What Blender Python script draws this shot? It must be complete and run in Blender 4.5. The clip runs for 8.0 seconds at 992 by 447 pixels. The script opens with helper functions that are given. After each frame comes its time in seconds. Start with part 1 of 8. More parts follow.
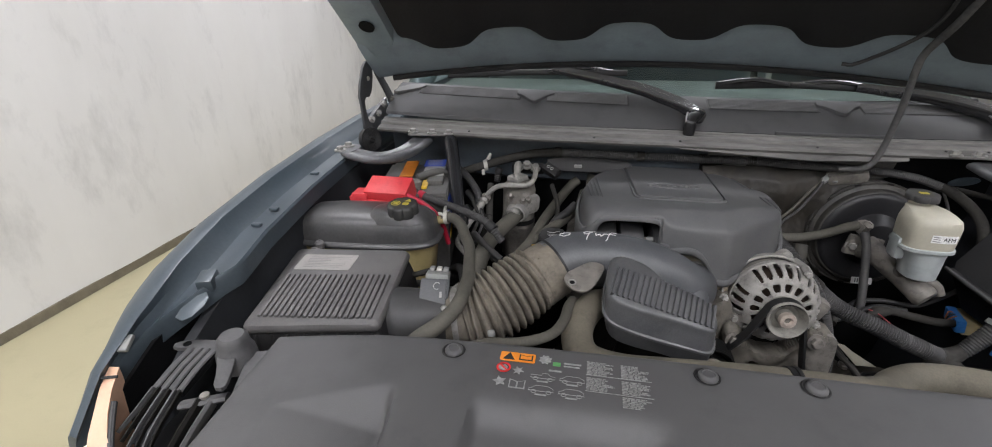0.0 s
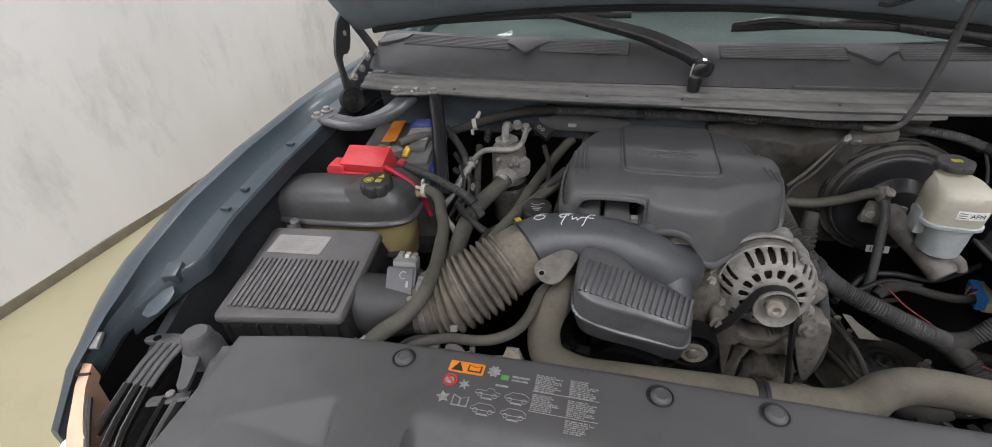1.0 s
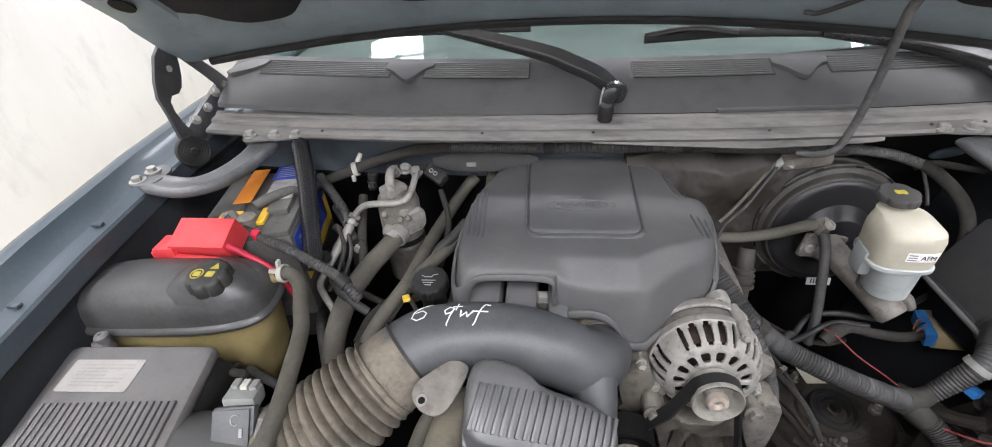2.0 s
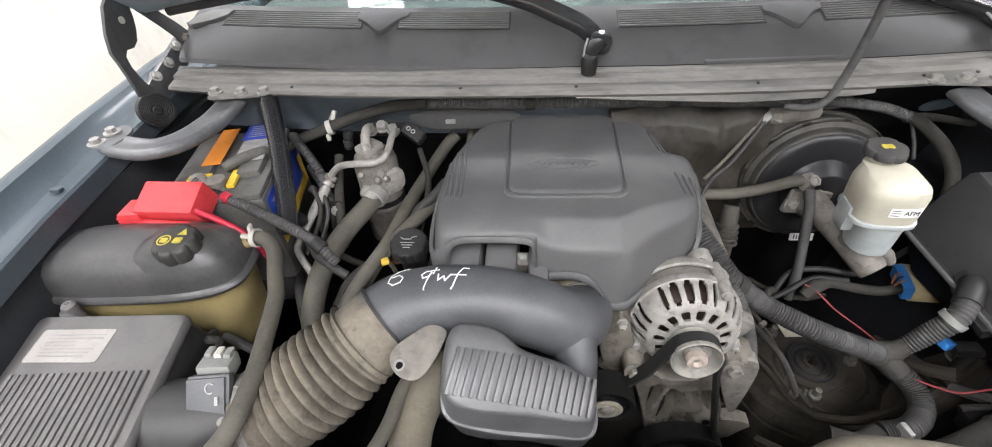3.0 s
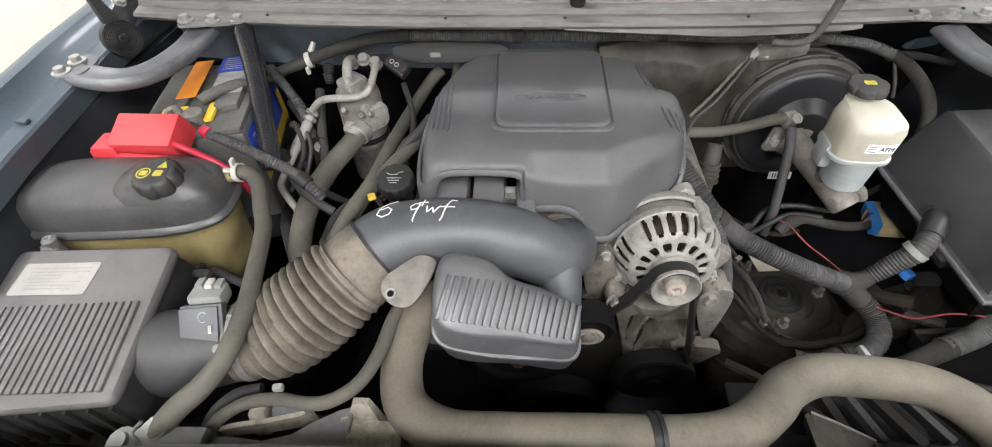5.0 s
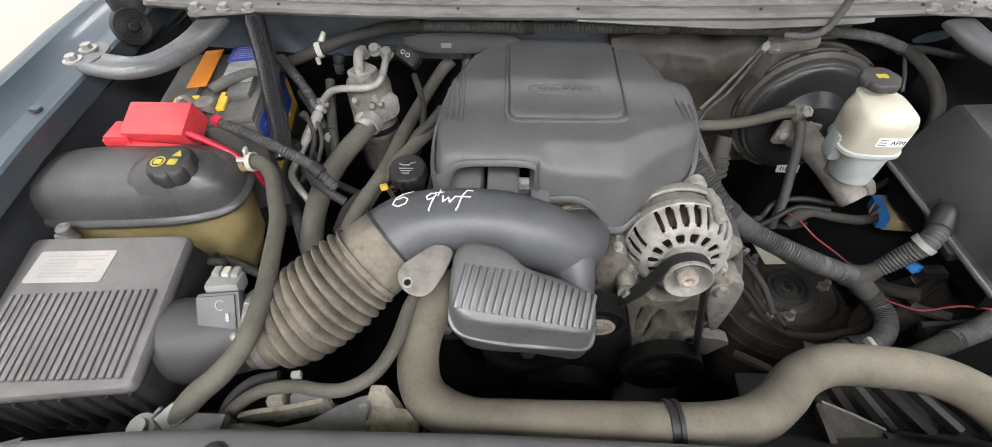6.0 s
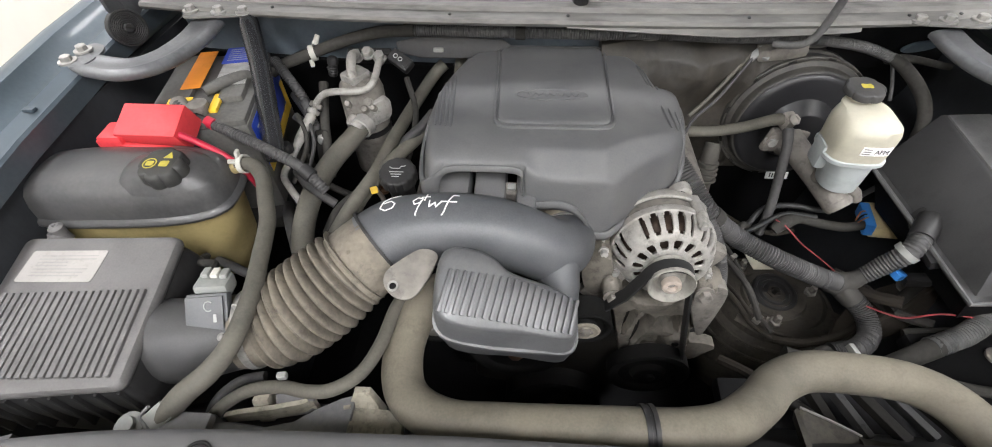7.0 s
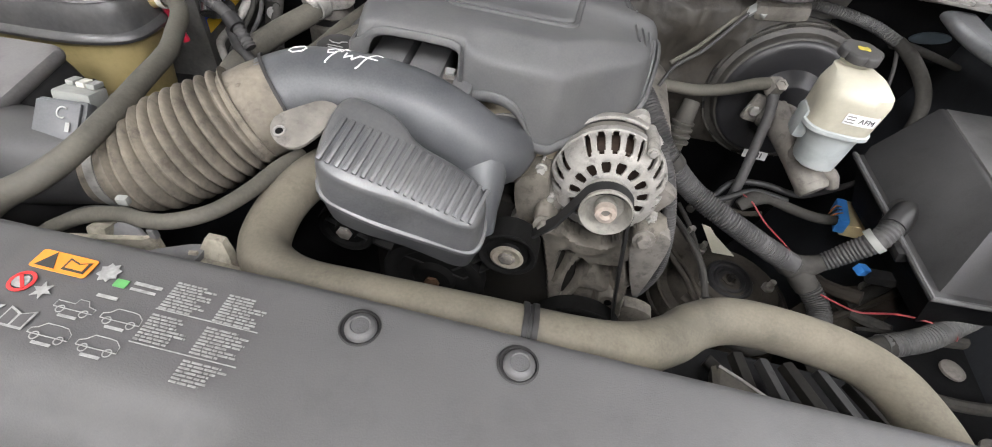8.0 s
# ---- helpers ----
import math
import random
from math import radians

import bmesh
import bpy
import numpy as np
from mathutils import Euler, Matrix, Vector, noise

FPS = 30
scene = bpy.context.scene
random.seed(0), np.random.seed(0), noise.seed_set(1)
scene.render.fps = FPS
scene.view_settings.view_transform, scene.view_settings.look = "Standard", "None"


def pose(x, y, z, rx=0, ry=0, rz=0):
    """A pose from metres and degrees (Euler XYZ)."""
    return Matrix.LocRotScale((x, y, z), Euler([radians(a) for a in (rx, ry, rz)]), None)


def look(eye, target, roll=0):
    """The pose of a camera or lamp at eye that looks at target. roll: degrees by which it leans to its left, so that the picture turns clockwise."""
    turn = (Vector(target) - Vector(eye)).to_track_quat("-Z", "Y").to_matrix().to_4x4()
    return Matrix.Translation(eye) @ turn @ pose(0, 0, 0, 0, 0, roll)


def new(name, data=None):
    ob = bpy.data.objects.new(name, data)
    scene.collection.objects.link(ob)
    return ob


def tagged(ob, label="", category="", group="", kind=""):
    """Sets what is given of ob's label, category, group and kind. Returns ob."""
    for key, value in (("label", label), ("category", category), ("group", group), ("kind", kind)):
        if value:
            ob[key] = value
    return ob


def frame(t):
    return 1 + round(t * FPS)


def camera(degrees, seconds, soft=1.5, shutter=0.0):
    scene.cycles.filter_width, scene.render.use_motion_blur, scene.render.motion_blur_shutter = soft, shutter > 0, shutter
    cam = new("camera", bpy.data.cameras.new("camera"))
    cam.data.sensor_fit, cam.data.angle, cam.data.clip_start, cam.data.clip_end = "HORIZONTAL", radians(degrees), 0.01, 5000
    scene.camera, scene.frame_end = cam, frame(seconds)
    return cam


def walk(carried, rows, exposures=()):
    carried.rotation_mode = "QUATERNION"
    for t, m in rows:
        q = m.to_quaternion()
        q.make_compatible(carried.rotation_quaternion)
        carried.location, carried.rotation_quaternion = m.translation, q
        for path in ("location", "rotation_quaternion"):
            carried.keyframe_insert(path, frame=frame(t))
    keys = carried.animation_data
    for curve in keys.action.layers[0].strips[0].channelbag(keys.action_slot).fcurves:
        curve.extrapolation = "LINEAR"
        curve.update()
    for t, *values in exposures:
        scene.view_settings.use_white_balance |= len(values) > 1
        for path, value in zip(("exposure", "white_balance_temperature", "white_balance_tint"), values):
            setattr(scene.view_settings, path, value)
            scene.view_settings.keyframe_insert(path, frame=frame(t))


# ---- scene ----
from mathutils.bvhtree import BVHTree

cam = camera(92.3, 8.0, 1.0)
PATH = [
    (0, (-0.192, 0.029, 1.568), (-0.551, 1.815, 0.743), -0.8),
    (0.2, (-0.156, 0.032, 1.61), (-0.609, 1.683, 0.575), -1.8),
    (0.4, (-0.145, 0.039, 1.614), (-0.597, 1.665, 0.54), -2.3),
    (0.5, (-0.138, 0.042, 1.612), (-0.597, 1.657, 0.526), -2.7),
    (0.7, (-0.140, 0.050, 1.629), (-0.594, 1.643, 0.512), -1.2),
    (1, (-0.103, 0.144, 1.637), (-0.57, 1.745, 0.533), -3.8),
    (1.3, (-0.079, 0.246, 1.648), (-0.473, 1.864, 0.54), -4.3),
    (1.5, (-0.068, 0.324, 1.648), (-0.388, 1.945, 0.521), -4.3),
    (2.8, (-0.027, 0.424, 1.636), (-0.247, 1.972, 0.39), -4.9),
    (3, (-0.031, 0.423, 1.635), (-0.237, 1.928, 0.334), -4.8),
    (3.5, (-0.034, 0.416, 1.623), (-0.213, 1.837, 0.227), -4.7),
    (4, (-0.035, 0.41, 1.619), (-0.195, 1.812, 0.202), -4.2),
    (4.5, (-0.031, 0.408, 1.624), (-0.17, 1.787, 0.182), -3.5),
    (6, (-0.062, 0.397, 1.623), (-0.179, 1.74, 0.145), -2.5),
    (6.5, (-0.06, 0.398, 1.625), (-0.177, 1.735, 0.142), -1.9),
    (7, (-0.042, 0.398, 1.635), (-0.16, 1.737, 0.154), -1.9),
    (7.2, (-0.013, 0.396, 1.636), (-0.159, 1.708, 0.134), -1.4),
    (7.5, (0.016, 0.372, 1.54), (-0.092, 1.732, 0.078), 4.8),
    (7.7, (0.042, 0.367, 1.494), (-0.059, 1.723, 0.027), 8.4),
    (8, (0.073, 0.357, 1.477), (-0.034, 1.722, 0.019), 9.5),
]
EXPOSURES = [(0.0, -0.80, 6300, 13.5), (1.0, -0.87, 6300, 13.5), (1.5, -0.49, 6250, 14), (2.9, 0.18, 6400, 12.5), (3.5, 0.18, 6430, 12), (7.2, 0.16, 6440, 11), (8.0, 0.29, 6440, 12)]
# ceiling lamps: x, y, watts; the last two, unseen, added to brighten the hood
LAMPS = [(-1.6, -1.4, 72), (0.6, -1.4, 95), (2.8, -1.4, 118), (-1.6, 1.5, 62), (2.8, 1.5, 112), (-1.6, 4.4, 90), (0.8, 4.6, 90), (-0.9, -4.0, 68), (2.3, -4.0, 85)]
HOOD_ANGLE = 40.4
walk(cam, [(t, look(eye, target, roll)) for t, eye, target, roll in PATH], EXPOSURES)

# world, lamps, exposure
world = bpy.data.worlds.new("world")
scene.world = world
world.use_nodes = True
world.node_tree.nodes["Background"].inputs[0].default_value = (0.9, 0.95, 1.0, 1)
world.node_tree.nodes["Background"].inputs[1].default_value = 0.05


# ---------------------------------------------------------------- materials
def mat(name, base, rough=0.5, metal=0.0, vary=0.25, scale=14.0, bump=0.15, fine=160.0, dust=0.0,
        dust_colour=(0.30, 0.27, 0.22), coat=0.0, emit=None, patch=6.0, stretch=None, spec=0.5, grime=None):
    """A surface with broad blotches, fine grain, relief and a patchy film of dust."""
    m = bpy.data.materials.new(name)
    m.use_nodes = True
    nt = m.node_tree
    n, l = nt.nodes, nt.links
    bsdf = n["Principled BSDF"]
    co = n.new("ShaderNodeTexCoord")
    src = co.outputs["Object"]
    if stretch:
        mp = n.new("ShaderNodeMapping")
        mp.inputs["Scale"].default_value = stretch
        l.new(src, mp.inputs[0])
        src = mp.outputs[0]
    big = n.new("ShaderNodeTexNoise")
    big.inputs["Scale"].default_value, big.inputs["Detail"].default_value = scale, 5
    l.new(src, big.inputs["Vector"])
    small = n.new("ShaderNodeTexNoise")
    small.inputs["Scale"].default_value, small.inputs["Detail"].default_value = fine, 3
    l.new(src, small.inputs["Vector"])
    add = n.new("ShaderNodeMath")
    add.operation = "MULTIPLY_ADD"
    add.inputs[1].default_value = 0.4
    l.new(small.outputs[0], add.inputs[0])
    l.new(big.outputs[0], add.inputs[2])
    rng = n.new("ShaderNodeMapRange")
    rng.inputs[1].default_value, rng.inputs[2].default_value = 0.45, 0.95
    rng.inputs[3].default_value, rng.inputs[4].default_value = 1 - vary, 1 + vary
    l.new(add.outputs[0], rng.inputs[0])
    mul = n.new("ShaderNodeVectorMath")
    mul.operation = "SCALE"
    mul.inputs[0].default_value = base
    l.new(rng.outputs[0], mul.inputs["Scale"])
    colour = mul.outputs[0]
    rough_out = None
    if dust > 0:
        film = n.new("ShaderNodeTexNoise")
        film.inputs["Scale"].default_value, film.inputs["Detail"].default_value = patch, 7
        film.inputs["Roughness"].default_value = 0.65
        l.new(src, film.inputs["Vector"])
        r2 = n.new("ShaderNodeMapRange")
        r2.inputs[1].default_value, r2.inputs[2].default_value = 0.35, 0.72
        r2.inputs[3].default_value, r2.inputs[4].default_value = dust * 0.25, dust
        speck = n.new("ShaderNodeMath")
        speck.operation = "MULTIPLY_ADD"
        speck.inputs[1].default_value = 0.30
        l.new(small.outputs[0], speck.inputs[0])
        l.new(film.outputs[0], speck.inputs[2])
        shift = n.new("ShaderNodeMath")
        shift.operation = "SUBTRACT"
        shift.inputs[1].default_value = 0.15
        l.new(speck.outputs[0], shift.inputs[0])
        l.new(shift.outputs[0], r2.inputs[0])
        mix = n.new("ShaderNodeMix")
        mix.data_type = "RGBA"
        l.new(r2.outputs[0], mix.inputs["Factor"])
        l.new(colour, mix.inputs["A"])
        mix.inputs["B"].default_value = (*dust_colour, 1)
        colour = mix.outputs["Result"]
        r3 = n.new("ShaderNodeMapRange")
        r3.inputs[3].default_value, r3.inputs[4].default_value = rough, min(1.0, rough + 0.35)
        l.new(r2.outputs[0], r3.inputs[0])
        rough_out = r3.outputs[0]
        g = 0.30 if grime is None else grime
        if g > 0:
            dirt = n.new("ShaderNodeTexNoise")
            dirt.inputs["Scale"].default_value, dirt.inputs["Detail"].default_value = patch * 2.6, 9
            dirt.inputs["Roughness"].default_value = 0.7
            l.new(src, dirt.inputs["Vector"])
            r4 = n.new("ShaderNodeMapRange")
            r4.inputs[1].default_value, r4.inputs[2].default_value = 0.52, 0.70
            r4.inputs[3].default_value, r4.inputs[4].default_value = 0.0, g
            l.new(dirt.outputs[0], r4.inputs[0])
            soil = n.new("ShaderNodeMix")
            soil.data_type = "RGBA"
            l.new(r4.outputs[0], soil.inputs["Factor"])
            l.new(colour, soil.inputs["A"])
            soil.inputs["B"].default_value = (*(c * 0.35 for c in base), 1)
            colour = soil.outputs["Result"]
    else:
        r3 = n.new("ShaderNodeMapRange")
        r3.inputs[1].default_value, r3.inputs[2].default_value = 0.3, 0.7
        r3.inputs[3].default_value, r3.inputs[4].default_value = max(0.02, rough - 0.08), min(1, rough + 0.08)
        l.new(big.outputs[0], r3.inputs[0])
        rough_out = r3.outputs[0]
    l.new(colour, bsdf.inputs["Base Color"])
    l.new(rough_out, bsdf.inputs["Roughness"])
    bsdf.inputs["Metallic"].default_value = metal
    bsdf.inputs["Specular IOR Level"].default_value = spec
    bsdf.inputs["Coat Weight"].default_value = coat
    bsdf.inputs["Coat Roughness"].default_value = 0.08
    if bump:
        b = n.new("ShaderNodeBump")
        b.inputs["Strength"].default_value, b.inputs["Distance"].default_value = bump, 0.002
        l.new(add.outputs[0], b.inputs["Height"])
        l.new(b.outputs[0], bsdf.inputs["Normal"])
    if emit:
        bsdf.inputs["Emission Color"].default_value = (*emit[:3], 1)
        bsdf.inputs["Emission Strength"].default_value = emit[3]
    return m


def glass(name, colour=(0.8, 0.9, 0.88), rough=0.02):
    m = bpy.data.materials.new(name)
    m.use_nodes = True
    b = m.node_tree.nodes["Principled BSDF"]
    b.inputs["Base Color"].default_value = (*colour, 1)
    b.inputs["Roughness"].default_value = rough
    b.inputs["Transmission Weight"].default_value = 1.0
    b.inputs["IOR"].default_value = 1.45
    return m


COVER = mat("moulded_grey_plastic", (0.078, 0.08, 0.084), 0.5, vary=0.12, dust=0.30, dust_colour=(0.20, 0.19, 0.175), bump=0.12, patch=7, fine=420, grime=0.2)
TUBE = mat("smooth_duct_plastic", (0.058, 0.062, 0.069), 0.4, dust=0.25, dust_colour=(0.19, 0.185, 0.18), bump=0.06, patch=7, fine=420, grime=0.12)
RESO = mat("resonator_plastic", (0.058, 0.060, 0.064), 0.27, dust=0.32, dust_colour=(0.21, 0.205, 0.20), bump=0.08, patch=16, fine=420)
THINWIRE = mat("thin_red_wire", (0.19, 0.018, 0.022), 0.5, vary=0.2, bump=0.03)
BOX = mat("filter_box_plastic", (0.085, 0.082, 0.082), 0.5, dust=0.35, dust_colour=(0.20, 0.19, 0.18), bump=0.12, fine=420)
BLACK = mat("black_plastic", (0.010, 0.010, 0.011), 0.45, dust=0.3, dust_colour=(0.075, 0.072, 0.068), bump=0.15, spec=0.3)
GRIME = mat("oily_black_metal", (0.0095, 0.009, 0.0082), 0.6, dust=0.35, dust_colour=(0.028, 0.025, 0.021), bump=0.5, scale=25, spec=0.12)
# black parts, plus shade painted into gaps, holes and the depths of the bay
DEEP = mat("black_paint_and_shade", (0.0062, 0.0062, 0.0066), 0.6, vary=0.4, bump=0.3, spec=0.1)
LINER = mat("dusty_black_liner", (0.011, 0.012, 0.014), 0.5, dust=0.55, dust_colour=(0.042, 0.045, 0.050), bump=0.2, patch=5, stretch=(1, 1, 0.5), spec=0.35)
TANKTOP = mat("tank_cover_plastic", (0.028, 0.029, 0.031), 0.28, dust=0.42, dust_colour=(0.155, 0.148, 0.142), bump=0.05, patch=6)
TANK = mat("stained_tank_plastic", (0.30, 0.24, 0.10), 0.45, vary=0.35, dust=0.5, dust_colour=(0.20, 0.16, 0.09), bump=0.05, patch=14)
RUBBER = mat("dusty_hose_rubber", (0.052, 0.049, 0.041), 0.65, dust=0.7, dust_colour=(0.138, 0.128, 0.104), bump=0.12, patch=12, fine=300)
RADHOSE = mat("tan_dusty_rubber", (0.075, 0.068, 0.052), 0.7, dust=0.85, dust_colour=(0.175, 0.155, 0.118), bump=0.1, patch=9, fine=350, grime=0.4)
BELLOWS = mat("dusty_bellows_rubber", (0.075, 0.066, 0.053), 0.75, dust=0.8, dust_colour=(0.25, 0.22, 0.175), bump=0.15, patch=18, grime=0.55)
CONDUIT = mat("split_conduit_plastic", (0.028, 0.028, 0.029), 0.5, dust=0.45, dust_colour=(0.115, 0.11, 0.105), bump=0.1, patch=14, spec=0.3)
ALU = mat("cast_aluminium", (0.36, 0.348, 0.328), 0.55, metal=0.35, vary=0.35, dust=0.7, dust_colour=(0.26, 0.245, 0.22), bump=0.45, scale=40, patch=26, fine=350, grime=0.75)
GREYALU = mat("weathered_aluminium", (0.22, 0.205, 0.185), 0.55, metal=0.3, vary=0.4, dust=0.6, dust_colour=(0.155, 0.142, 0.122), bump=0.6, scale=35, patch=22, grime=0.8)
STEEL = mat("bright_zinc_steel", (0.33, 0.325, 0.31), 0.5, metal=0.5, vary=0.2, dust=0.35, dust_colour=(0.3, 0.28, 0.25), bump=0.2, scale=60, patch=30, grime=0.5)
RUST = mat("rusty_bolt_steel", (0.16, 0.09, 0.05), 0.7, metal=0.4, vary=0.4, bump=0.4)
PAINT = mat("blue_grey_car_paint", (0.047, 0.066, 0.082), 0.40, metal=0.25, vary=0.12, dust=0.25, dust_colour=(0.16, 0.17, 0.175), coat=0.15, bump=0.02, patch=4, grime=0.12)
FIREWALL = mat("dusty_blue_paint", (0.10, 0.13, 0.16), 0.5, metal=0.1, vary=0.3, dust=0.5, dust_colour=(0.13, 0.13, 0.125), bump=0.1)
COWL = mat("grey_cowl_plastic", (0.062, 0.062, 0.065), 0.62, vary=0.12, dust=0.2, dust_colour=(0.12, 0.118, 0.115), bump=0.25, fine=700)
LIP = mat("dusty_cowl_rail", (0.115, 0.112, 0.106), 0.5, metal=0.15, vary=0.45, dust=0.75, dust_colour=(0.235, 0.227, 0.212), bump=0.3, patch=14, stretch=(0.25, 1, 1), grime=0.5)
BRACE = mat("scuffed_dark_steel", (0.085, 0.088, 0.094), 0.3, metal=0.15, vary=0.3, dust=0.45, dust_colour=(0.20, 0.20, 0.20), bump=0.1, patch=10)
SATIN = mat("black_satin_enamel", (0.015, 0.015, 0.017), 0.22, dust=0.15, dust_colour=(0.10, 0.10, 0.10), bump=0.03, coat=0.8)
RED = mat("red_cover_plastic", (0.62, 0.035, 0.045), 0.42, vary=0.12, dust=0.18, dust_colour=(0.45, 0.14, 0.13), bump=0.08, patch=18)
REDWIRE = mat("red_cable_sheath", (0.42, 0.015, 0.04), 0.4, vary=0.1, bump=0.03)
WHITEPLASTIC = mat("white_clip_plastic", (0.52, 0.51, 0.46), 0.45, vary=0.15, dust=0.3, dust_colour=(0.35, 0.33, 0.30), bump=0.05)
GREYPLASTIC = mat("pale_connector_plastic", (0.22, 0.23, 0.225), 0.45, vary=0.15, dust=0.3, bump=0.05, grime=0.3)
LABEL = mat("printed_label_paper", (0.50, 0.50, 0.49), 0.55, vary=0.12, dust=0.35, dust_colour=(0.36, 0.35, 0.33), bump=0.02, patch=30)
BOXLABEL = mat("dusty_rating_label", (0.28, 0.265, 0.25), 0.6, vary=0.15, dust=0.35, dust_colour=(0.22, 0.21, 0.20), bump=0.02, patch=40)
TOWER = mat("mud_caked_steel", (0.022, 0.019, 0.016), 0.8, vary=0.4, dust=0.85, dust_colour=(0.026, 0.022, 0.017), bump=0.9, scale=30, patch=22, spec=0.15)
BOOST = mat("scuffed_black_enamel", (0.010, 0.010, 0.012), 0.36, dust=0.25, dust_colour=(0.055, 0.054, 0.052), bump=0.08, patch=12, spec=0.45)
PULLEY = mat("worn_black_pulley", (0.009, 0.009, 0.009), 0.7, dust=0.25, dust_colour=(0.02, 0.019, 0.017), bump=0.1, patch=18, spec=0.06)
PALECONDUIT = mat("pale_dusty_conduit", (0.045, 0.045, 0.046), 0.5, dust=0.75, dust_colour=(0.16, 0.157, 0.152), bump=0.1, patch=12, spec=0.3, grime=0.5)
FADED = mat("faded_grey_label", (0.20, 0.195, 0.19), 0.5, vary=0.15, dust=0.4, dust_colour=(0.28, 0.27, 0.26), bump=0.02)
INK = mat("pale_print", (0.36, 0.36, 0.35), 0.5, vary=0.3, scale=80, bump=0)
CHALK = mat("white_paint_marker", (0.80, 0.80, 0.79), 0.55, vary=0.25, scale=120, bump=0)
DARKINK = mat("dark_print", (0.03, 0.03, 0.03), 0.5, bump=0)
ORANGE = mat("orange_label_film", (0.75, 0.24, 0.012), 0.4, vary=0.1, dust=0.15, bump=0.02)
YELLOW = mat("yellow_label_film", (0.72, 0.46, 0.02), 0.4, vary=0.12, dust=0.15, bump=0.02)
CAPYELLOW = mat("yellow_cap_print", (0.44, 0.37, 0.05), 0.5, vary=0.2, scale=90, bump=0)
BLUE = mat("blue_label_film", (0.015, 0.055, 0.42), 0.35, vary=0.15, dust=0.1, bump=0.02)
BATTERY = mat("battery_case_plastic", (0.045, 0.044, 0.043), 0.5, dust=0.55, dust_colour=(0.17, 0.165, 0.15), bump=0.1, patch=10)
CREAM = mat("aged_cream_plastic", (0.42, 0.40, 0.325), 0.42, vary=0.12, dust=0.3, dust_colour=(0.44, 0.41, 0.32), bump=0.04, patch=12, grime=0.1)
MILKY = mat("milky_blue_plastic", (0.36, 0.39, 0.39), 0.35, vary=0.08, dust=0.15, dust_colour=(0.45, 0.45, 0.42), bump=0.03)
BLUEPLUG = mat("blue_plug_plastic", (0.04, 0.20, 0.55), 0.45, vary=0.15, bump=0.05)
TANPLUG = mat("tan_plug_plastic", (0.42, 0.34, 0.18), 0.5, vary=0.2, dust=0.3, bump=0.05)
BELT = mat("belt_rubber", (0.014, 0.014, 0.014), 0.6, vary=0.3, bump=0.2)
COPPER = mat("dark_winding_copper", (0.05, 0.034, 0.026), 0.5, metal=0.4, vary=0.5, scale=60, bump=0.5)
TAPE = mat("fabric_loom_tape", (0.025, 0.024, 0.023), 0.85, vary=0.3, dust=0.5, dust_colour=(0.09, 0.085, 0.075), bump=0.5, spec=0.15)
AMBER = mat("peach_turn_lens", (0.82, 0.52, 0.36), 0.18, vary=0.1, bump=0, coat=0.8)
CLEARLENS = mat("lit_lamp_lens", (0.86, 0.80, 0.70), 0.2, vary=0.06, bump=0, coat=0.6, emit=(1.0, 0.80, 0.58, 0.9))
WALL = mat("white_hung_sheet", (0.72, 0.715, 0.70), 0.85, vary=0.05, scale=0.9, bump=0.25, fine=30, dust=0.3, dust_colour=(0.45, 0.44, 0.42), patch=1.3, stretch=(1, 1, 0.45), grime=0.3)
PLASTER = mat("painted_plaster", (0.66, 0.65, 0.62), 0.85, vary=0.06, scale=1.5, bump=0.1)
GREYWALL = mat("grey_painted_plaster", (0.34, 0.34, 0.335), 0.85, vary=0.06, scale=1.5, bump=0.1)
FLOOR = mat("beige_floor_coating", (0.46, 0.42, 0.27), 0.5, vary=0.08, scale=1.2, bump=0.04, dust=0.15, dust_colour=(0.33, 0.29, 0.19), patch=1.6, grime=0.12)
FABRIC = mat("grey_cabin_trim", (0.11, 0.115, 0.115), 0.8, vary=0.2, bump=0.3)
HOODPAD = mat("hood_insulation_felt", (0.016, 0.016, 0.017), 0.9, vary=0.3, bump=0.5)
GLASS = glass("tinted_glass", (0.55, 0.66, 0.62))
TUBELIGHT = mat("lit_diffuser", (0.9, 0.9, 0.9), 0.5, bump=0, emit=(1.0, 0.97, 0.93, 14.0))


# ---------------------------------------------------------------- builders
def thing(name, at, label, category, group="", kind=""):
    ob = new(name)
    ob.empty_display_size = 0.02
    ob.location = at
    return tagged(ob, label, category, group, kind)


def finish(name, bm, material, smooth=True):
    me = bpy.data.meshes.new(name)
    bmesh.ops.recalc_face_normals(bm, faces=bm.faces)
    bm.to_mesh(me)
    bm.free()
    me.materials.append(material)
    if smooth:
        me.polygons.foreach_set("use_smooth", [True] * len(me.polygons))
        try:
            me.set_sharp_from_angle(angle=radians(38))
        except AttributeError:
            pass
    return new(name, me)


def part(name, bm, material, parent=None, label="", smooth=True):
    """One mesh, given in world places, under its thing or part."""
    ob = finish(name, bm, material, smooth)
    if parent:
        chain = parent
        while chain.parent:
            chain = chain.parent
        ob.parent = parent
        ob.matrix_parent_inverse = Matrix.Translation(chain.location).inverted() if parent == chain else Matrix.Identity(4)
    if label:
        tagged(ob, label)
    return ob


def structure(name, bm, material, label, category, smooth=False):
    return tagged(finish(name, bm, material, smooth), label, category, kind="structure")


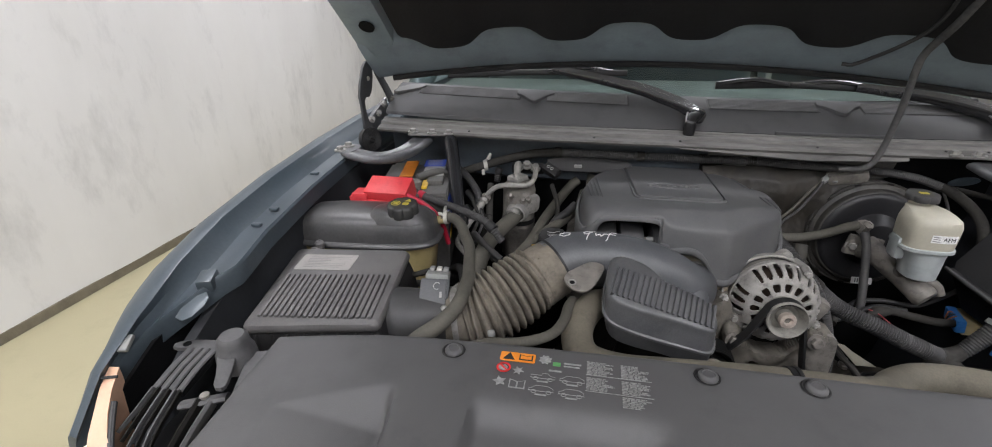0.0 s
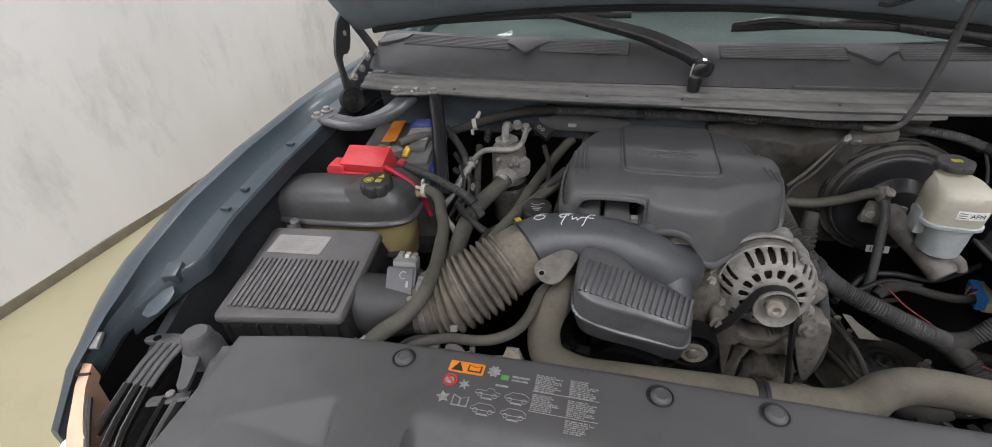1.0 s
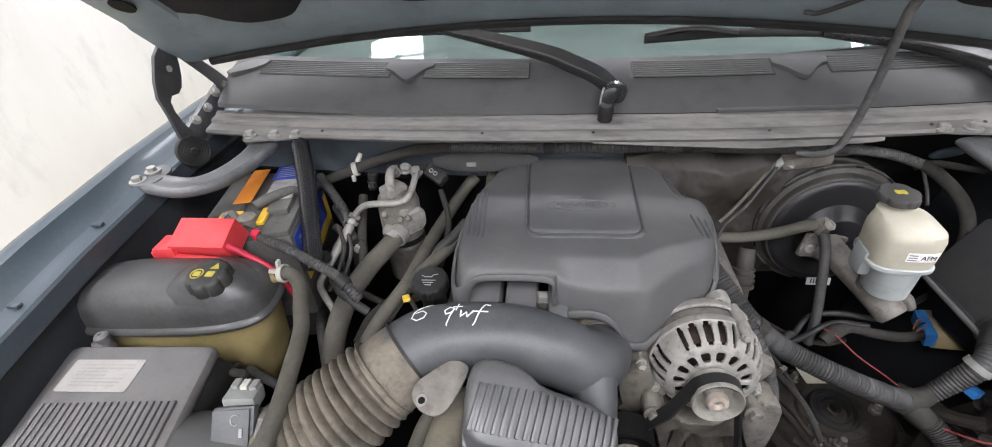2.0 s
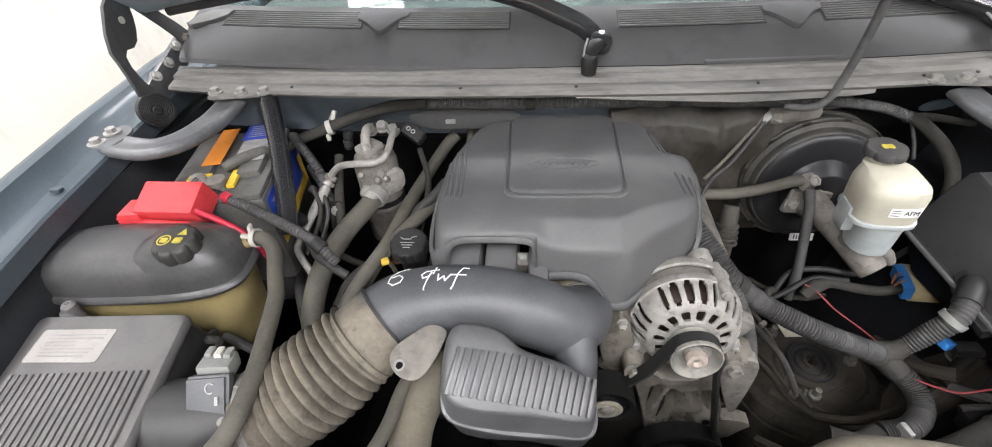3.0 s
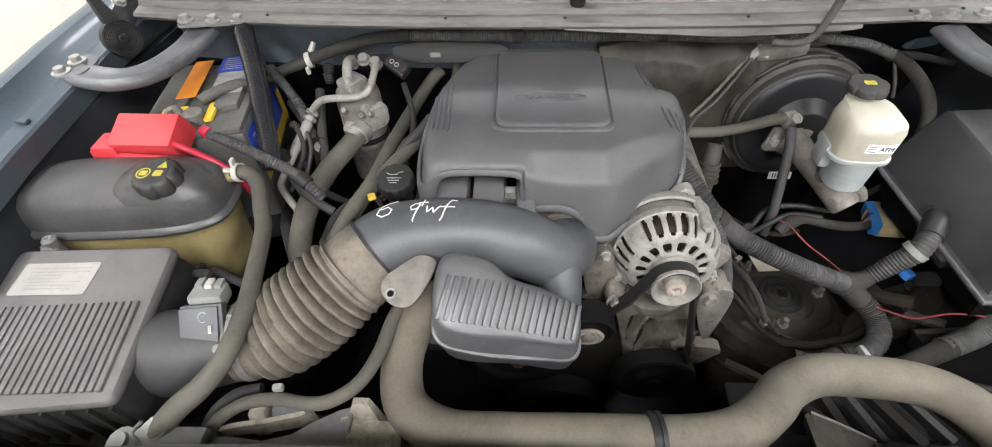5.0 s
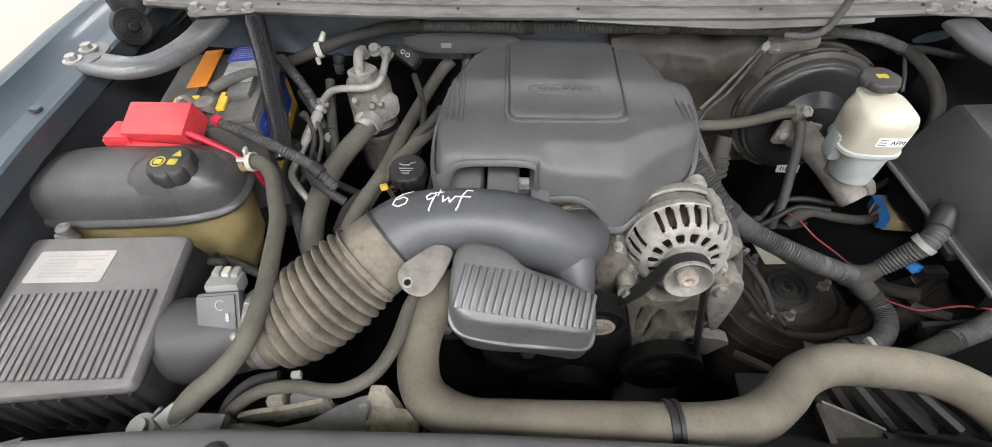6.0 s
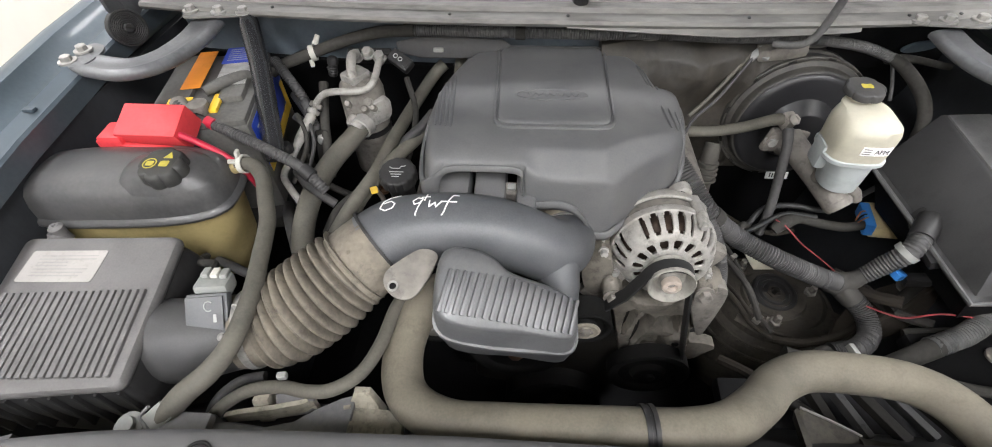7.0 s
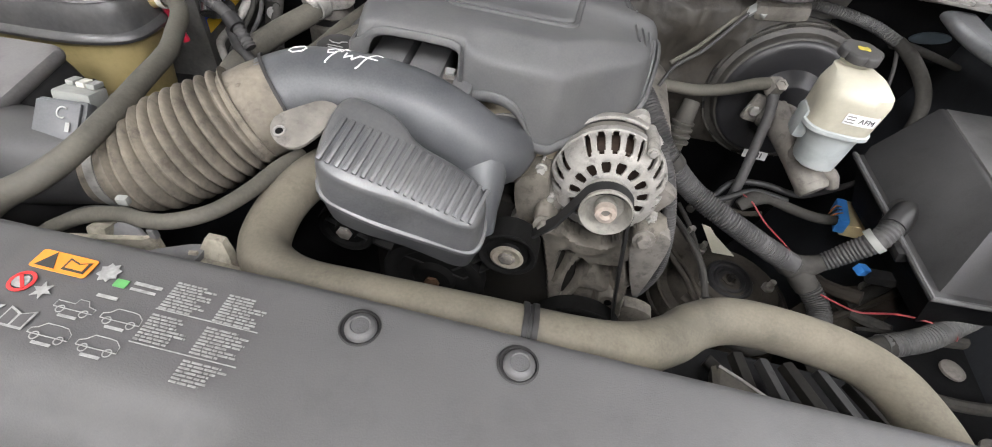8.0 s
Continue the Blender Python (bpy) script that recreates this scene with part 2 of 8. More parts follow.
def spline(pts, step=0.008):
    """Points along a smooth curve through pts."""
    p = [Vector(q) for q in pts]
    if len(p) == 2:
        n = max(2, int((p[1] - p[0]).length / step))
        return [p[0].lerp(p[1], i / n) for i in range(n + 1)]
    ext = [2 * p[0] - p[1]] + p + [2 * p[-1] - p[-2]]
    out = []
    for i in range(1, len(ext) - 2):
        a, b, c, d = ext[i - 1:i + 3]
        n = max(2, int((c - b).length / step))
        for k in range(n):
            t = k / n
            out.append(0.5 * ((2 * b) + (c - a) * t + (2 * a - 5 * b + 4 * c - d) * t * t + (3 * b - a - 3 * c + d) * t ** 3))
    out.append(p[-1])
    return out


def sweep(pts, r, seg=14, step=0.008, ribs=None, bm=None, flat=None, straight=False):
    """A round pipe along a curve; r: radius, or one for each point; ribs: (pitch, depth); flat: (width factor, height factor)."""
    bm = bm or bmesh.new()
    if ribs:
        fine_step = ribs[0] / (10 if len(ribs) > 2 else 4)
        step = fine_step
    line = [Vector(q) for q in pts] if straight else spline(pts, step)
    if ribs:
        dense, d = [line[0]], 0.0
        for a, b in zip(line, line[1:]):
            d += (b - a).length
            if d >= fine_step:
                dense.append(b)
                d = 0.0
        line = dense
    cum = [0.0]
    for a, b in zip(line, line[1:]):
        cum.append(cum[-1] + (b - a).length)
    ctrl = None
    if not isinstance(r, (int, float)):
        keys = [0.0]
        for a, b in zip(pts, pts[1:]):
            keys.append(keys[-1] + (Vector(b) - Vector(a)).length)
        ctrl = [k / keys[-1] for k in keys]
    prev, side = None, None
    loops = []
    for i, q in enumerate(line):
        t = (line[min(i + 1, len(line) - 1)] - line[max(i - 1, 0)]).normalized()
        if side is None:
            side = t.cross(Vector((0.13, 0.21, 0.97)))
            if side.length < 0.05:
                side = t.cross(Vector((1, 0, 0)))
            side.normalize()
        else:
            side = (side - t * side.dot(t)).normalized()
        up = side.cross(t)
        rad = r if ctrl is None else float(np.interp(cum[i] / cum[-1], ctrl, r))
        if ribs:
            ph = cum[i] / ribs[0] * 2 * math.pi
            rad += ribs[1] * (abs(math.sin(ph / 2)) ** 0.7 - 0.6) if len(ribs) > 2 else ribs[1] * 0.5 * math.cos(ph)
        fx, fy = flat or (1, 1)
        loops.append([bm.verts.new(q + side * (math.cos(a) * rad * fx) + up * (math.sin(a) * rad * fy))
                      for a in (2 * math.pi * k / seg for k in range(seg))])
    for a, b in zip(loops, loops[1:]):
        for k in range(seg):
            bm.faces.new((a[k], a[(k + 1) % seg], b[(k + 1) % seg], b[k]))
    bm.faces.new(loops[0][::-1])
    bm.faces.new(loops[-1])
    return bm


def lathe(profile, seg=32, m=None, bm=None, closed=False):
    """A body turned about its local z; profile: (radius, z)."""
    bm = bm or bmesh.new()
    m = m or Matrix.Identity(4)
    loops = [[bm.verts.new(m @ Vector((r * math.cos(a), r * math.sin(a), z))) for a in (2 * math.pi * k / seg for k in range(seg))]
             for r, z in profile]
    pairs = list(zip(loops, loops[1:])) + ([(loops[-1], loops[0])] if closed else [])
    for a, b in pairs:
        for k in range(seg):
            bm.faces.new((a[k], a[(k + 1) % seg], b[(k + 1) % seg], b[k]))
    if not closed:
        bm.faces.new(loops[0][::-1])
        bm.faces.new(loops[-1])
    return bm


def loft(rings, bm=None, caps=True):
    bm = bm or bmesh.new()
    loops = [[bm.verts.new(Vector(q)) for q in ring] for ring in rings]
    n = len(loops[0])
    for a, b in zip(loops, loops[1:]):
        for k in range(n):
            bm.faces.new((a[k], a[(k + 1) % n], b[(k + 1) % n], b[k]))
    if caps:
        bm.faces.new(loops[0][::-1])
        bm.faces.new(loops[-1])
    return bm


def box(size, at=(0, 0, 0), turn=None, bevel=0.003, bm=None, seg=2):
    """A bevelled block of that size, centred at a place; turn: degrees about x, y, z, or a matrix."""
    one = bmesh.new()
    m = turn if isinstance(turn, Matrix) else pose(*at, *(turn or (0, 0, 0)))
    bmesh.ops.create_cube(one, size=1)
    bmesh.ops.scale(one, vec=size, verts=one.verts)
    if bevel:
        bmesh.ops.bevel(one, geom=one.edges[:], offset=min(bevel, min(size) * 0.45), segments=seg, affect="EDGES", profile=0.6)
    bmesh.ops.transform(one, matrix=m, verts=one.verts)
    return merge(bm, one)


def merge(bm, one):
    if bm is None:
        return one
    me = bpy.data.meshes.new("tmp")
    one.to_mesh(me)
    one.free()
    bm.from_mesh(me)
    bpy.data.meshes.remove(me)
    return bm


def slab(poly, thick, m=None, bevel=0.002, bm=None, seg=2):
    """A plate cut to a flat outline, lying on its local z = 0 and rising by thick."""
    one = bmesh.new()
    face = one.faces.new([one.verts.new((x, y, 0)) for x, y in poly])
    ext = bmesh.ops.extrude_face_region(one, geom=[face])
    bmesh.ops.translate(one, vec=(0, 0, thick), verts=[v for v in ext["geom"] if isinstance(v, bmesh.types.BMVert)])
    bmesh.ops.recalc_face_normals(one, faces=one.faces)
    if bevel:
        top = [e for e in one.edges if all(abs(v.co.z - thick) < 1e-6 for v in e.verts)]
        bmesh.ops.bevel(one, geom=top, offset=bevel, segments=seg, affect="EDGES", profile=0.6)
    if m is not None:
        bmesh.ops.transform(one, matrix=m, verts=one.verts)
    return merge(bm, one)


def rounded(w, h, r, n=5):
    """The outline of a rectangle with round corners, centred."""
    out = []
    for cx, cy, a0 in ((w / 2 - r, h / 2 - r, 0), (-w / 2 + r, h / 2 - r, 90), (-w / 2 + r, -h / 2 + r, 180), (w / 2 - r, -h / 2 + r, 270)):
        for k in range(n + 1):
            a = radians(a0 + 90 * k / n)
            out.append((cx + r * math.cos(a), cy + r * math.sin(a)))
    return out


def soften(poly, times=2):
    """Chaikin's corner cutting on a closed outline of any dimension."""
    p = [np.array(q, float) for q in poly]
    for _ in range(times):
        q = []
        for a, b in zip(p, p[1:] + p[:1]):
            q += [a * 0.75 + b * 0.25, a * 0.25 + b * 0.75]
        p = q
    return p


def superring(cx, cy, z, hx, hy, power=4.0, n=32, turn=0.0):
    out = []
    c0, s0 = math.cos(radians(turn)), math.sin(radians(turn))
    for k in range(n):
        a = 2 * math.pi * k / n
        c, s = math.cos(a), math.sin(a)
        x = hx * math.copysign(abs(c) ** (2 / power), c)
        y = hy * math.copysign(abs(s) ** (2 / power), s)
        out.append((cx + x * c0 - y * s0, cy + x * s0 + y * c0, z))
    return out


def facing(at, axis, turn=0):
    """A pose at a place whose z points along axis."""
    return Matrix.Translation(at) @ Vector(axis).to_track_quat("Z", "Y").to_matrix().to_4x4() @ pose(0, 0, 0, 0, 0, turn)


def bolt(at, axis, r=0.007, h=0.006, washer=0.0, bm=None, turn=0):
    """A hexagon head on a washer."""
    m = facing(at, axis, turn)
    one = lathe([(0.0005, 0), (washer or r * 1.35, 0), (washer or r * 1.35, h * 0.3), (r, h * 0.3), (r, h * 0.3), (0.0005, h * 0.3)], 16, m)
    head = lathe([(r, 0.3 * h), (r, h * 0.9), (r * 0.85, h), (0.0005, h)], 6, m)
    return merge(bm, merge(one, head))


def inside(p, poly):
    """Signed distance from p to the outline of poly: negative inside."""
    x, y = p
    d, odd = 1e9, False
    for (ax, ay), (bx, by) in zip(poly, poly[1:] + poly[:1]):
        ex, ey = bx - ax, by - ay
        t = max(0.0, min(1.0, ((x - ax) * ex + (y - ay) * ey) / (ex * ex + ey * ey + 1e-12)))
        d = min(d, math.hypot(x - ax - t * ex, y - ay - t * ey))
        if (ay > y) != (by > y) and x < ex * (y - ay) / (by - ay) + ax:
            odd = not odd
    return -d if odd else d


def relief(outline, height, m, thick=0.012, cell=0.0032):
    """A cast plate cut to an outline, its face raised by height(x, y), laid in the pose m."""
    xs, ys = [q[0] for q in outline], [q[1] for q in outline]
    nx, ny = int((max(xs) - min(xs)) / cell) + 3, int((max(ys) - min(ys)) / cell) + 3
    verts, bm = {}, bmesh.new()

    def vert(i, j, back):
        key = (i, j, back)
        if key not in verts:
            x, y = min(xs) + (i - 1) * cell, min(ys) + (j - 1) * cell
            edge = inside((x, y), outline)
            z = -thick if back else height(x, y) - 0.003 * max(0.0, 1 + edge / 0.006) ** 2
            verts[key] = bm.verts.new(m @ Vector((x, y, z)))
        return verts[key]

    keep = {(i, j) for i in range(nx) for j in range(ny) if inside((min(xs) + (i - 0.5) * cell, min(ys) + (j - 0.5) * cell), outline) < 0}
    for i, j in keep:
        bm.faces.new([vert(i + a, j + b, 0) for a, b in ((0, 0), (1, 0), (1, 1), (0, 1))])
        bm.faces.new([vert(i + a, j + b, 1) for a, b in ((0, 0), (0, 1), (1, 1), (1, 0))])
        for (da, db), (p, q) in (((0, -1), ((0, 0), (1, 0))), ((1, 0), ((1, 0), (1, 1))), ((0, 1), ((1, 1), (0, 1))), ((-1, 0), ((0, 1), (0, 0)))):
            if (i + da, j + db) not in keep:
                bm.faces.new([vert(i + p[0], j + p[1], 0), vert(i + p[0], j + p[1], 1), vert(i + q[0], j + q[1], 1), vert(i + q[0], j + q[1], 0)])
    rim = [v for v in bm.verts if any(e.calc_length() > thick * 0.6 for e in v.link_edges)]
    bmesh.ops.smooth_vert(bm, verts=rim, factor=0.5, use_axis_x=True, use_axis_y=True, use_axis_z=True)
    return bm


def slotted(profile, columns, closed_at, m):
    """A thin turned shell about local z with slots left open: closed_at(row, column) tells where metal stands."""
    bm = bmesh.new()
    loops = [[bm.verts.new(m @ Vector((r * math.cos(a), r * math.sin(a), z))) for a in (2 * math.pi * k / columns for k in range(columns))] for r, z in profile]
    for i, (a, b) in enumerate(zip(loops, loops[1:])):
        for k in range(columns):
            if closed_at(i, k):
                bm.faces.new((a[k], a[(k + 1) % columns], b[(k + 1) % columns], b[k]))
    for v in [v for v in bm.verts if not v.link_faces]:
        bm.verts.remove(v)
    return bm


def frame_of(o, xdir, ydir):
    """A pose with its x and y along the given ways."""
    x = Vector(xdir).normalized()
    z = x.cross(Vector(ydir)).normalized()
    y = z.cross(x)
    m = Matrix((x, y, z)).transposed().to_4x4()
    m.translation = o
    return m

# ---------------------------------------------------------------- the garage
structure("floor", box((10.5, 13, 0.1), (1.9, 1.5, -0.05), bevel=0), FLOOR, "beige coated garage floor with faint scuffs", "floor")
bm = bmesh.new()
nx, nz = 120, 30
grid = [[bm.verts.new((-3.12 + 0.012 * math.sin(9.0 * (-5 + 13 * i / nx) + 1.3 * math.sin(j * 0.25)) * (0.4 + 0.6 * j / nz)
                       + 0.012 * noise.noise((i * 0.17, j * 0.11, 0)), -5 + 13 * i / nx, 0.06 + 3.94 * j / nz)) for j in range(nz + 1)] for i in range(nx + 1)]
for i in range(nx):
    for j in range(nz):
        bm.faces.new((grid[i][j], grid[i + 1][j], grid[i + 1][j + 1], grid[i][j + 1]))
structure("curtain", bm, WALL, "white hung sheet with grey smudges along the garage side", "curtain", smooth=True)
structure("wall_west", box((0.2, 13, 4.0), (-3.35, 1.5, 2.0), bevel=0), PLASTER, "plain painted wall behind the sheet", "wall")
# these walls and the ceiling are unseen; their grey cuts bounced light
structure("wall_east", box((0.2, 13, 4.0), (7.1, 1.5, 2.0), bevel=0), GREYWALL, "plain painted garage wall", "wall")
structure("wall_north", box((10.65, 0.2, 4.0), (1.9, 8.1, 2.0), bevel=0), GREYWALL, "plain painted garage end wall", "wall")
structure("wall_south", box((10.65, 0.2, 4.0), (1.9, -5.1, 2.0), bevel=0), GREYWALL, "plain painted wall behind the camera", "wall")
structure("ceiling", box((10.65, 13.4, 0.2), (1.9, 1.5, 4.1), bevel=0), GREYWALL, "pale garage ceiling", "ceiling")
structure("baseboard", box((0.03, 13, 0.06), (-3.13, 1.5, 0.03), bevel=0.004), mat("dark_bottom_hem", (0.16, 0.14, 0.10), 0.7), "dark weighted hem at the foot of the sheet", "trim")


def ceiling_lamp(x, y, watts, wide=0.55, long=1.5):
    lamp = thing("ceiling_lamp", (x, y, 3.9), "long white ceiling lamp with a lit diffuser", "lamp", "ceiling lamps")
    part("housing", box((wide, long, 0.06), (x, y, 3.965), bevel=0.008), WHITEPLASTIC, lamp)
    part("diffuser", box((wide - 0.05, long - 0.05, 0.02), (x, y, 3.928), bevel=0.005), TUBELIGHT, lamp)
    light = bpy.data.lights.new("lamp_light", "AREA")
    light.shape, light.size, light.size_y = "RECTANGLE", wide, long
    light.energy, light.color = watts, (0.965, 0.972, 1.0)
    ob = new("lamp_light", light)
    ob.location = (x, y, 3.91)


for lx, ly, w in LAMPS:
    ceiling_lamp(lx, ly, w)

# ---------------------------------------------------------------- the truck's body
body = thing("pickup_truck", (0, 2.2, 0), "blue-grey pickup truck parked with its hood raised", "truck")
CREST = [(1.75, 0.90, 1.275), (1.40, 0.885, 1.275), (1.15, 0.872, 1.268), (0.90, 0.862, 1.25), (0.72, 0.853, 1.228), (0.60, 0.845, 1.20),
         (0.50, 0.838, 1.162), (0.43, 0.844, 1.118), (0.37, 0.841, 1.06)]


def fender(side):
    """Outer skin, crest, channel and bolted inner flange, from the cabin to the lamp."""
    rings = []
    for q in spline([(0, y, x) for y, x, z in CREST], 0.03):
        y, x = q.y, q.z
        z = float(np.interp(-y, [-c[0] for c in CREST], [c[2] for c in CREST]))
        w = float(np.clip((y - 0.47) / 0.16, 0.10, 1))
        e = float(np.clip((y - 0.36) / 0.18, 0.22, 1))
        prof = [(x + 0.105 * e, z - 0.75), (x + 0.105 * e, z - 0.36), (x + 0.090 * e, z - 0.16), (x + 0.066 * e, z - 0.060), (x + 0.046 * e, z - 0.022), (x + 0.022 * e, z - 0.006), (x, z - 0.001), (x - 0.010, z - 0.004),
                (x - 0.020 * w, z - 0.020), (x - 0.040 * w, z - 0.034), (x - 0.075 * w, z - 0.030), (x - 0.092 * w, z - 0.024), (x - 0.096 * w, z - 0.028),
                (x - 0.097 * w, z - 0.060), (x - 0.075 * w, z - 0.066), (x - 0.02, z - 0.06), (x + 0.02 * e - 0.01, z - 0.20), (x + 0.07 * e - 0.01, z - 0.75)]
        rings.append([(side * a, y, b) for a, b in prof])
    return loft(rings)


for side in (-1, 1):
    f = part("fender", fender(side), PAINT, body, "blue-grey painted fender with a folded inner flange")
    for y in (0.74, 0.80, 0.97, 1.30):
        x = float(np.interp(-y, [-c[0] for c in CREST], [c[1] for c in CREST]))
        z = float(np.interp(-y, [-c[0] for c in CREST], [c[2] for c in CREST]))
        part("weld_tab", box((0.018, 0.010, 0.006), (side * (x - 0.062), y, z - 0.027), bevel=0.002), PAINT, f)
    # near-black sheet hides the inner paint, standing in for the shaded void
    part("fender_shade", loft([[(side * (x - 0.018), y, z - 0.034), (side * (x - 0.004), y, z - 0.22), (side * (x + 0.002), y, z - 0.22), (side * (x - 0.012), y, z - 0.034)] for y, x, z in ((0.60, 0.820, 1.18), (0.50, 0.832, 1.150), (0.43, 0.838, 1.110), (0.38, 0.836, 1.07))]), DEEP, f)
    part("inner_fender", loft([[(side * a, y, min(b, zt)) for a, b in ((0.772, 1.20), (0.765, 1.05), (0.74, 0.95), (0.68, 0.62), (0.60, 0.40), (0.63, 0.38), (0.72, 0.62), (0.77, 0.95), (0.785, 1.05), (0.79, 1.20))]
                               for y, zt in ((0.40, 1.02), (0.46, 1.06), (0.52, 1.10), (0.62, 1.145), (0.8, 1.19), (1.0, 1.2), (1.25, 1.2), (1.40, 1.2))]), LINER, body, "dusty black inner fender wall")
    # the cabin's side and door behind the fender
    part("cabin_side", box((0.09, 1.6, 0.80), (side * 0.945, 2.62, 0.86), bevel=0.03), PAINT, body)
    part("windshield_pillar", sweep([(side * 0.80, 1.62, 1.27), (side * 0.74, 1.95, 1.55), (side * 0.66, 2.25, 1.80)], 0.045, flat=(1, 0.7)), PAINT, body)


def wheel(s, y):
    m = facing((s * 0.83, y, 0.39), (s, 0, 0))
    w = part("wheel", lathe([(0.20, -0.11), (0.24, -0.12), (0.22, 0.08), (0.10, 0.09), (0.05, 0.11), (0.001, 0.11)], 40, m), GREYALU, body)
    part("tyre", lathe([(0.235, -0.115), (0.30, -0.13), (0.37, -0.12), (0.39, -0.09), (0.39, 0.09), (0.37, 0.12), (0.30, 0.13), (0.235, 0.115)], 48, m, closed=True), BELT, w)


for s in (-1, 1):
    wheel(s, 0.86)
    wheel(s, 4.35)
    part("door", box((0.05, 1.05, 0.72), (s * 0.985, 2.45, 0.88), bevel=0.03), PAINT, body)
    part("bed_side", box((0.07, 2.1, 0.55), (s * 0.93, 4.72, 0.98), bevel=0.03), PAINT, body)
part("bed_floor", box((1.80, 2.05, 0.08), (0, 4.72, 0.74), bevel=0.02), DEEP, body)
part("tailgate", box((1.80, 0.07, 0.55), (0, 5.78, 0.98), bevel=0.03), PAINT, body)
part("chassis", box((0.9, 5.2, 0.16), (0, 3.0, 0.50), bevel=0.03), DEEP, body)
part("roof", box((1.45, 1.5, 0.05), (0, 2.98, 1.84), bevel=0.02), PAINT, body)
part("cabin_back", box((1.75, 0.06, 1.3), (0, 3.75, 1.2), bevel=0.02), PAINT, body)


def bow(x):
    """How far the cowl's front edge lies back at x."""
    return 1.185 + 0.105 * x * x


# firewall below the cowl, painted and partly hidden by insulation
part("firewall", loft([[(x, bow(x) + 0.085, 1.262), (x, bow(x) + 0.10, 1.125), (x, bow(x) + 0.17, 1.125), (x, bow(x) + 0.17, 1.262)] for x in np.linspace(-0.76, 0.76, 21)]), FIREWALL, body, "dusty blue painted firewall")
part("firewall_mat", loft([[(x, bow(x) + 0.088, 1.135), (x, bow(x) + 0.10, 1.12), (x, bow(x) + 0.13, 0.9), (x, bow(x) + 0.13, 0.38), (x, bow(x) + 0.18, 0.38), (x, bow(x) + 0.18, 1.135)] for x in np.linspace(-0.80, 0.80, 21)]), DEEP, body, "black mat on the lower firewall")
rings = []
for x in np.linspace(0.09, 0.44, 90):
    ring = []
    for z in np.linspace(1.205, 0.92, 60):
        dy = float(np.interp(z, [0.92, 1.0, 1.09, 1.12, 1.15, 1.18, 1.205], [0.05, 0.03, 0.028, 0.028, 0.03, 0.035, 0.06]))
        d = 0.022 * noise.noise((x * 7, z * 9, 1)) + 0.007 * noise.noise((x * 24, z * 19, 4)) + 0.004 * abs(noise.noise((x * 60, z * 45, 9)))
        ring.append((x, bow(x) + dy + d, z + 0.014 * noise.noise((x * 16, 0, 3)) * max(0.0, (z - 1.15) / 0.055)))
    rings.append(ring + [(x, bow(x) + 0.10, 0.92), (x, bow(x) + 0.10, 1.205)])
bm = bmesh.new()
part("insulation", loft(rings, bm), mat("stained_insulation", (0.013, 0.012, 0.010), 0.5, dust=0.85, dust_colour=(0.048, 0.040, 0.030), grime=0.9, vary=0.5, scale=9, bump=0.7, patch=6), body, "stained crumpled insulation mat")
# added plate: shuts out light from below and darkens the bay's depth
part("bay_closing_plate", box((1.6, 1.0, 0.04), (0, 0.85, 0.40), bevel=0.01), DEEP, body, "near-black plate added under the engine to close the bay")

# cowl rail: a folded, dusty strip on the front of the cowl
rail_prof = [(0.000, 1.262), (-0.004, 1.268), (0.000, 1.273), (0.022, 1.277), (0.026, 1.284), (0.044, 1.286), (0.047, 1.290), (0.056, 1.291), (0.060, 1.286), (0.066, 1.282), (0.075, 1.262)]
part("cowl_rail", loft([[(x, bow(x) + dy, z - 0.021 * max(0.0, x)) for dy, z in rail_prof] for x in np.linspace(-0.765, 0.765, 41)]), LIP, body, "dusty grey folded cowl rail")
for x in (-0.50, -0.18, 0.02, 0.32, 0.46, 0.59, 0.68):
    part("rail_stud", lathe([(0.003, 0), (0.003, 0.003), (0.001, 0.004)], 8, facing((x, bow(x) + 0.012, 1.274 - 0.021 * max(0.0, x)), (0, -0.2, 1))), DARKINK, body)
rings = []
for x in np.linspace(0.02, 0.512, 25):
    zb = float(np.interp(x, [0.02, 0.2, 0.3, 0.5, 0.512], [1.258, 1.246, 1.239, 1.2405, 1.2425]))
    z0 = 1.264 - 0.021 * x
    rings.append([(x, bow(x) + 0.001, z0), (x, bow(x) - 0.002, zb + 0.003), (x, bow(x) + 0.002, zb), (x, bow(x) + 0.005, zb + 0.002), (x, bow(x) + 0.006, z0)])
part("rail_flange", loft(rings), LIP, body, "dusty folded flange below the cowl rail")
part("cowl_apron", loft([[(x, bow(x) + 0.050, 1.256 - 0.015 * x), (x, bow(x) + 0.078 - 0.006 * math.sin(40 * x), 1.186 + 0.010 * math.sin(23 * x)), (x, bow(x) + 0.083, 1.186 + 0.010 * math.sin(23 * x)), (x, bow(x) + 0.060, 1.256 - 0.015 * x)] for x in np.linspace(0.10, 0.525, 36)]), LIP, body, "dusty grey sheet under the cowl")
# near-black sheet in front of the firewall stands in for the gap's shade
part("hinge_gap_shade", loft([[(x, bow(x) + 0.070, 1.246), (x, bow(x) + 0.078, 1.128), (x, bow(x) + 0.083, 1.128), (x, bow(x) + 0.076, 1.246)] for x in np.linspace(0.522, 0.764, 13)]), DEEP, body, "near-black sheet painting in the shaded gap below the hinge")
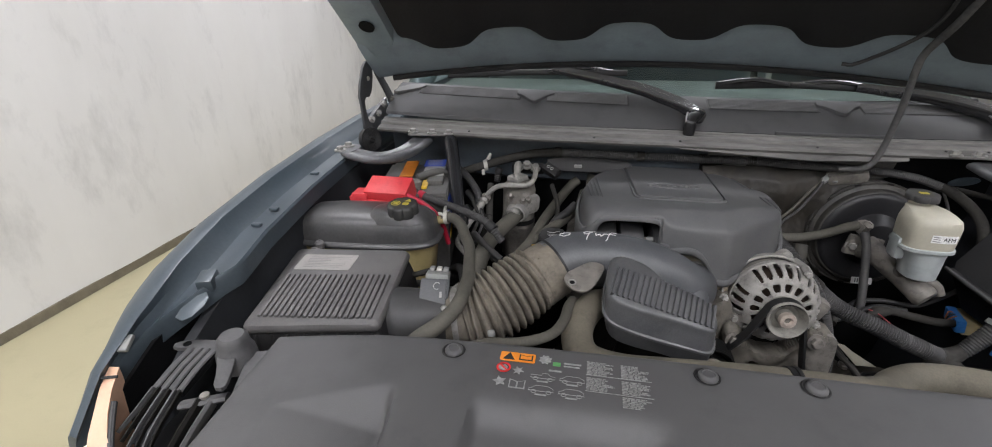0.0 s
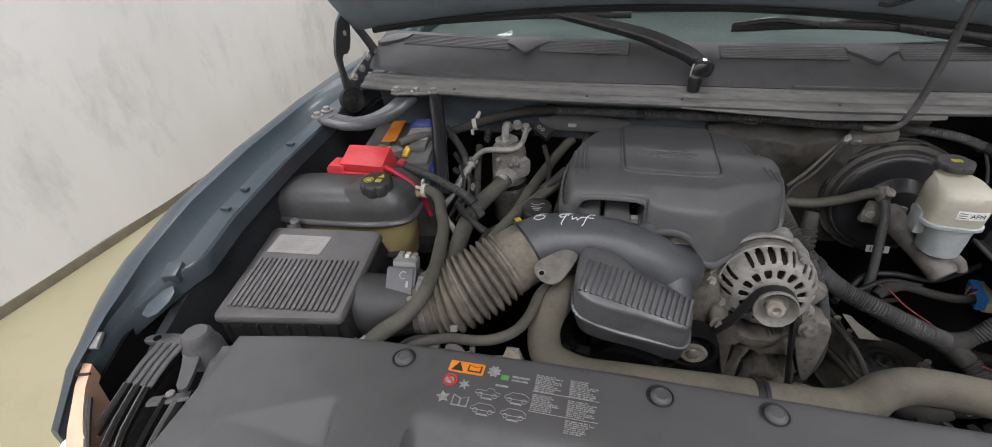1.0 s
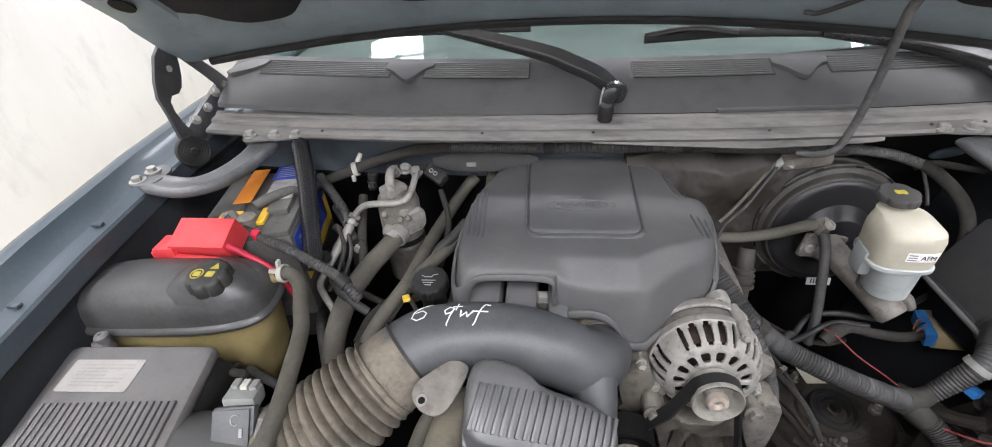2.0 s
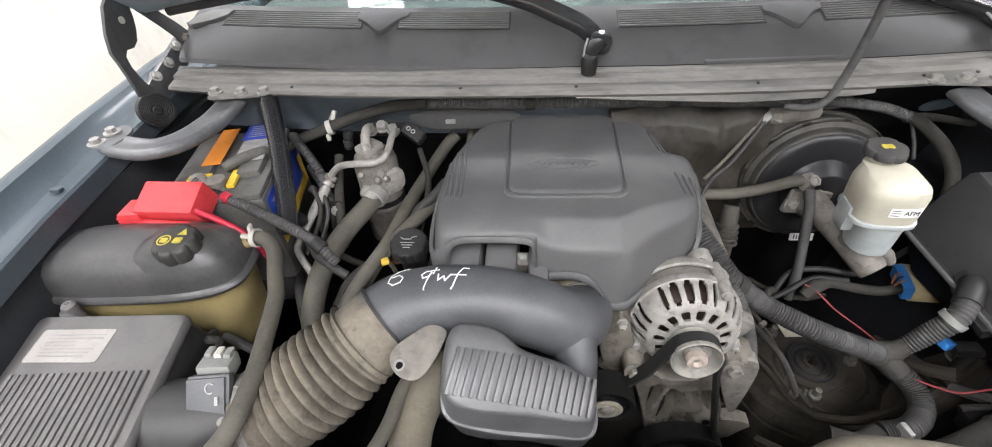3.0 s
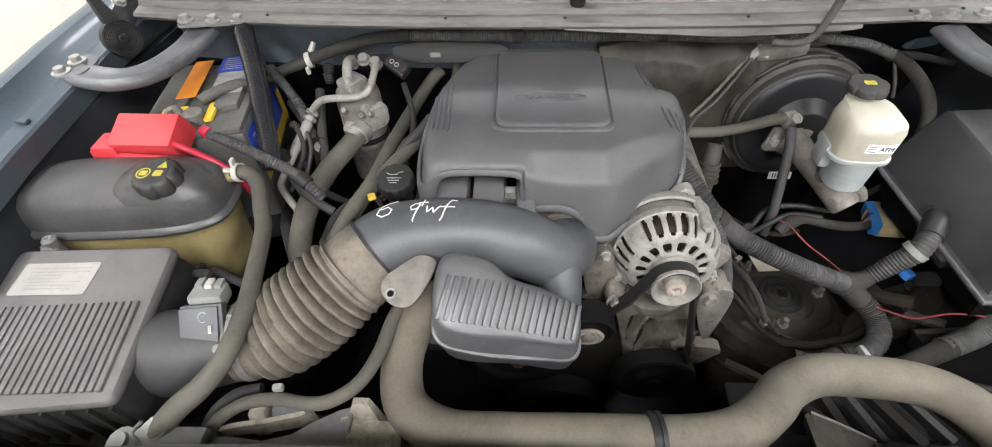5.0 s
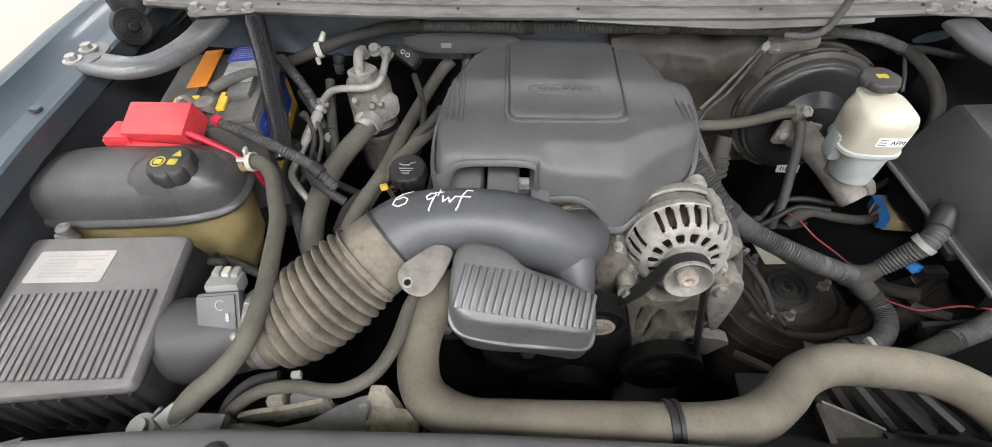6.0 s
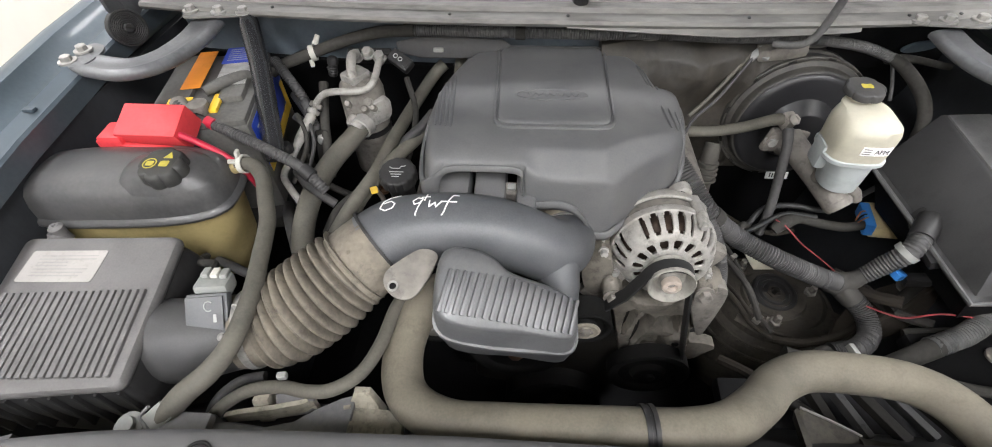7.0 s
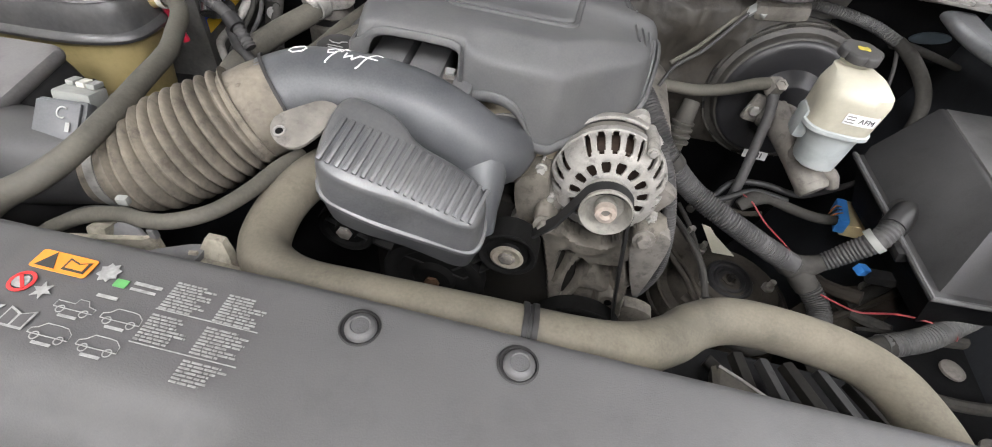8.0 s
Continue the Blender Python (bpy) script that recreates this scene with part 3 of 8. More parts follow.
part("pocket_wall", slab([(q[0], q[1]) for q in soften([(-0.036, -0.008), (-0.006, -0.012), (0.030, -0.006), (0.040, 0.006), (0.014, 0.012), (-0.020, 0.008)], 2)], 0.006, frame_of((0.69, 1.3, 1.176), (1, 0.12, 0.02), (0, -0.15, 1)), 0.002), PAINT, body, "patch of blue paint deep in the hinge pocket")
part("cowl_strip", box((0.24, 0.009, 0.007), (0.36, bow(0.36) + 0.060, 1.2865), (0, 1.2, 4), bevel=0.002), COWL, body)
part("rail_gap", sweep([(x, bow(x) + 0.0575, 1.2895 - 0.021 * max(0.0, x) - 0.004 * max(0.0, -x)) for x in np.linspace(-0.70, 0.755, 24)], 0.0026, 6, 0.03), DEEP, body)

# cowl panel with its louvres
# dusty cowl plastic made lighter: the blades' sheen is put into the colour
LOUVRE = mat("lightened_louvre_plastic", (0.085, 0.085, 0.087), 0.45, dust=0.4, dust_colour=(0.17, 0.167, 0.163))
xs = np.linspace(-0.76, 0.80, 60)
def on_cowl(x, d, h=0.0):
    """A point of the cowl's skin at x, d behind the rail, h above it; the plastic sags a little to one side."""
    z = float(np.interp(d, [0.055, 0.058, 0.095, 0.128, 0.130, 0.182, 0.20], [1.283, 1.291, 1.3125, 1.3305, 1.332, 1.347, 1.350]))
    return Vector((x, bow(x) + d, z - 0.0215 * x + h))


cowl = part("cowl", loft([[on_cowl(x, 0.055), on_cowl(x, 0.058), on_cowl(x, 0.095), on_cowl(x, 0.128), on_cowl(x, 0.130), on_cowl(x, 0.182), on_cowl(x, 0.20), on_cowl(x, 0.235, -0.02), on_cowl(x, 0.10, -0.04)] for x in xs]), COWL, body, "grey plastic cowl with louvred intake strips")
for x0, x1 in ((-0.68, -0.385), (-0.31, -0.10), (0.10, 0.355), (0.46, 0.74)):
    # black strip laid on the skin paints shade between the blades
    part("louvre_gap_strip", loft([[on_cowl(x, 0.129, -0.004), on_cowl(x, 0.130, 0.0006), on_cowl(x, 0.181, 0.0006), on_cowl(x, 0.183, -0.004)] for x in np.linspace(x0 - 0.003, x1 + 0.003, 9)]), BLACK, cowl)
    for k in range(8):
        part("louvre", sweep([tuple(on_cowl(x, 0.1335 + 0.0064 * k, 0.0014)) for x in np.linspace(x0, x1, 7)], 0.0019, 8, 0.05), LOUVRE, cowl)
for x in (-0.345, 0.405):
    n = soften([(-0.045, 0.052), (0.050, 0.052), (0.055, 0.030), (0.034, 0.020), (0.014, -0.010), (0.002, -0.020), (-0.012, -0.008), (-0.034, 0.016), (-0.052, 0.024)], 2)
    part("saddle", slab([(a, b) for a, b in n], 0.009, frame_of(on_cowl(x, 0.132, -0.001), (1, 0, -0.0215), (0, 1, 0.29)), 0.004), COWL, cowl)
part("cowl_end", slab([(q[0], q[1]) for q in soften([(-0.05, -0.01), (0.035, 0.02), (0.05, 0.05), (-0.02, 0.045)], 1)], 0.010, frame_of(on_cowl(-0.715, 0.125, 0.0), (1, 0, 0), (0, 1, 0.29)), 0.003), LOUVRE, cowl)

# windshield
ws = thing("windshield", (0, 1.6, 1.35), "raked tinted windshield reflecting the garage lights", "windshield")
rings = []
for x in np.linspace(-0.78, 0.78, 25):
    c = 0.18 * x * x
    rings.append([(x, 1.37 + c, 1.322), (x * 0.9, 1.95 + c, 1.68), (x * 0.9, 1.955 + c, 1.674), (x, 1.375 + c, 1.316)])
pane = part("pane", loft(rings), GLASS, ws)
pane.visible_shadow = False
part("lower_seal", sweep([(x, 1.38 + 0.18 * x * x, 1.333) for x in np.linspace(-0.78, 0.78, 13)], 0.006, 8, 0.05), BLACK, ws)
dash = thing("dashboard", (0, 1.9, 1.2), "dark dashboard behind the windshield", "dashboard")
part("dash_top", loft([[(x, 1.50, 1.26), (x, 1.62, 1.30), (x, 1.95, 1.31), (x, 2.02, 1.26), (x, 2.02, 1.0), (x, 1.50, 1.0)] for x in np.linspace(-0.74, 0.74, 9)]), FABRIC, dash)


def wiper_arm(line, widths, heights):
    """A folded steel channel that tapers along a line of points."""
    rings = []
    for k, q in enumerate(line):
        q = Vector(q)
        fwd = (Vector(line[min(k + 1, len(line) - 1)]) - Vector(line[max(k - 1, 0)])).normalized()
        side = fwd.cross(Vector((0, -0.45, 1))).normalized()
        up = side.cross(fwd)
        w, h = widths[k] / 2, heights[k]
        rings.append([tuple(q + side * a * w + up * b * h) for a, b in ((-1, -0.5), (-1, 0.2), (-0.78, 0.5), (0.70, 0.5), (1, 0.1), (1, -0.5), (0.72, -0.5), (0.72, -0.1), (-0.72, -0.1), (-0.72, -0.5))])
    return loft(rings)


def wiper(pivot, knuckle, mids, tip, blade_a, blade_b):
    w = thing("wiper", knuckle, "black windshield wiper with a broad channel arm and cranked foot", "wiper", "windshield wipers")
    line = [Vector(knuckle), *map(Vector, mids), Vector(tip)]
    line = spline([tuple(q) for q in line], 0.02)
    n = len(line)
    part("arm", wiper_arm(line, [float(np.interp(k / n, [0, 0.12, 0.3, 1], [0.026, 0.034, 0.036, 0.024])) for k in range(n)], [float(np.interp(k / n, [0, 0.15, 1], [0.022, 0.020, 0.013])) for k in range(n)]), SATIN, w)
    part("arm_head", lathe([(0.012, -0.016), (0.019, -0.013), (0.0205, 0.004), (0.017, 0.010), (0.009, 0.013), (0.001, 0.0135)], 20, facing(knuckle, (0.1, -0.35, 1))), SATIN, w)
    mid = Vector(knuckle).lerp(Vector(pivot), 0.45) + Vector((-0.004, -0.004, 0.004))
    part("foot", sweep([knuckle, tuple(mid), pivot], [0.016, 0.014, 0.009], 12, flat=(1.0, 0.7)), BLACK, w)
    part("spindle", lathe([(0.013, -0.030), (0.014, 0.0), (0.010, 0.006), (0.001, 0.007)], 16, facing(pivot, (0, -0.25, 1))), BLACK, w)
    part("spring_wire", sweep([tuple(Vector(knuckle) + Vector((-0.022, 0.004, 0.004))), tuple(mid + Vector((-0.014, 0.004, 0.0))), tuple(Vector(pivot) + Vector((-0.010, 0.006, 0.002)))], 0.0022, 6), STEEL, w)
    blade = part("blade", sweep([blade_a, tuple(Vector(blade_a).lerp(Vector(blade_b), 0.5) + Vector((0, 0, 0.006))), blade_b], 0.006, 8, 0.03, flat=(0.7, 1.4)), BLACK, w)
    for f in (0.25, 0.75):
        c = Vector(blade_a).lerp(Vector(blade_b), f)
        part("blade_bow", sweep([tuple(c + Vector((-0.09, 0, 0.006))), tuple(c + Vector((0, 0, 0.018))), tuple(c + Vector((0.09, 0, 0.006)))], 0.005, 8, 0.02, flat=(0.8, 1.2)), SATIN, blade)


wiper((0.042, 1.222, 1.311), (0.063, 1.268, 1.324), ((0.037, 1.308, 1.338), (-0.012, 1.340, 1.354), (-0.082, 1.375, 1.372)), (-0.30, 1.452, 1.408), (-0.62, 1.46, 1.385), (-0.10, 1.45, 1.398))
wiper((0.740, 1.290, 1.300), (0.742, 1.345, 1.322), ((0.70, 1.368, 1.338), (0.62, 1.395, 1.356)), (0.47, 1.435, 1.372), (0.13, 1.430, 1.370), (0.50, 1.440, 1.366))

# ---------------------------------------------------------------- the raised hood
hood = thing("truck_hood", (0, 1.40, 1.39), "raised blue-grey truck hood with black padding underneath", "hood")
HA = radians(HOOD_ANGLE)
hx, hy, hz = Vector((1, 0, 0)), Vector((0, -math.cos(HA), math.sin(HA))), Vector((0, -math.sin(HA), -math.cos(HA)))


def on_hood(x, u, d=0.0):
    """x across, u metres forward from the rear edge along the hood, d below its skin; the rear edge bows up in the middle."""
    y = 1.340 - 0.10 * x * x
    z = 1.4235 - 0.095 * x * x - 0.0215 * x
    return Vector((x, y, z)) + hy * u - hz * (0.045 - d)


def hood_sheet(x0, x1, us, d0, d1, nx=25):
    rings = []
    for x in np.linspace(x0, x1, nx):
        rings.append([on_hood(x, u, d0) for u in us] + [on_hood(x, u, d1) for u in us[::-1]])
    return loft(rings)


# hood paint, lightened: the light on the underside is put into the colour
LITPAINT = mat("lightened_blue_paint", (0.27, 0.335, 0.375), 0.42, vary=0.15, dust=0.3, dust_colour=(0.22, 0.235, 0.24), bump=0.03, patch=6)
us = [0, 0.2, 0.5, 0.8, 1.12]
part("outer_skin", hood_sheet(-0.765, 0.765, us, -0.004, 0.0), PAINT, hood)
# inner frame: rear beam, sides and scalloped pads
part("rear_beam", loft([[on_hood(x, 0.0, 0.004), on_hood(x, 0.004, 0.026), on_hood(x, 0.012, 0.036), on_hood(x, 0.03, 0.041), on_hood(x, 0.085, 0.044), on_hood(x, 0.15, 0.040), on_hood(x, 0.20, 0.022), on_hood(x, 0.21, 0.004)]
                        for x in np.linspace(-0.758, 0.758, 33)]), LITPAINT, hood, "blue-grey pressed inner beam of the hood")
for s in (-1, 1):
    part("side_beam", loft([[on_hood(s * 0.763, u, 0.004), on_hood(s * 0.758, u, 0.036), on_hood(s * 0.72, u, 0.045), on_hood(s * 0.67, u, 0.040), on_hood(s * 0.64, u, 0.004)] for u in (0.10, 0.4, 0.8, 1.1)]), LITPAINT, hood)
    part("beam_hole", lathe([(0.018, 0), (0.018, 0.003), (0.001, 0.003)], 16, facing(on_hood(s * 0.705, 0.22, 0.046), hz)), DEEP, hood)
bm = bmesh.new()
rings = []
for i in range(121):
    x = -0.645 + 1.29 * i / 120
    w = abs(((x + 0.54) / 0.28) % 1 - 0.5) * 2
    u0 = 0.098 + 0.062 * (1 / (1 + math.exp(-(0.52 - w) * 11)))
    rings.append([on_hood(x, u0, 0.006), on_hood(x, u0 + 0.004, 0.040), on_hood(x, u0 + 0.03, 0.052), on_hood(x, 0.7, 0.055), on_hood(x, 1.05, 0.05), on_hood(x, 1.06, 0.006)])
part("insulation_pad", loft(rings, bm), HOODPAD, hood, "black felt hood pad with a scalloped edge")
part("weather_strip", sweep([on_hood(x, 0.010, 0.040) for x in np.linspace(-0.72, 0.72, 25)], 0.008, 8, 0.05), BLACK, hood)


HINGE = mat("dull_grey_hinge_steel", (0.05, 0.053, 0.058), 0.5, metal=0.2, vary=0.3, dust=0.45, dust_colour=(0.14, 0.135, 0.13), bump=0.2, patch=16)


def hinge(s):
    h = part("hinge", box((0.012, 0.16, 0.05), (s * 0.79, 1.30, 1.285), (18, 0, 0), bevel=0.004), BRACE, hood, "steel hood hinge with a coiled spring")
    arm = [(1.217, 1.452), (1.262, 1.437), (1.253, 1.391), (1.231, 1.357), (1.195, 1.361), (1.194, 1.325), (1.219, 1.268), (1.178, 1.270), (1.175, 1.336), (1.168, 1.377)]
    part("lower_arm", slab([(q[0], q[1]) for q in soften(arm, 1)], 0.006, frame_of((s * 0.773, 0, 0), (0, 1, 0), (0, 0, 1)), 0.0015), HINGE, h)
    # white disc paints the bright spot at the arm's hole
    part("hole_glint", lathe([(0.006, 0), (0.006, 0.003), (0.001, 0.003)], 12, facing((s * (0.773 - (0.0055 if s < 0 else -0.0005)), 1.225, 1.405), (-s, 0, 0))), WHITEPLASTIC, h)
    link = [(1.242, 1.432), (1.285, 1.418), (1.360, 1.345), (1.376, 1.314), (1.340, 1.314), (1.318, 1.350)]
    part("upper_arm", slab([(q[0], q[1]) for q in soften(link, 1)], 0.006, frame_of((s * 0.764, 0, 0), (0, 1, 0), (0, 0, 1)), 0.0015), HINGE, h)
    part("link_pin", bolt((s * 0.760, 1.345, 1.332), (-s, 0, 0), 0.008, 0.008), GREYALU, h)
    coil = []
    msp = facing((s * 0.772, 1.192, 1.251), (-s, -0.55, 0.25))
    for k in range(90):
        a = k * 0.42
        r = 0.010 + 0.0175 * k / 90
        coil.append(tuple(msp @ Vector((r * math.cos(a), r * math.sin(a), 0.019))))
    part("spring", sweep(coil, 0.0013, 6, straight=True), BLACK, h, "flat wound black clock spring")
    part("spring_drum", lathe([(0.028, 0), (0.031, 0.004), (0.031, 0.020), (0.0287, 0.0205), (0.0278, 0.0165), (0.001, 0.0165)], 36, msp), BLACK, h)
    part("spring_pin", lathe([(0.0085, 0.016), (0.0085, 0.0215), (0.0065, 0.0235), (0.001, 0.0235)], 16, msp), BLACK, h)
    part("pin_slot", box((0.003, 0.014, 0.002), turn=msp @ pose(0, 0, 0.0232, 0, 0, 60), bevel=0.0004), GRIME, h)
    for y, z in ((1.251, 1.292), (1.297, 1.300), (1.338, 1.318)):
        part("bolt", bolt((s * 0.783, y, z), (-s, -0.2, 0.6), 0.008, 0.009), STEEL, h)


hinge(-1)
hinge(1)


def pressed_tube(pts, radii):
    """A flattened tube with a shallow groove pressed along its top."""
    line = soften_line(pts, 3)
    rings = []
    for k, p in enumerate(line):
        a, b = Vector(line[max(0, k - 1)]), Vector(line[min(len(line) - 1, k + 1)])
        fwd = (b - a).normalized()
        side = fwd.cross(Vector((0, 0, 1))).normalized()
        up = side.cross(fwd)
        r = float(np.interp(k / (len(line) - 1), np.linspace(0, 1, len(radii)), radii))
        mid = max(0.0, math.sin(math.pi * k / (len(line) - 1))) ** 0.5
        ring = []
        for j in range(28):
            t = 2 * math.pi * j / 28
            c, s2 = math.cos(t), math.sin(t)
            w = r * math.copysign(abs(c) ** 0.8, c)
            h = r * (0.30 + 0.18 * mid) * math.copysign(abs(s2) ** 0.75, s2)
            if s2 > 0:
                h -= r * 0.20 * mid * math.exp(-(c / 0.42) ** 4)
            ring.append(tuple(Vector(p) + side * w + up * h))
        rings.append(ring)
    return loft(rings)


def soften_line(pts, times):
    """Round an open line by cutting its corners."""
    for _ in range(times):
        out = [pts[0]]
        for a, b in zip(pts, pts[1:]):
            a, b = Vector(a), Vector(b)
            out += [tuple(a * 0.75 + b * 0.25), tuple(a * 0.25 + b * 0.75)]
        pts = out + [pts[-1]]
    return pts


def fender_brace(s):
    """The bent tube from the fender flange to the cowl rail, with flattened bolted ends."""
    b = thing("cowl_brace", (s * 0.68, 1.12, 1.25), "scuffed grey tubular brace bolted to fender flange and cowl rail", "brace", "cowl braces")
    out = 0.05 if s > 0 else 0.0
    pts = [(s * 0.772, 1.068, 1.254), (s * 0.742, 1.062, 1.248), (s * 0.695, 1.064, 1.240), (s * 0.664, 1.104, 1.234), (s * 0.640, 1.165, 1.238), (s * 0.630, 1.225, 1.248)]
    if s > 0:
        pts = [(x + 0.03 * max(0.0, min(1.0, (0.772 - x) / 0.15)), y, z - 0.012 * max(0.0, min(1.0, (0.772 - x) / 0.15))) for x, y, z in pts]
    part("tube", pressed_tube(pts, [(0.84 if s < 0 else 0.78) * r for r in (0.024, 0.031, 0.032, 0.033, 0.034, 0.036)]), BRACE, b)
    part("fender_foot", slab([(p[0], p[1]) for p in soften([(-0.012, -0.035), (0.022, -0.03), (0.025, 0.03), (-0.01, 0.05), (-0.018, 0.03)], 2)], 0.004, pose(s * 0.768, 1.076, 1.2545), 0.001), BRACE, b)
    part("rail_foot", slab(rounded(0.13, 0.032, 0.012), 0.004, pose(s * 0.600 + out, 1.222 + 0.09 * out, 1.2635 - 0.2 * out, 0, 0, -s * 6), 0.001), LIP, b)
    for q in ((s * 0.780, 1.058, 1.258), (s * 0.774, 1.090, 1.260), (s * 0.654 + out, 1.223 + 0.09 * out, 1.2675 - 0.2 * out), (s * 0.600 + out, 1.220 + 0.09 * out, 1.2675 - 0.2 * out), (s * 0.554 + out, 1.219 + 0.09 * out, 1.2675 - 0.2 * out)):
        part("bolt", bolt(q, (0, 0, 1), 0.0085, 0.011, 0.014, turn=q[1] * 900), STEEL, b)


fender_brace(-1)
fender_brace(1)
rod = thing("stay_rod", (-0.53, 1.14, 1.1), "glossy black steel stay rod bolted under the cowl rail", "brace")
part("rod", sweep([(-0.552, 1.226, 1.259), (-0.546, 1.208, 1.252), (-0.520, 1.140, 1.190), (-0.487, 1.040, 1.120), (-0.478, 1.015, 1.10)], [0.013, 0.0165, 0.0165, 0.0165, 0.016], 16, flat=(1.05, 0.85)), SATIN, rod)

# ---------------------------------------------------------------- front: radiator cover, lamp, support
cover = thing("radiator_cover", (0, 0.35, 1.1), "dark grey plastic radiator cover with push pins and a warning label", "cover")


def sig(v):
    return 1 / (1 + math.exp(max(-60.0, min(60.0, -v))))


def rc_height(x, y):
    """The cover's top: a flat rear shelf, a lower front, a folded facet and a raised rib."""
    recess = sig(min((x + 0.306) * 1.6, -0.087 - x) * 190) * sig((0.432 - y) * 150)
    right = 1.149 - 0.024 * recess - 0.012 * max(0.0, min(1.0, (0.40 - y) / 0.10))
    k = max(0.0, min(1.0, (x + 0.534) / 0.125))
    fall = max(0.0, min(1.0, (0.395 + 0.055 * k - y) / (0.050 * k + 1e-3)))
    left = 1.149 - 0.032 * k * fall
    side = sig((-0.398 - x) * 500)
    z = left * side + right * (1 - side)
    lean = 0.30 * (0.42 - y)
    ridge = sig(min(x + 0.402 - lean, -0.305 - x) * 420) * sig((y - 0.350) * 400)
    z += ridge * max(0.0, 1.149 - z)
    z -= 0.10 * max(0.0, 0.30 - y) ** 1.3 + 0.10 * max(0.0, -0.46 - x) ** 1.2
    return z


def rc_back(x):
    """Where the cover's rear edge runs."""
    return float(np.interp(x, [-0.62, -0.54, -0.47, -0.40, -0.31, -0.10, 0.20, 0.55, 0.62], [0.523, 0.533, 0.541, 0.547, 0.551, 0.556, 0.555, 0.556, 0.528]))


bm = bmesh.new()
NX, NY = 260, 130
top, low = [], []
for i in range(NX + 1):
    u = i / NX
    colt, coll = [], []
    for j in range(NY + 1):
        v = j / NY
        x0, x1 = -0.618 + 0.035 * (1 - v), 0.618 - 0.035 * (1 - v)
        x = x0 + (x1 - x0) * u
        y = 0.12 + (rc_back(x) - 0.12) * v
        z = rc_height(x, y)
        rim = min(u * (x1 - x0), (1 - u) * (x1 - x0), (1 - v) * 0.44)
        z -= 0.006 * math.exp(-rim / 0.004)
        colt.append(bm.verts.new((x, y, z)))
        coll.append(bm.verts.new((x, y, z - 0.004)))
    top.append(colt)
    low.append(coll)
for i in range(NX):
    for j in range(NY):
        bm.faces.new((top[i][j], top[i + 1][j], top[i + 1][j + 1], top[i][j + 1]))
        bm.faces.new((low[i][j], low[i][j + 1], low[i + 1][j + 1], low[i + 1][j]))
for i in range(NX):
    for j in (0, NY):
        bm.faces.new((top[i][j], low[i][j], low[i + 1][j], top[i + 1][j]))
for j in range(NY):
    for i in (0, NX):
        bm.faces.new((top[i][j], top[i][j + 1], low[i][j + 1], low[i][j]))
RCMAT = mat("radiator_cover_plastic", (0.072, 0.071, 0.073), 0.55, vary=0.1, dust=0.16, dust_colour=(0.15, 0.145, 0.14), bump=0.3, fine=800, patch=3)
part("panel", bm, RCMAT, cover)
for x, y in ((-0.351, 0.520), (-0.029, 0.527), (0.093, 0.528), (0.40, 0.525)):
    z = rc_height(x, y)
    # black ring: the shade of the recess round the button, put into the colour
    pin = part("push_pin", lathe([(0.0150, 0.0002), (0.0160, 0.0014), (0.0145, 0.0020), (0.0136, 0.0008), (0.0001, 0.0008)], 28, pose(x, y, z)), BLACK, cover)
    part("pin_button", lathe([(0.0122, 0.0002), (0.0122, 0.0030), (0.0104, 0.0056), (0.0075, 0.0066), (0.0068, 0.0056), (0.001, 0.0056)], 28, pose(x + 0.001, y - 0.0005, z)), RCMAT, pin)
x, y = -0.546, 0.284
# flat near-black disc paints in the shade of an open pin hole
pin = part("push_pin", lathe([(0.0162, 0.0004), (0.0158, 0.0012), (0.0001, 0.0009)], 28, pose(x, y, rc_height(x, y))), DEEP, cover)
part("pin_head", lathe([(0.0075, 0.0005), (0.0075, 0.0022), (0.005, 0.0032), (0.001, 0.0032)], 14, pose(x + 0.0045, y - 0.0055, rc_height(x, y))), GREYPLASTIC, pin)

# the warning label on the cover
warn = thing("warning_label", (-0.19, 0.5, 1.143), "printed warning label with an orange panel, vehicle outlines and text columns", "label")
zl = 1.1505
LABELINK = mat("worn_label_print", (0.27, 0.27, 0.265), 0.55, vary=0.35, scale=200, bump=0)
LX, LY = 0.004, -0.012


def film(x0, y0, x1, y1, material, name="print", lift=0.0, parent=None):
    cx, cy = (x0 + x1) / 2 + LX, (y0 + y1) / 2 + LY
    bm = slab(rounded(abs(x1 - x0), abs(y1 - y0), min(abs(x1 - x0), abs(y1 - y0)) * 0.12, 2), 0.0006, pose(cx, cy, max(zl, rc_height(cx, cy) + 0.0006) + lift), 0)
    return part(name, bm, material, parent or warn, smooth=False)


o = film(-0.291, 0.541, -0.245, 0.524, ORANGE, "orange_panel")
part("triangle", slab([(-0.008, -0.006), (0.008, -0.006), (0, 0.008)], 0.0004, pose(-0.279 + LX, 0.532 + LY, zl + 0.0007), 0), DARKINK, o, smooth=False)
part("book", slab([(-0.009, -0.005), (0.009, -0.005), (0.009, 0.006), (0.001, 0.003), (-0.009, 0.006)], 0.0004, pose(-0.257 + LX, 0.532 + LY, zl + 0.0007), 0), DARKINK, o, smooth=False)
part("book_page", slab([(-0.007, -0.003), (0.007, -0.003), (0.007, 0.004), (0.001, 0.0015), (-0.007, 0.004)], 0.0003, pose(-0.257 + LX, 0.532 + LY, zl + 0.0012), 0), ORANGE, o, smooth=False)
PROHIBIT = mat("red_print", (0.55, 0.03, 0.03), 0.5, bump=0)
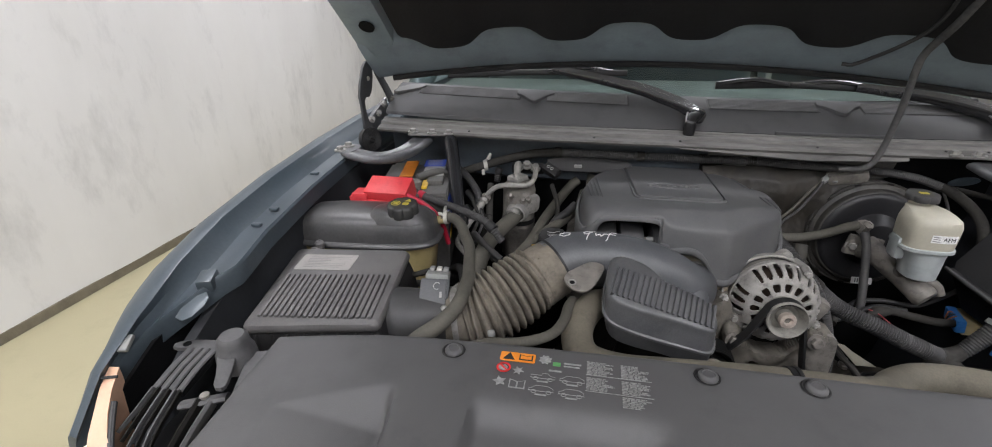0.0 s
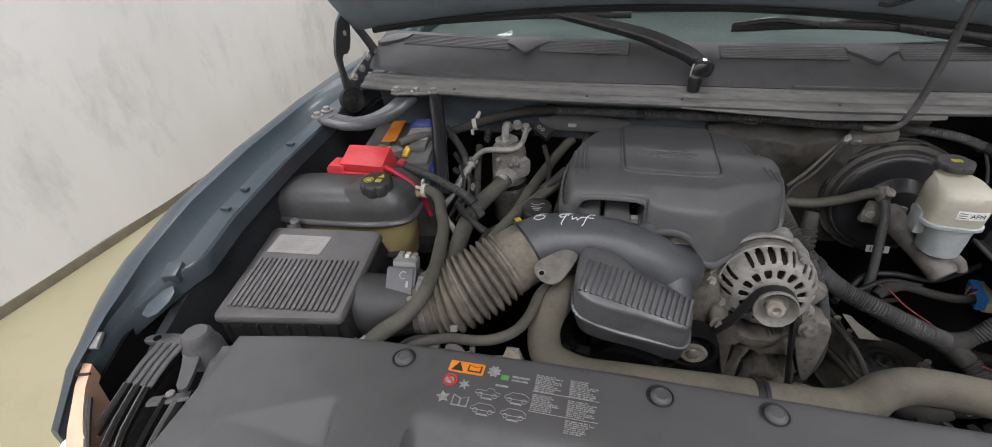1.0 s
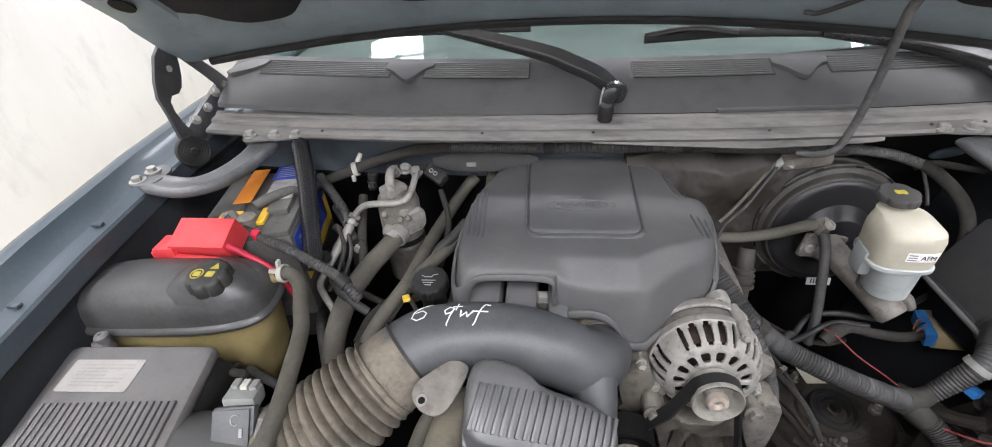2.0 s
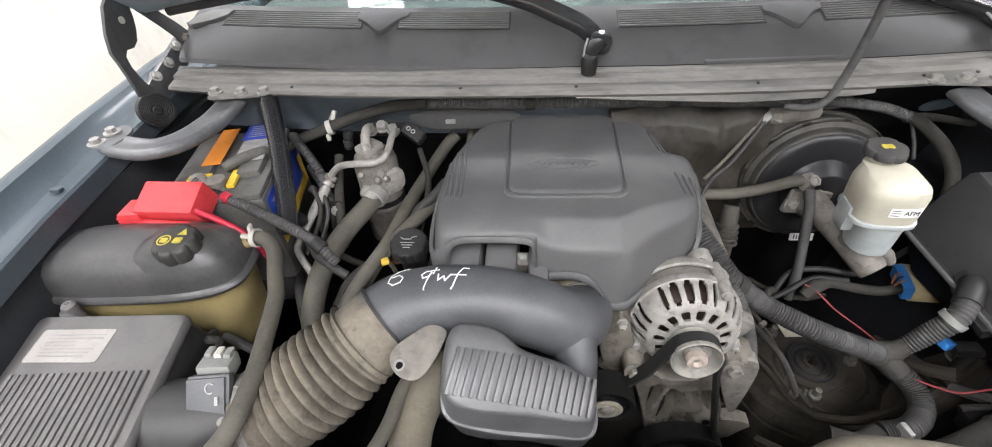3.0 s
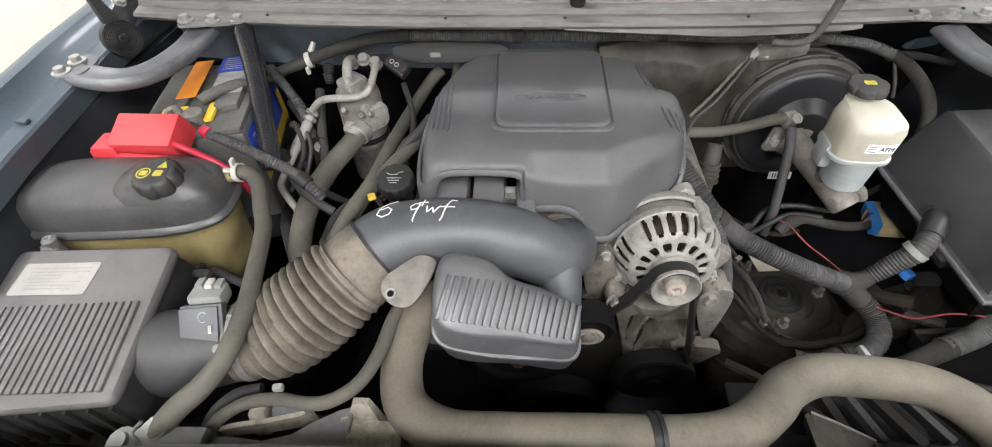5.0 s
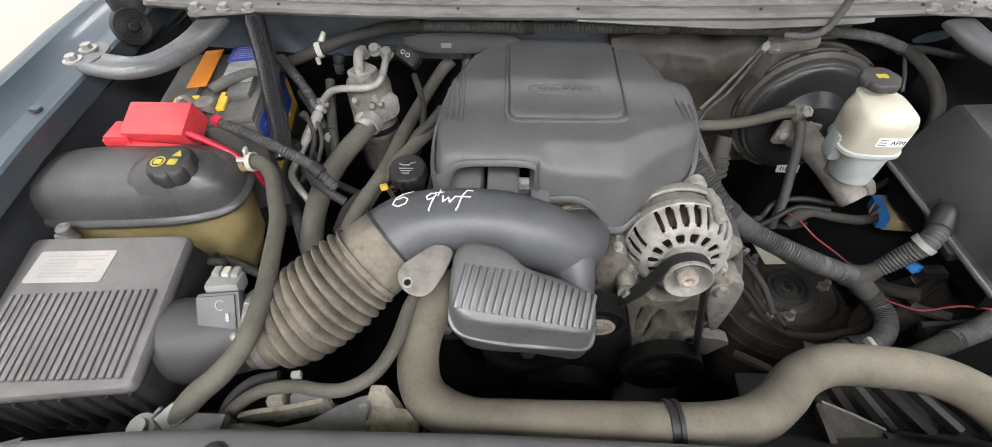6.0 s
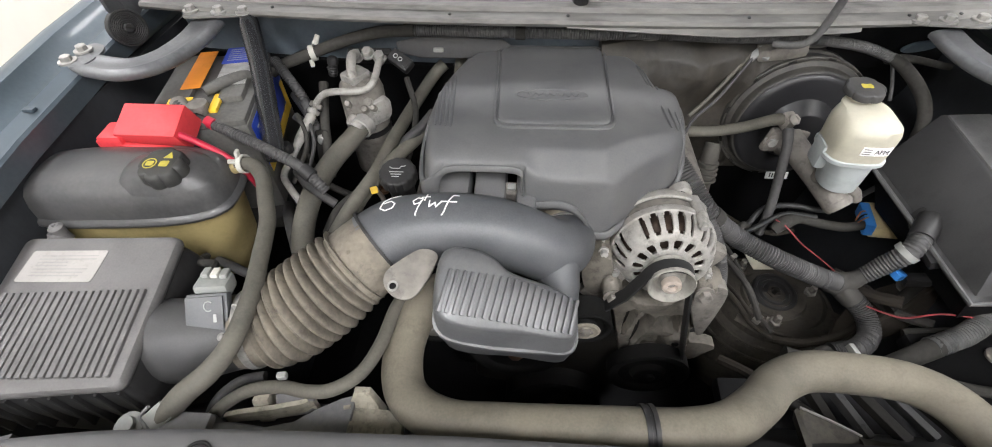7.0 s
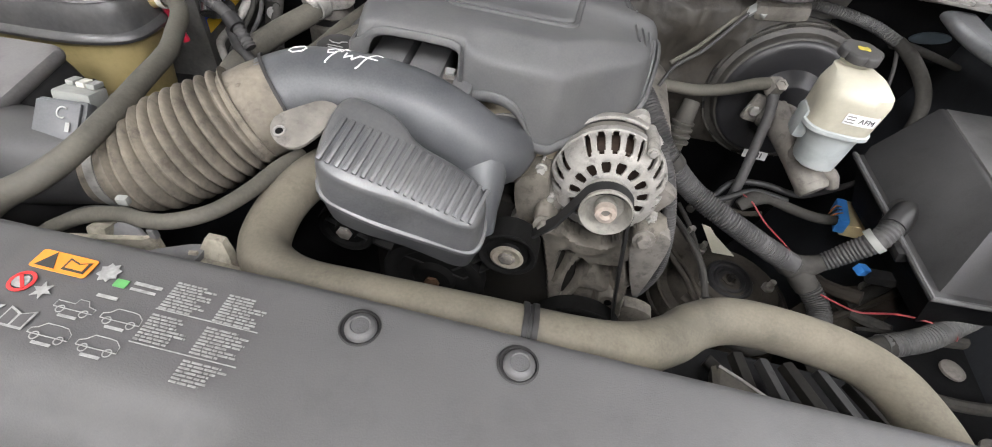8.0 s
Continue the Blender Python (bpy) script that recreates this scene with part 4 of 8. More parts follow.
part("red_ring", lathe([(0.0068, 0), (0.0092, 0), (0.0092, 0.0006), (0.0068, 0.0006)], 24, pose(-0.283 + LX, 0.511 + LY, zl), closed=True), PROHIBIT, warn)
part("red_bar", slab([(-0.008, -0.0012), (0.008, -0.0012), (0.008, 0.0012), (-0.008, 0.0012)], 0.0006, pose(-0.283 + LX, 0.511 + LY, zl, 0, 0, -45), 0), PROHIBIT, warn, smooth=False)
part("hand_mark", slab([(q[0], q[1]) for q in soften([(-0.006, -0.004), (0.004, -0.006), (0.007, 0.0), (0.003, 0.006), (-0.002, 0.003), (-0.006, 0.004)], 1)], 0.0005, pose(-0.284 + LX, 0.511 + LY, zl - 0.0002), 0), LABELINK, warn, smooth=False)
part("fan_mark", slab([(0.008 * math.cos(a) * (1 if k % 2 else 0.45), 0.008 * math.sin(a) * (1 if k % 2 else 0.45)) for k, a in enumerate(np.linspace(0, 2 * math.pi, 13)[:-1])], 0.0005, pose(-0.264 + LX, 0.508 + LY, zl, 0, 0, 20), 0), LABELINK, warn, smooth=False)
part("fan_mark", slab([(0.009 * math.cos(a) * (1 if k % 2 else 0.5), 0.009 * math.sin(a) * (1 if k % 2 else 0.5)) for k, a in enumerate(np.linspace(0, 2 * math.pi, 11)[:-1])], 0.0005, pose(-0.284 + LX, 0.486 + LY, zl), 0), LABELINK, warn, smooth=False)
bk = part("manual_mark", slab([(-0.010, -0.007), (0.010, -0.007), (0.010, 0.008), (0.001, 0.004), (-0.010, 0.008)], 0.0005, pose(-0.262 + LX, 0.484 + LY, zl), 0), LABELINK, warn, smooth=False)
part("page", slab([(-0.0085, -0.0055), (-0.001, -0.0055), (-0.001, 0.003), (-0.0085, 0.006)], 0.0003, pose(-0.262 + LX, 0.484 + LY, zl + 0.0006), 0), RCMAT, bk, smooth=False)
part("page", slab([(0.001, -0.0055), (0.0085, -0.0055), (0.0085, 0.006), (0.001, 0.003)], 0.0003, pose(-0.262 + LX, 0.484 + LY, zl + 0.0006), 0), RCMAT, bk, smooth=False)
part("gear_mark", slab([(0.009 * math.cos(a) * (1 if k % 2 else 0.72), 0.009 * math.sin(a) * (1 if k % 2 else 0.72)) for k, a in enumerate(np.linspace(0, 2 * math.pi, 17)[:-1])], 0.0005, pose(-0.232 + LX, 0.534 + LY, zl), 0), LABELINK, warn, smooth=False)
GREENPRINT = mat("green_print", (0.10, 0.32, 0.10), 0.5, bump=0)
film(-0.222, 0.531, -0.212, 0.524, GREENPRINT, "green_mark")
film(-0.208, 0.532, -0.186, 0.5295, LABELINK)
film(-0.208, 0.5265, -0.188, 0.5245, LABELINK)
film(-0.226, 0.516, -0.210, 0.5135, LABELINK)
for cx, cy, flip in ((-0.232, 0.502, 1), (-0.196, 0.502, 0), (-0.232, 0.480, 0), (-0.196, 0.480, 0)):
    shape = [(-0.015, -0.003), (-0.015, 0.0005), (-0.011, 0.002), (-0.007, 0.006), (0.004, 0.006), (0.009, 0.0055), (0.014, 0.002), (0.015, -0.003)]
    if flip:
        shape = [(-0.015, -0.003), (-0.015, 0.002), (-0.002, 0.002), (-0.001, 0.006), (0.006, 0.006), (0.009, 0.002), (0.015, 0.001), (0.015, -0.003)]
    part("vehicle_outline", sweep([(cx + a + LX, cy + b + LY, zl + 0.0004) for a, b in shape + shape[:1]], 0.00038, 5, straight=True), LABELINK, warn)
    for dx in (-0.009, 0.009):
        part("wheel_outline", lathe([(0.0024, 0), (0.0031, 0), (0.0031, 0.0005), (0.0024, 0.0005)], 14, pose(cx + dx + LX, cy - 0.004 + LY, zl), closed=True), LABELINK, warn)
    film(cx - 0.007, cy - 0.0095, cx + 0.007, cy - 0.0075, LABELINK)
FINEPRINT = mat("dim_fine_print", (0.24, 0.24, 0.235), 0.55, vary=0.4, scale=300, bump=0)
rnd = random.Random(4)
for cx in (-0.162, -0.120):
    for k in range(26):
        y = 0.540 - 0.00250 * k - (0.004 if k > 9 else 0) - (0.004 if k > 18 else 0)
        if cx > -0.13 or k < 19:
            x = cx - 0.017
            end = x + 0.034 * rnd.uniform(0.6, 1.0)
            while x < end:
                w = rnd.uniform(0.003, 0.009)
                film(x, y, min(end, x + w), y - 0.0013, FINEPRINT)
                x += w + 0.0011
film(-0.180, 0.5157, -0.101, 0.5150, LABELINK)
film(-0.180, 0.4880, -0.101, 0.4873, LABELINK)


# headlight on the truck's right front corner, and its twin
LAMPGREY = mat("dusty_lamp_bracket_plastic", (0.05, 0.05, 0.052), 0.5, dust=0.5, dust_colour=(0.14, 0.135, 0.135), bump=0.1, patch=12)


def headlight(s):
    h = thing("headlight", (s * 0.77, 0.33, 0.98), "clear headlight with a peach turn lens wrapping the fender corner", "headlight", "headlights")
    rings = []
    for y, xo, zt, xi in ((0.446, 0.846, 1.112, 0.822), (0.419, 0.838, 1.098, 0.811), (0.396, 0.828, 1.082, 0.799), (0.373, 0.818, 1.066, 0.782), (0.352, 0.806, 1.050, 0.754)):
        rings.append([(s * xi, y, zt), (s * (xo - 0.006), y, zt - 0.002), (s * xo, y, zt - 0.012), (s * (xo + 0.012), y - 0.012, zt - 0.10), (s * (xo + 0.01), y - 0.012, zt - 0.22), (s * (xo - 0.004), y, zt - 0.22), (s * xi, y, zt - 0.016)])
    lens = part("lens", loft(rings), AMBER, h, "peach turn signal lens strip")
    rings2 = []
    for y, xo, zt, xi in ((0.378, 0.814, 1.060, 0.800), (0.362, 0.829, 1.052, 0.776), (0.345, 0.828, 1.044, 0.748), (0.322, 0.812, 1.034, 0.708), (0.29, 0.790, 1.018, 0.680), (0.24, 0.757, 0.998, 0.650), (0.17, 0.705, 0.97, 0.615)):
        rings2.append([(s * xi, y, zt), (s * (xo - 0.012), y, zt - 0.003), (s * xo, y - 0.004, zt - 0.018), (s * (xo + 0.022), y - 0.02, zt - 0.13), (s * (xo + 0.012), y - 0.02, zt - 0.26), (s * xi, y, zt - 0.26)])
    part("clear_lens", loft(rings2), CLEARLENS, h, "lit cream headlight lens")
    part("lens_tab", box((0.016, 0.026, 0.008), (s * 0.831, 0.472, 1.132), (28, 0, -s * 12), bevel=0.003), GREYPLASTIC, lens, "pale grey lens tab")
    part("lens_tab", box((0.014, 0.014, 0.008), (s * 0.845, 0.458, 1.121), (28, 0, -s * 12), bevel=0.003), GREYPLASTIC, lens, "pale grey lens tab")
    part("lens_tab", box((0.030, 0.004, 0.003), (s * 0.829, 0.430, 1.106), (28, 0, -s * 18), bevel=0.001), BLACK, lens)
    part("housing", loft([[(s * 0.81, 0.470, 1.03), (s * 0.66, 0.470, 1.03), (s * 0.66, 0.470, 0.85), (s * 0.82, 0.470, 0.85)],
                          [(s * 0.755, 0.37, 1.010), (s * 0.64, 0.37, 1.02), (s * 0.64, 0.37, 0.80), (s * 0.80, 0.37, 0.80)],
                          [(s * 0.680, 0.27, 0.985), (s * 0.590, 0.27, 1.00), (s * 0.59, 0.27, 0.78), (s * 0.75, 0.27, 0.78)]]), DEEP, h)
    part("lens_rim", sweep([(s * 0.806, 0.412, 1.082), (s * 0.784, 0.378, 1.060), (s * 0.752, 0.348, 1.048), (s * 0.700, 0.322, 1.032), (s * 0.665, 0.28, 1.012)], 0.0042, 8, 0.02, flat=(1.0, 1.6)), LAMPGREY, h)
    plate = [(0.790, 0.512), (0.760, 0.524), (0.715, 0.528), (0.690, 0.520), (0.672, 0.492), (0.655, 0.458), (0.648, 0.438), (0.664, 0.436), (0.680, 0.462), (0.704, 0.494), (0.720, 0.508), (0.752, 0.504), (0.785, 0.498)]
    part("lamp_bracket", slab([(s * q[0], q[1]) for q in soften(plate, 1)], 0.006, pose(0, 0, 1.104), 0.002), LAMPGREY, h, "dusty grey lamp bracket")
    part("bracket_hole", lathe([(0.006, 0), (0.006, 0.0008), (0.001, 0.0008)], 14, pose(s * 0.768, 0.510, 1.110)), DEEP, h)
    for k in range(4):
        x0, x1 = 0.757 - 0.0125 * k, 0.771 - 0.0130 * k
        part("bracket_bar", sweep([(s * x0, 0.508, 1.108), (s * (x0 + x1) / 2, 0.476, 1.099), (s * x1, 0.445, 1.084)], 0.0050, 8, 0.02, flat=(1.0, 0.55)), LAMPGREY, h)
    # near-black sheet puts shade into the gaps between the bars
    part("bar_backing", loft([[(s * 0.762, 0.506, 1.102), (s * 0.716, 0.506, 1.102), (s * 0.716, 0.506, 1.096), (s * 0.762, 0.506, 1.096)], [(s * 0.775, 0.446, 1.078), (s * 0.730, 0.446, 1.078), (s * 0.730, 0.446, 1.072), (s * 0.775, 0.446, 1.072)]]), DEEP, h)
    for k in range(6):
        x1 = 0.773 - 0.0085 * k
        part("housing_fin", sweep([(s * x1, 0.446, 1.083), (s * (x1 + 0.012 - 0.004 * k), 0.415 - 0.006 * k, 1.062), (s * (0.792 - 0.017 * k), 0.392 - 0.011 * k, 1.050 - 0.002 * k)], [0.0036, 0.0028, 0.0022], 6, 0.02, flat=(0.7, 1.6)), GRIME if k % 2 else LAMPGREY, h)
    for k in range(2):
        part("cover_rail", sweep([(s * (0.690 - 0.018 * k), 0.436, 1.082), (s * (0.690 - 0.016 * k), 0.38, 1.058), (s * (0.676 - 0.014 * k), 0.310, 1.032)], 0.0065, 8, 0.02, flat=(0.8, 1.6)), LAMPGREY if k else GRIME, h)
    part("adjuster", lathe([(0.030, -0.03), (0.028, -0.004), (0.024, 0.004), (0.0225, 0.010), (0.0220, 0.018), (0.017, 0.024), (0.001, 0.025)], 18, pose(s * 0.690, 0.515, 1.110)), LAMPGREY, h)
    part("shelf", loft([[(s * 0.672, 0.520, 1.100), (s * 0.600, 0.545, 1.100), (s * 0.600, 0.545, 1.080), (s * 0.672, 0.520, 1.080)], [(s * 0.645, 0.440, 1.092), (s * 0.600, 0.440, 1.092), (s * 0.600, 0.440, 1.07), (s * 0.645, 0.440, 1.07)]]), LAMPGREY, h)
    part("bracket_nut", lathe([(0.006, 0), (0.0065, 0.006), (0.003, 0.008), (0.001, 0.008)], 8, pose(s * 0.684, 0.439, 1.086)), GREYALU, h)
    part("nut_ledge", sweep([(s * 0.715, 0.428, 1.078), (s * 0.690, 0.434, 1.082), (s * 0.655, 0.446, 1.086)], 0.008, 8, 0.02, flat=(1.2, 0.6)), LAMPGREY, h)


headlight(-1)
headlight(1)
clip = thing("fender_clip", (-0.79, 0.6, 1.17), "folded steel clip on the fender flange", "clip")
part("clip_body", box((0.026, 0.034, 0.022), (-0.785, 0.594, 1.170), (10, 0, 20), bevel=0.005), PAINT, clip)
part("clip_flap", slab([(q[0], q[1]) for q in soften([(-0.016, -0.026), (0.012, -0.030), (0.018, 0.016), (-0.004, 0.034)], 1)], 0.003, pose(-0.775, 0.545, 1.153, 15, 8, 0), 0.001), PAINT, clip)

# grille and bumper below the cover, closing the nose
nose = thing("truck_grille", (0, 0.1, 0.75), "dark grille and bumper closing the truck's nose", "grille")
part("grille_frame", box((1.16, 0.06, 0.42), (0, 0.16, 0.87), bevel=0.02), BLACK, nose)
part("bumper", loft([[(x, 0.05 + 0.16 * x * x, 0.66), (x, 0.02 + 0.16 * x * x, 0.60), (x, 0.02 + 0.16 * x * x, 0.45), (x, 0.10 + 0.16 * x * x, 0.42), (x, 0.16 + 0.16 * x * x, 0.66)] for x in np.linspace(-0.95, 0.95, 15)]), PAINT, nose)
support = thing("radiator_support", (0, 0.56, 0.9), "black radiator support with fan shroud behind the cover", "radiator")
part("crossbar", box((1.30, 0.10, 0.05), (0, 0.48, 1.065), bevel=0.01), BLACK, support)
part("radiator_core", box((0.95, 0.06, 0.55), (0, 0.50, 0.80), bevel=0.01), GREYALU, support)
part("shroud", loft([[(x, 0.555, 1.045), (x, 0.60, 1.035 - 0.02 * math.sin(x * 7) ** 2), (x, 0.66, 0.93), (x, 0.66, 0.55), (x, 0.555, 0.55)] for x in np.linspace(-0.52, 0.52, 27)]), BLACK, support)

# ---------------------------------------------------------------- engine
engine = thing("engine_block", (0.02, 1.0, 0.6), "grimy dark engine block with front cover and valve covers", "engine")
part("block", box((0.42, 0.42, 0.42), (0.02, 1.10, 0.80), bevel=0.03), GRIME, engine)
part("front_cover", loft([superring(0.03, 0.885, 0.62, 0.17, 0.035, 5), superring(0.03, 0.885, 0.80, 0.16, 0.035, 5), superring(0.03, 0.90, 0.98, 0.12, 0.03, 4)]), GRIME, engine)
for s, x in ((-1, -0.175), (1, 0.215)):
    part("valve_cover", box((0.10, 0.46, 0.075), (x, 1.10, 1.045), (0, s * 28, 0), bevel=0.015), GREYALU, engine)
for k in range(3):
    part("manifold_runner", box((0.048 if k < 2 else 0.03, 0.24, 0.05), (-0.148 + 0.054 * k, 0.985, 1.137), (6, 0, 0), bevel=0.010), COVER, engine, "black ribbed intake runner")
for k in range(4):
    part("head_stud", bolt((-0.30 + 0.012 * k, 1.02 - 0.05 * k, 1.03), (0, -0.2, 1), 0.008, 0.012), RUST, engine)
conn = thing("manifold_plug", (-0.065, 0.913, 1.135), "pale grey electrical plug behind the cover opening", "connector")
part("plug_body", box((0.024, 0.022, 0.026), (-0.062, 0.914, 1.135), (15, 0, 0), bevel=0.004), GREYALU, conn)
part("plug_latch", box((0.012, 0.010, 0.006), (-0.062, 0.910, 1.150), (15, 0, 0), bevel=0.002), GREYPLASTIC, conn)

ec = thing("engine_cover", (0.02, 1.08, 1.1), "dusty dark grey moulded plastic engine cover with a raised panel", "engine cover")
OUT = [(-0.150, 1.262, 1.172, 0.06), (-0.085, 1.285, 1.176, 0.05), (0.07, 1.287, 1.176, 0.05), (0.130, 1.270, 1.172, 0.05), (0.160, 1.238, 1.168, 0.05), (0.174, 1.190, 1.164, 0.05), (0.182, 1.145, 1.160, 0.05), (0.184, 1.132, 1.158, 0.05), (0.186, 1.127, 1.157, 0.05),
       (0.194, 1.125, 1.156, 0.05), (0.212, 1.122, 1.155, 0.05), (0.220, 1.116, 1.154, 0.05), (0.222, 1.104, 1.153, 0.05), (0.222, 1.072, 1.148, 0.05), (0.214, 1.02, 1.140, 0.045), (0.208, 0.982, 1.126, 0.03), (0.190, 0.952, 1.100, 0.012), (0.135, 0.920, 1.092, 0.010), (0.098, 0.886, 1.091, 0.010), (0.086, 0.877, 1.085, 0.010),
       (0.066, 0.876, 1.085, 0.010), (0.057, 0.876, 1.098, 0.010), (0.043, 0.877, 1.127, 0.010), (0.024, 0.877, 1.145, 0.010), (-0.002, 0.878, 1.149, 0.010), (-0.030, 0.882, 1.140, 0.010), (-0.042, 0.884, 1.135, 0.010), (-0.0455, 0.886, 1.148, 0.010), (-0.0455, 0.890, 1.185, 0.008), (-0.050, 0.893, 1.1965, 0.006), (-0.08, 0.894, 1.198, 0.006), (-0.11, 0.894, 1.198, 0.006),
       (-0.145, 0.894, 1.197, 0.006), (-0.160, 0.893, 1.194, 0.010), (-0.168, 0.892, 1.188, 0.030), (-0.172, 0.890, 1.184, 0.075), (-0.186, 0.888, 1.176, 0.080), (-0.197, 0.900, 1.166, 0.075), (-0.208, 0.96, 1.158, 0.06), (-0.212, 1.04, 1.156, 0.06), (-0.204, 1.12, 1.160, 0.06), (-0.180, 1.20, 1.166, 0.06)]


def ease(v):
    v = min(1.0, max(0.0, v))
    return v * v * (3 - 2 * v)


def top_z(x, y):
    """The cover's height: a nearly flat top that breaks into a sloping front facet, tilted off at the far corner."""
    top = 1.209 - 0.085 * (y - 0.98) - 0.35 * max(0, x - 0.10) ** 1.6 - 0.10 * max(0, 0.95 - y)
    facet = 1.2105 - (0.25 + 0.43 * ease((x + 0.052) / 0.03)) * (0.926 - y) - 0.42 * max(0.0, x - 0.07)
    d = top - facet
    return top - 0.5 * (d + math.sqrt(d * d + 0.0016 ** 2))


cx, cy = 0.0, 1.06
outline = soften(OUT, 2)
rings = [[(x, y, z - d) for x, y, z, d in outline], [(x, y, z - 0.004) for x, y, z, d in outline]]
# scale towards the middle, height of the moulded lip, share of the rise to the top at the front and at the sides
LIPS = ((0.997, 0.0012, 0, 0), (0.986, 0.0036, 0, 0), (0.972, 0.0036, 0, 0), (0.963, -0.0012, 0, 0), (0.958, -0.0016, 0.14, 0.06), (0.952, 0.0, 0.52, 0.22), (0.944, 0.0, 0.86, 0.44))
STEPS = ((0.935, 0.0, 0.955, 0.63), (0.922, 0.0, 0.99, 0.79), (0.90, 0.0, 1.0, 0.91), (0.875, 0.0, 1.0, 0.97)) + tuple((v, 0.0, 1.0, 1.0) for v in (0.85, 0.82, 0.80, 0.78, 0.765, 0.75, 0.735, 0.71, 0.68, 0.64, 0.60, 0.55, 0.48, 0.40, 0.30, 0.18, 0.02))
for s, dz, f0, f1 in LIPS + STEPS:
    ring = []
    for x, y, z, d in outline:
        k = max(ease((-0.05 - x) / 0.05), ease((y - 0.95) / 0.06))
        f = f0 + (f1 - f0) * k
        px, py = cx + (x - cx) * s, cy + (y - cy) * s
        ring.append((px, py, z + dz + (top_z(px, py) - z) * f))
    rings.append(ring)
bm = bmesh.new()
loft(rings, bm, caps=False)
bm.normal_update()
cover_tree = BVHTree.FromBMesh(bm)


def on_cover(x, y, h=0.0):
    """The point of the engine cover's top above x, y."""
    found = cover_tree.ray_cast(Vector((x, y, 1.5)), Vector((0, 0, -1)))
    return found[0] + Vector((0, 0, h)) if found[0] else Vector((x, y, 1.16))


shell = part("shell", bm, COVER, ec)
shell.modifiers.new("thickness", "SOLIDIFY").thickness = 0.004
pw0, pw1, ph = 0.0935, 0.084, 0.136
poly = []
for q in soften([(-pw0, ph), (pw0, ph), (pw1, -ph), (-pw1, -ph)], 0):
    poly.append(q)
poly = [np.array(q) for q in poly]
rp = []
for i in range(4):
    a, b, c = poly[i - 1], poly[i], poly[(i + 1) % 4]
    u, v = (a - b) / np.linalg.norm(a - b), (c - b) / np.linalg.norm(c - b)
    for t in np.linspace(0, 1, 6):
        p0, p1 = b + u * 0.022, b + v * 0.022
        rp.append(tuple((1 - t) ** 2 * p0 + 2 * t * (1 - t) * b + t * t * p1))
M_EC = frame_of((-0.002, 1.117, top_z(0, 1.117)), (1, 0, 0), (0, 1, -0.085))


def grown(p, d):
    c = np.array(p)
    return [tuple(q * (1 + d / np.linalg.norm(q))) for q in c]


part("raised_panel", loft([[tuple(M_EC @ Vector((x, y, z))) for x, y in grown(rp, g)] for g, z in ((0.0, -0.008), (0.0, 0.0030), (-0.003, 0.0052), (-0.010, 0.0056), (-0.03, 0.0058))]), COVER, ec)
part("panel_rim", loft([[tuple(M_EC @ Vector((x, y, z))) for x, y in grown(rp, g)] for g, z in ((0.012, -0.006), (0.0105, 0.0030), (0.0085, 0.0038), (0.0055, 0.0034), (0.0045, -0.006))], caps=False), COVER, ec)
part("emblem_ring", sweep([tuple(M_EC @ Vector((-0.002 + 0.056 * math.cos(a), -0.052 + 0.017 * math.sin(a), 0.0060))) for a in np.linspace(0, 2 * math.pi, 33)], 0.0013, 6, straight=True), COVER, ec)
part("emblem_bar", sweep([tuple(M_EC @ Vector((-0.042 + 0.0021 * k, -0.052 + 0.006 * math.sin(k * 1.15) * (1 if k % 5 else 0.4), 0.0058))) for k in range(41)], 0.0012, 6, straight=True), COVER, ec)
for k in range(4):
    part("side_rib", sweep([tuple(on_cover(0.168 + 0.0090 * k + 0.05 * (1.052 - y), y, 0.0006)) for y in np.linspace(1.052 - 0.006 * k, 0.990 - 0.004 * k, 9)], [0.0012] + [0.0028] * 7 + [0.0010], 6, straight=True), COVER, ec)
for k in range(4):
    x0, x1 = -0.1690 - 0.0066 * k, -0.1560 - 0.0078 * k
    part("side_rib", sweep([tuple(on_cover(x0 + (x1 - x0) * i / 14, 1.143 - 0.018 * k - (0.170 - 0.020 * k) * i / 14, 0.0006)) for i in range(15)], [0.0010] + [0.0026] * 13 + [0.0012], 6, straight=True), COVER, ec)
for k in range(3):
    x0, x1 = 0.150 + 0.0080 * k, 0.158 + 0.0068 * k
    part("side_rib", sweep([tuple(on_cover(x0 + (x1 - x0) * i / 10, 1.200 - 0.010 * k - (0.080 - 0.004 * k) * i / 10, 0.0005)) for i in range(11)], [0.0010] + [0.0024] * 9 + [0.0010], 6, straight=True), COVER, ec)

# ---------------------------------------------------------------- air intake
ab = thing("air_filter_box", (-0.62, 0.68, 0.95), "grey plastic air filter box with ribbed lid and dusty label", "filter box")
BL, BR, TR, TL = (Vector(q) for q in ((-0.729, 0.577, 1.100), (-0.500, 0.597, 1.119), (-0.521, 0.799, 1.143), (-0.757, 0.800, 1.120)))
LIDN = (BR - BL).cross(TR - BR).normalized()
TL.z = BL.z - (LIDN.x * (TL.x - BL.x) + LIDN.y * (TL.y - BL.y)) / LIDN.z


def on_box(u, v, h=0.0):
    p = BL.lerp(BR, u).lerp(TL.lerp(TR, u), v)
    return p + LIDN * h


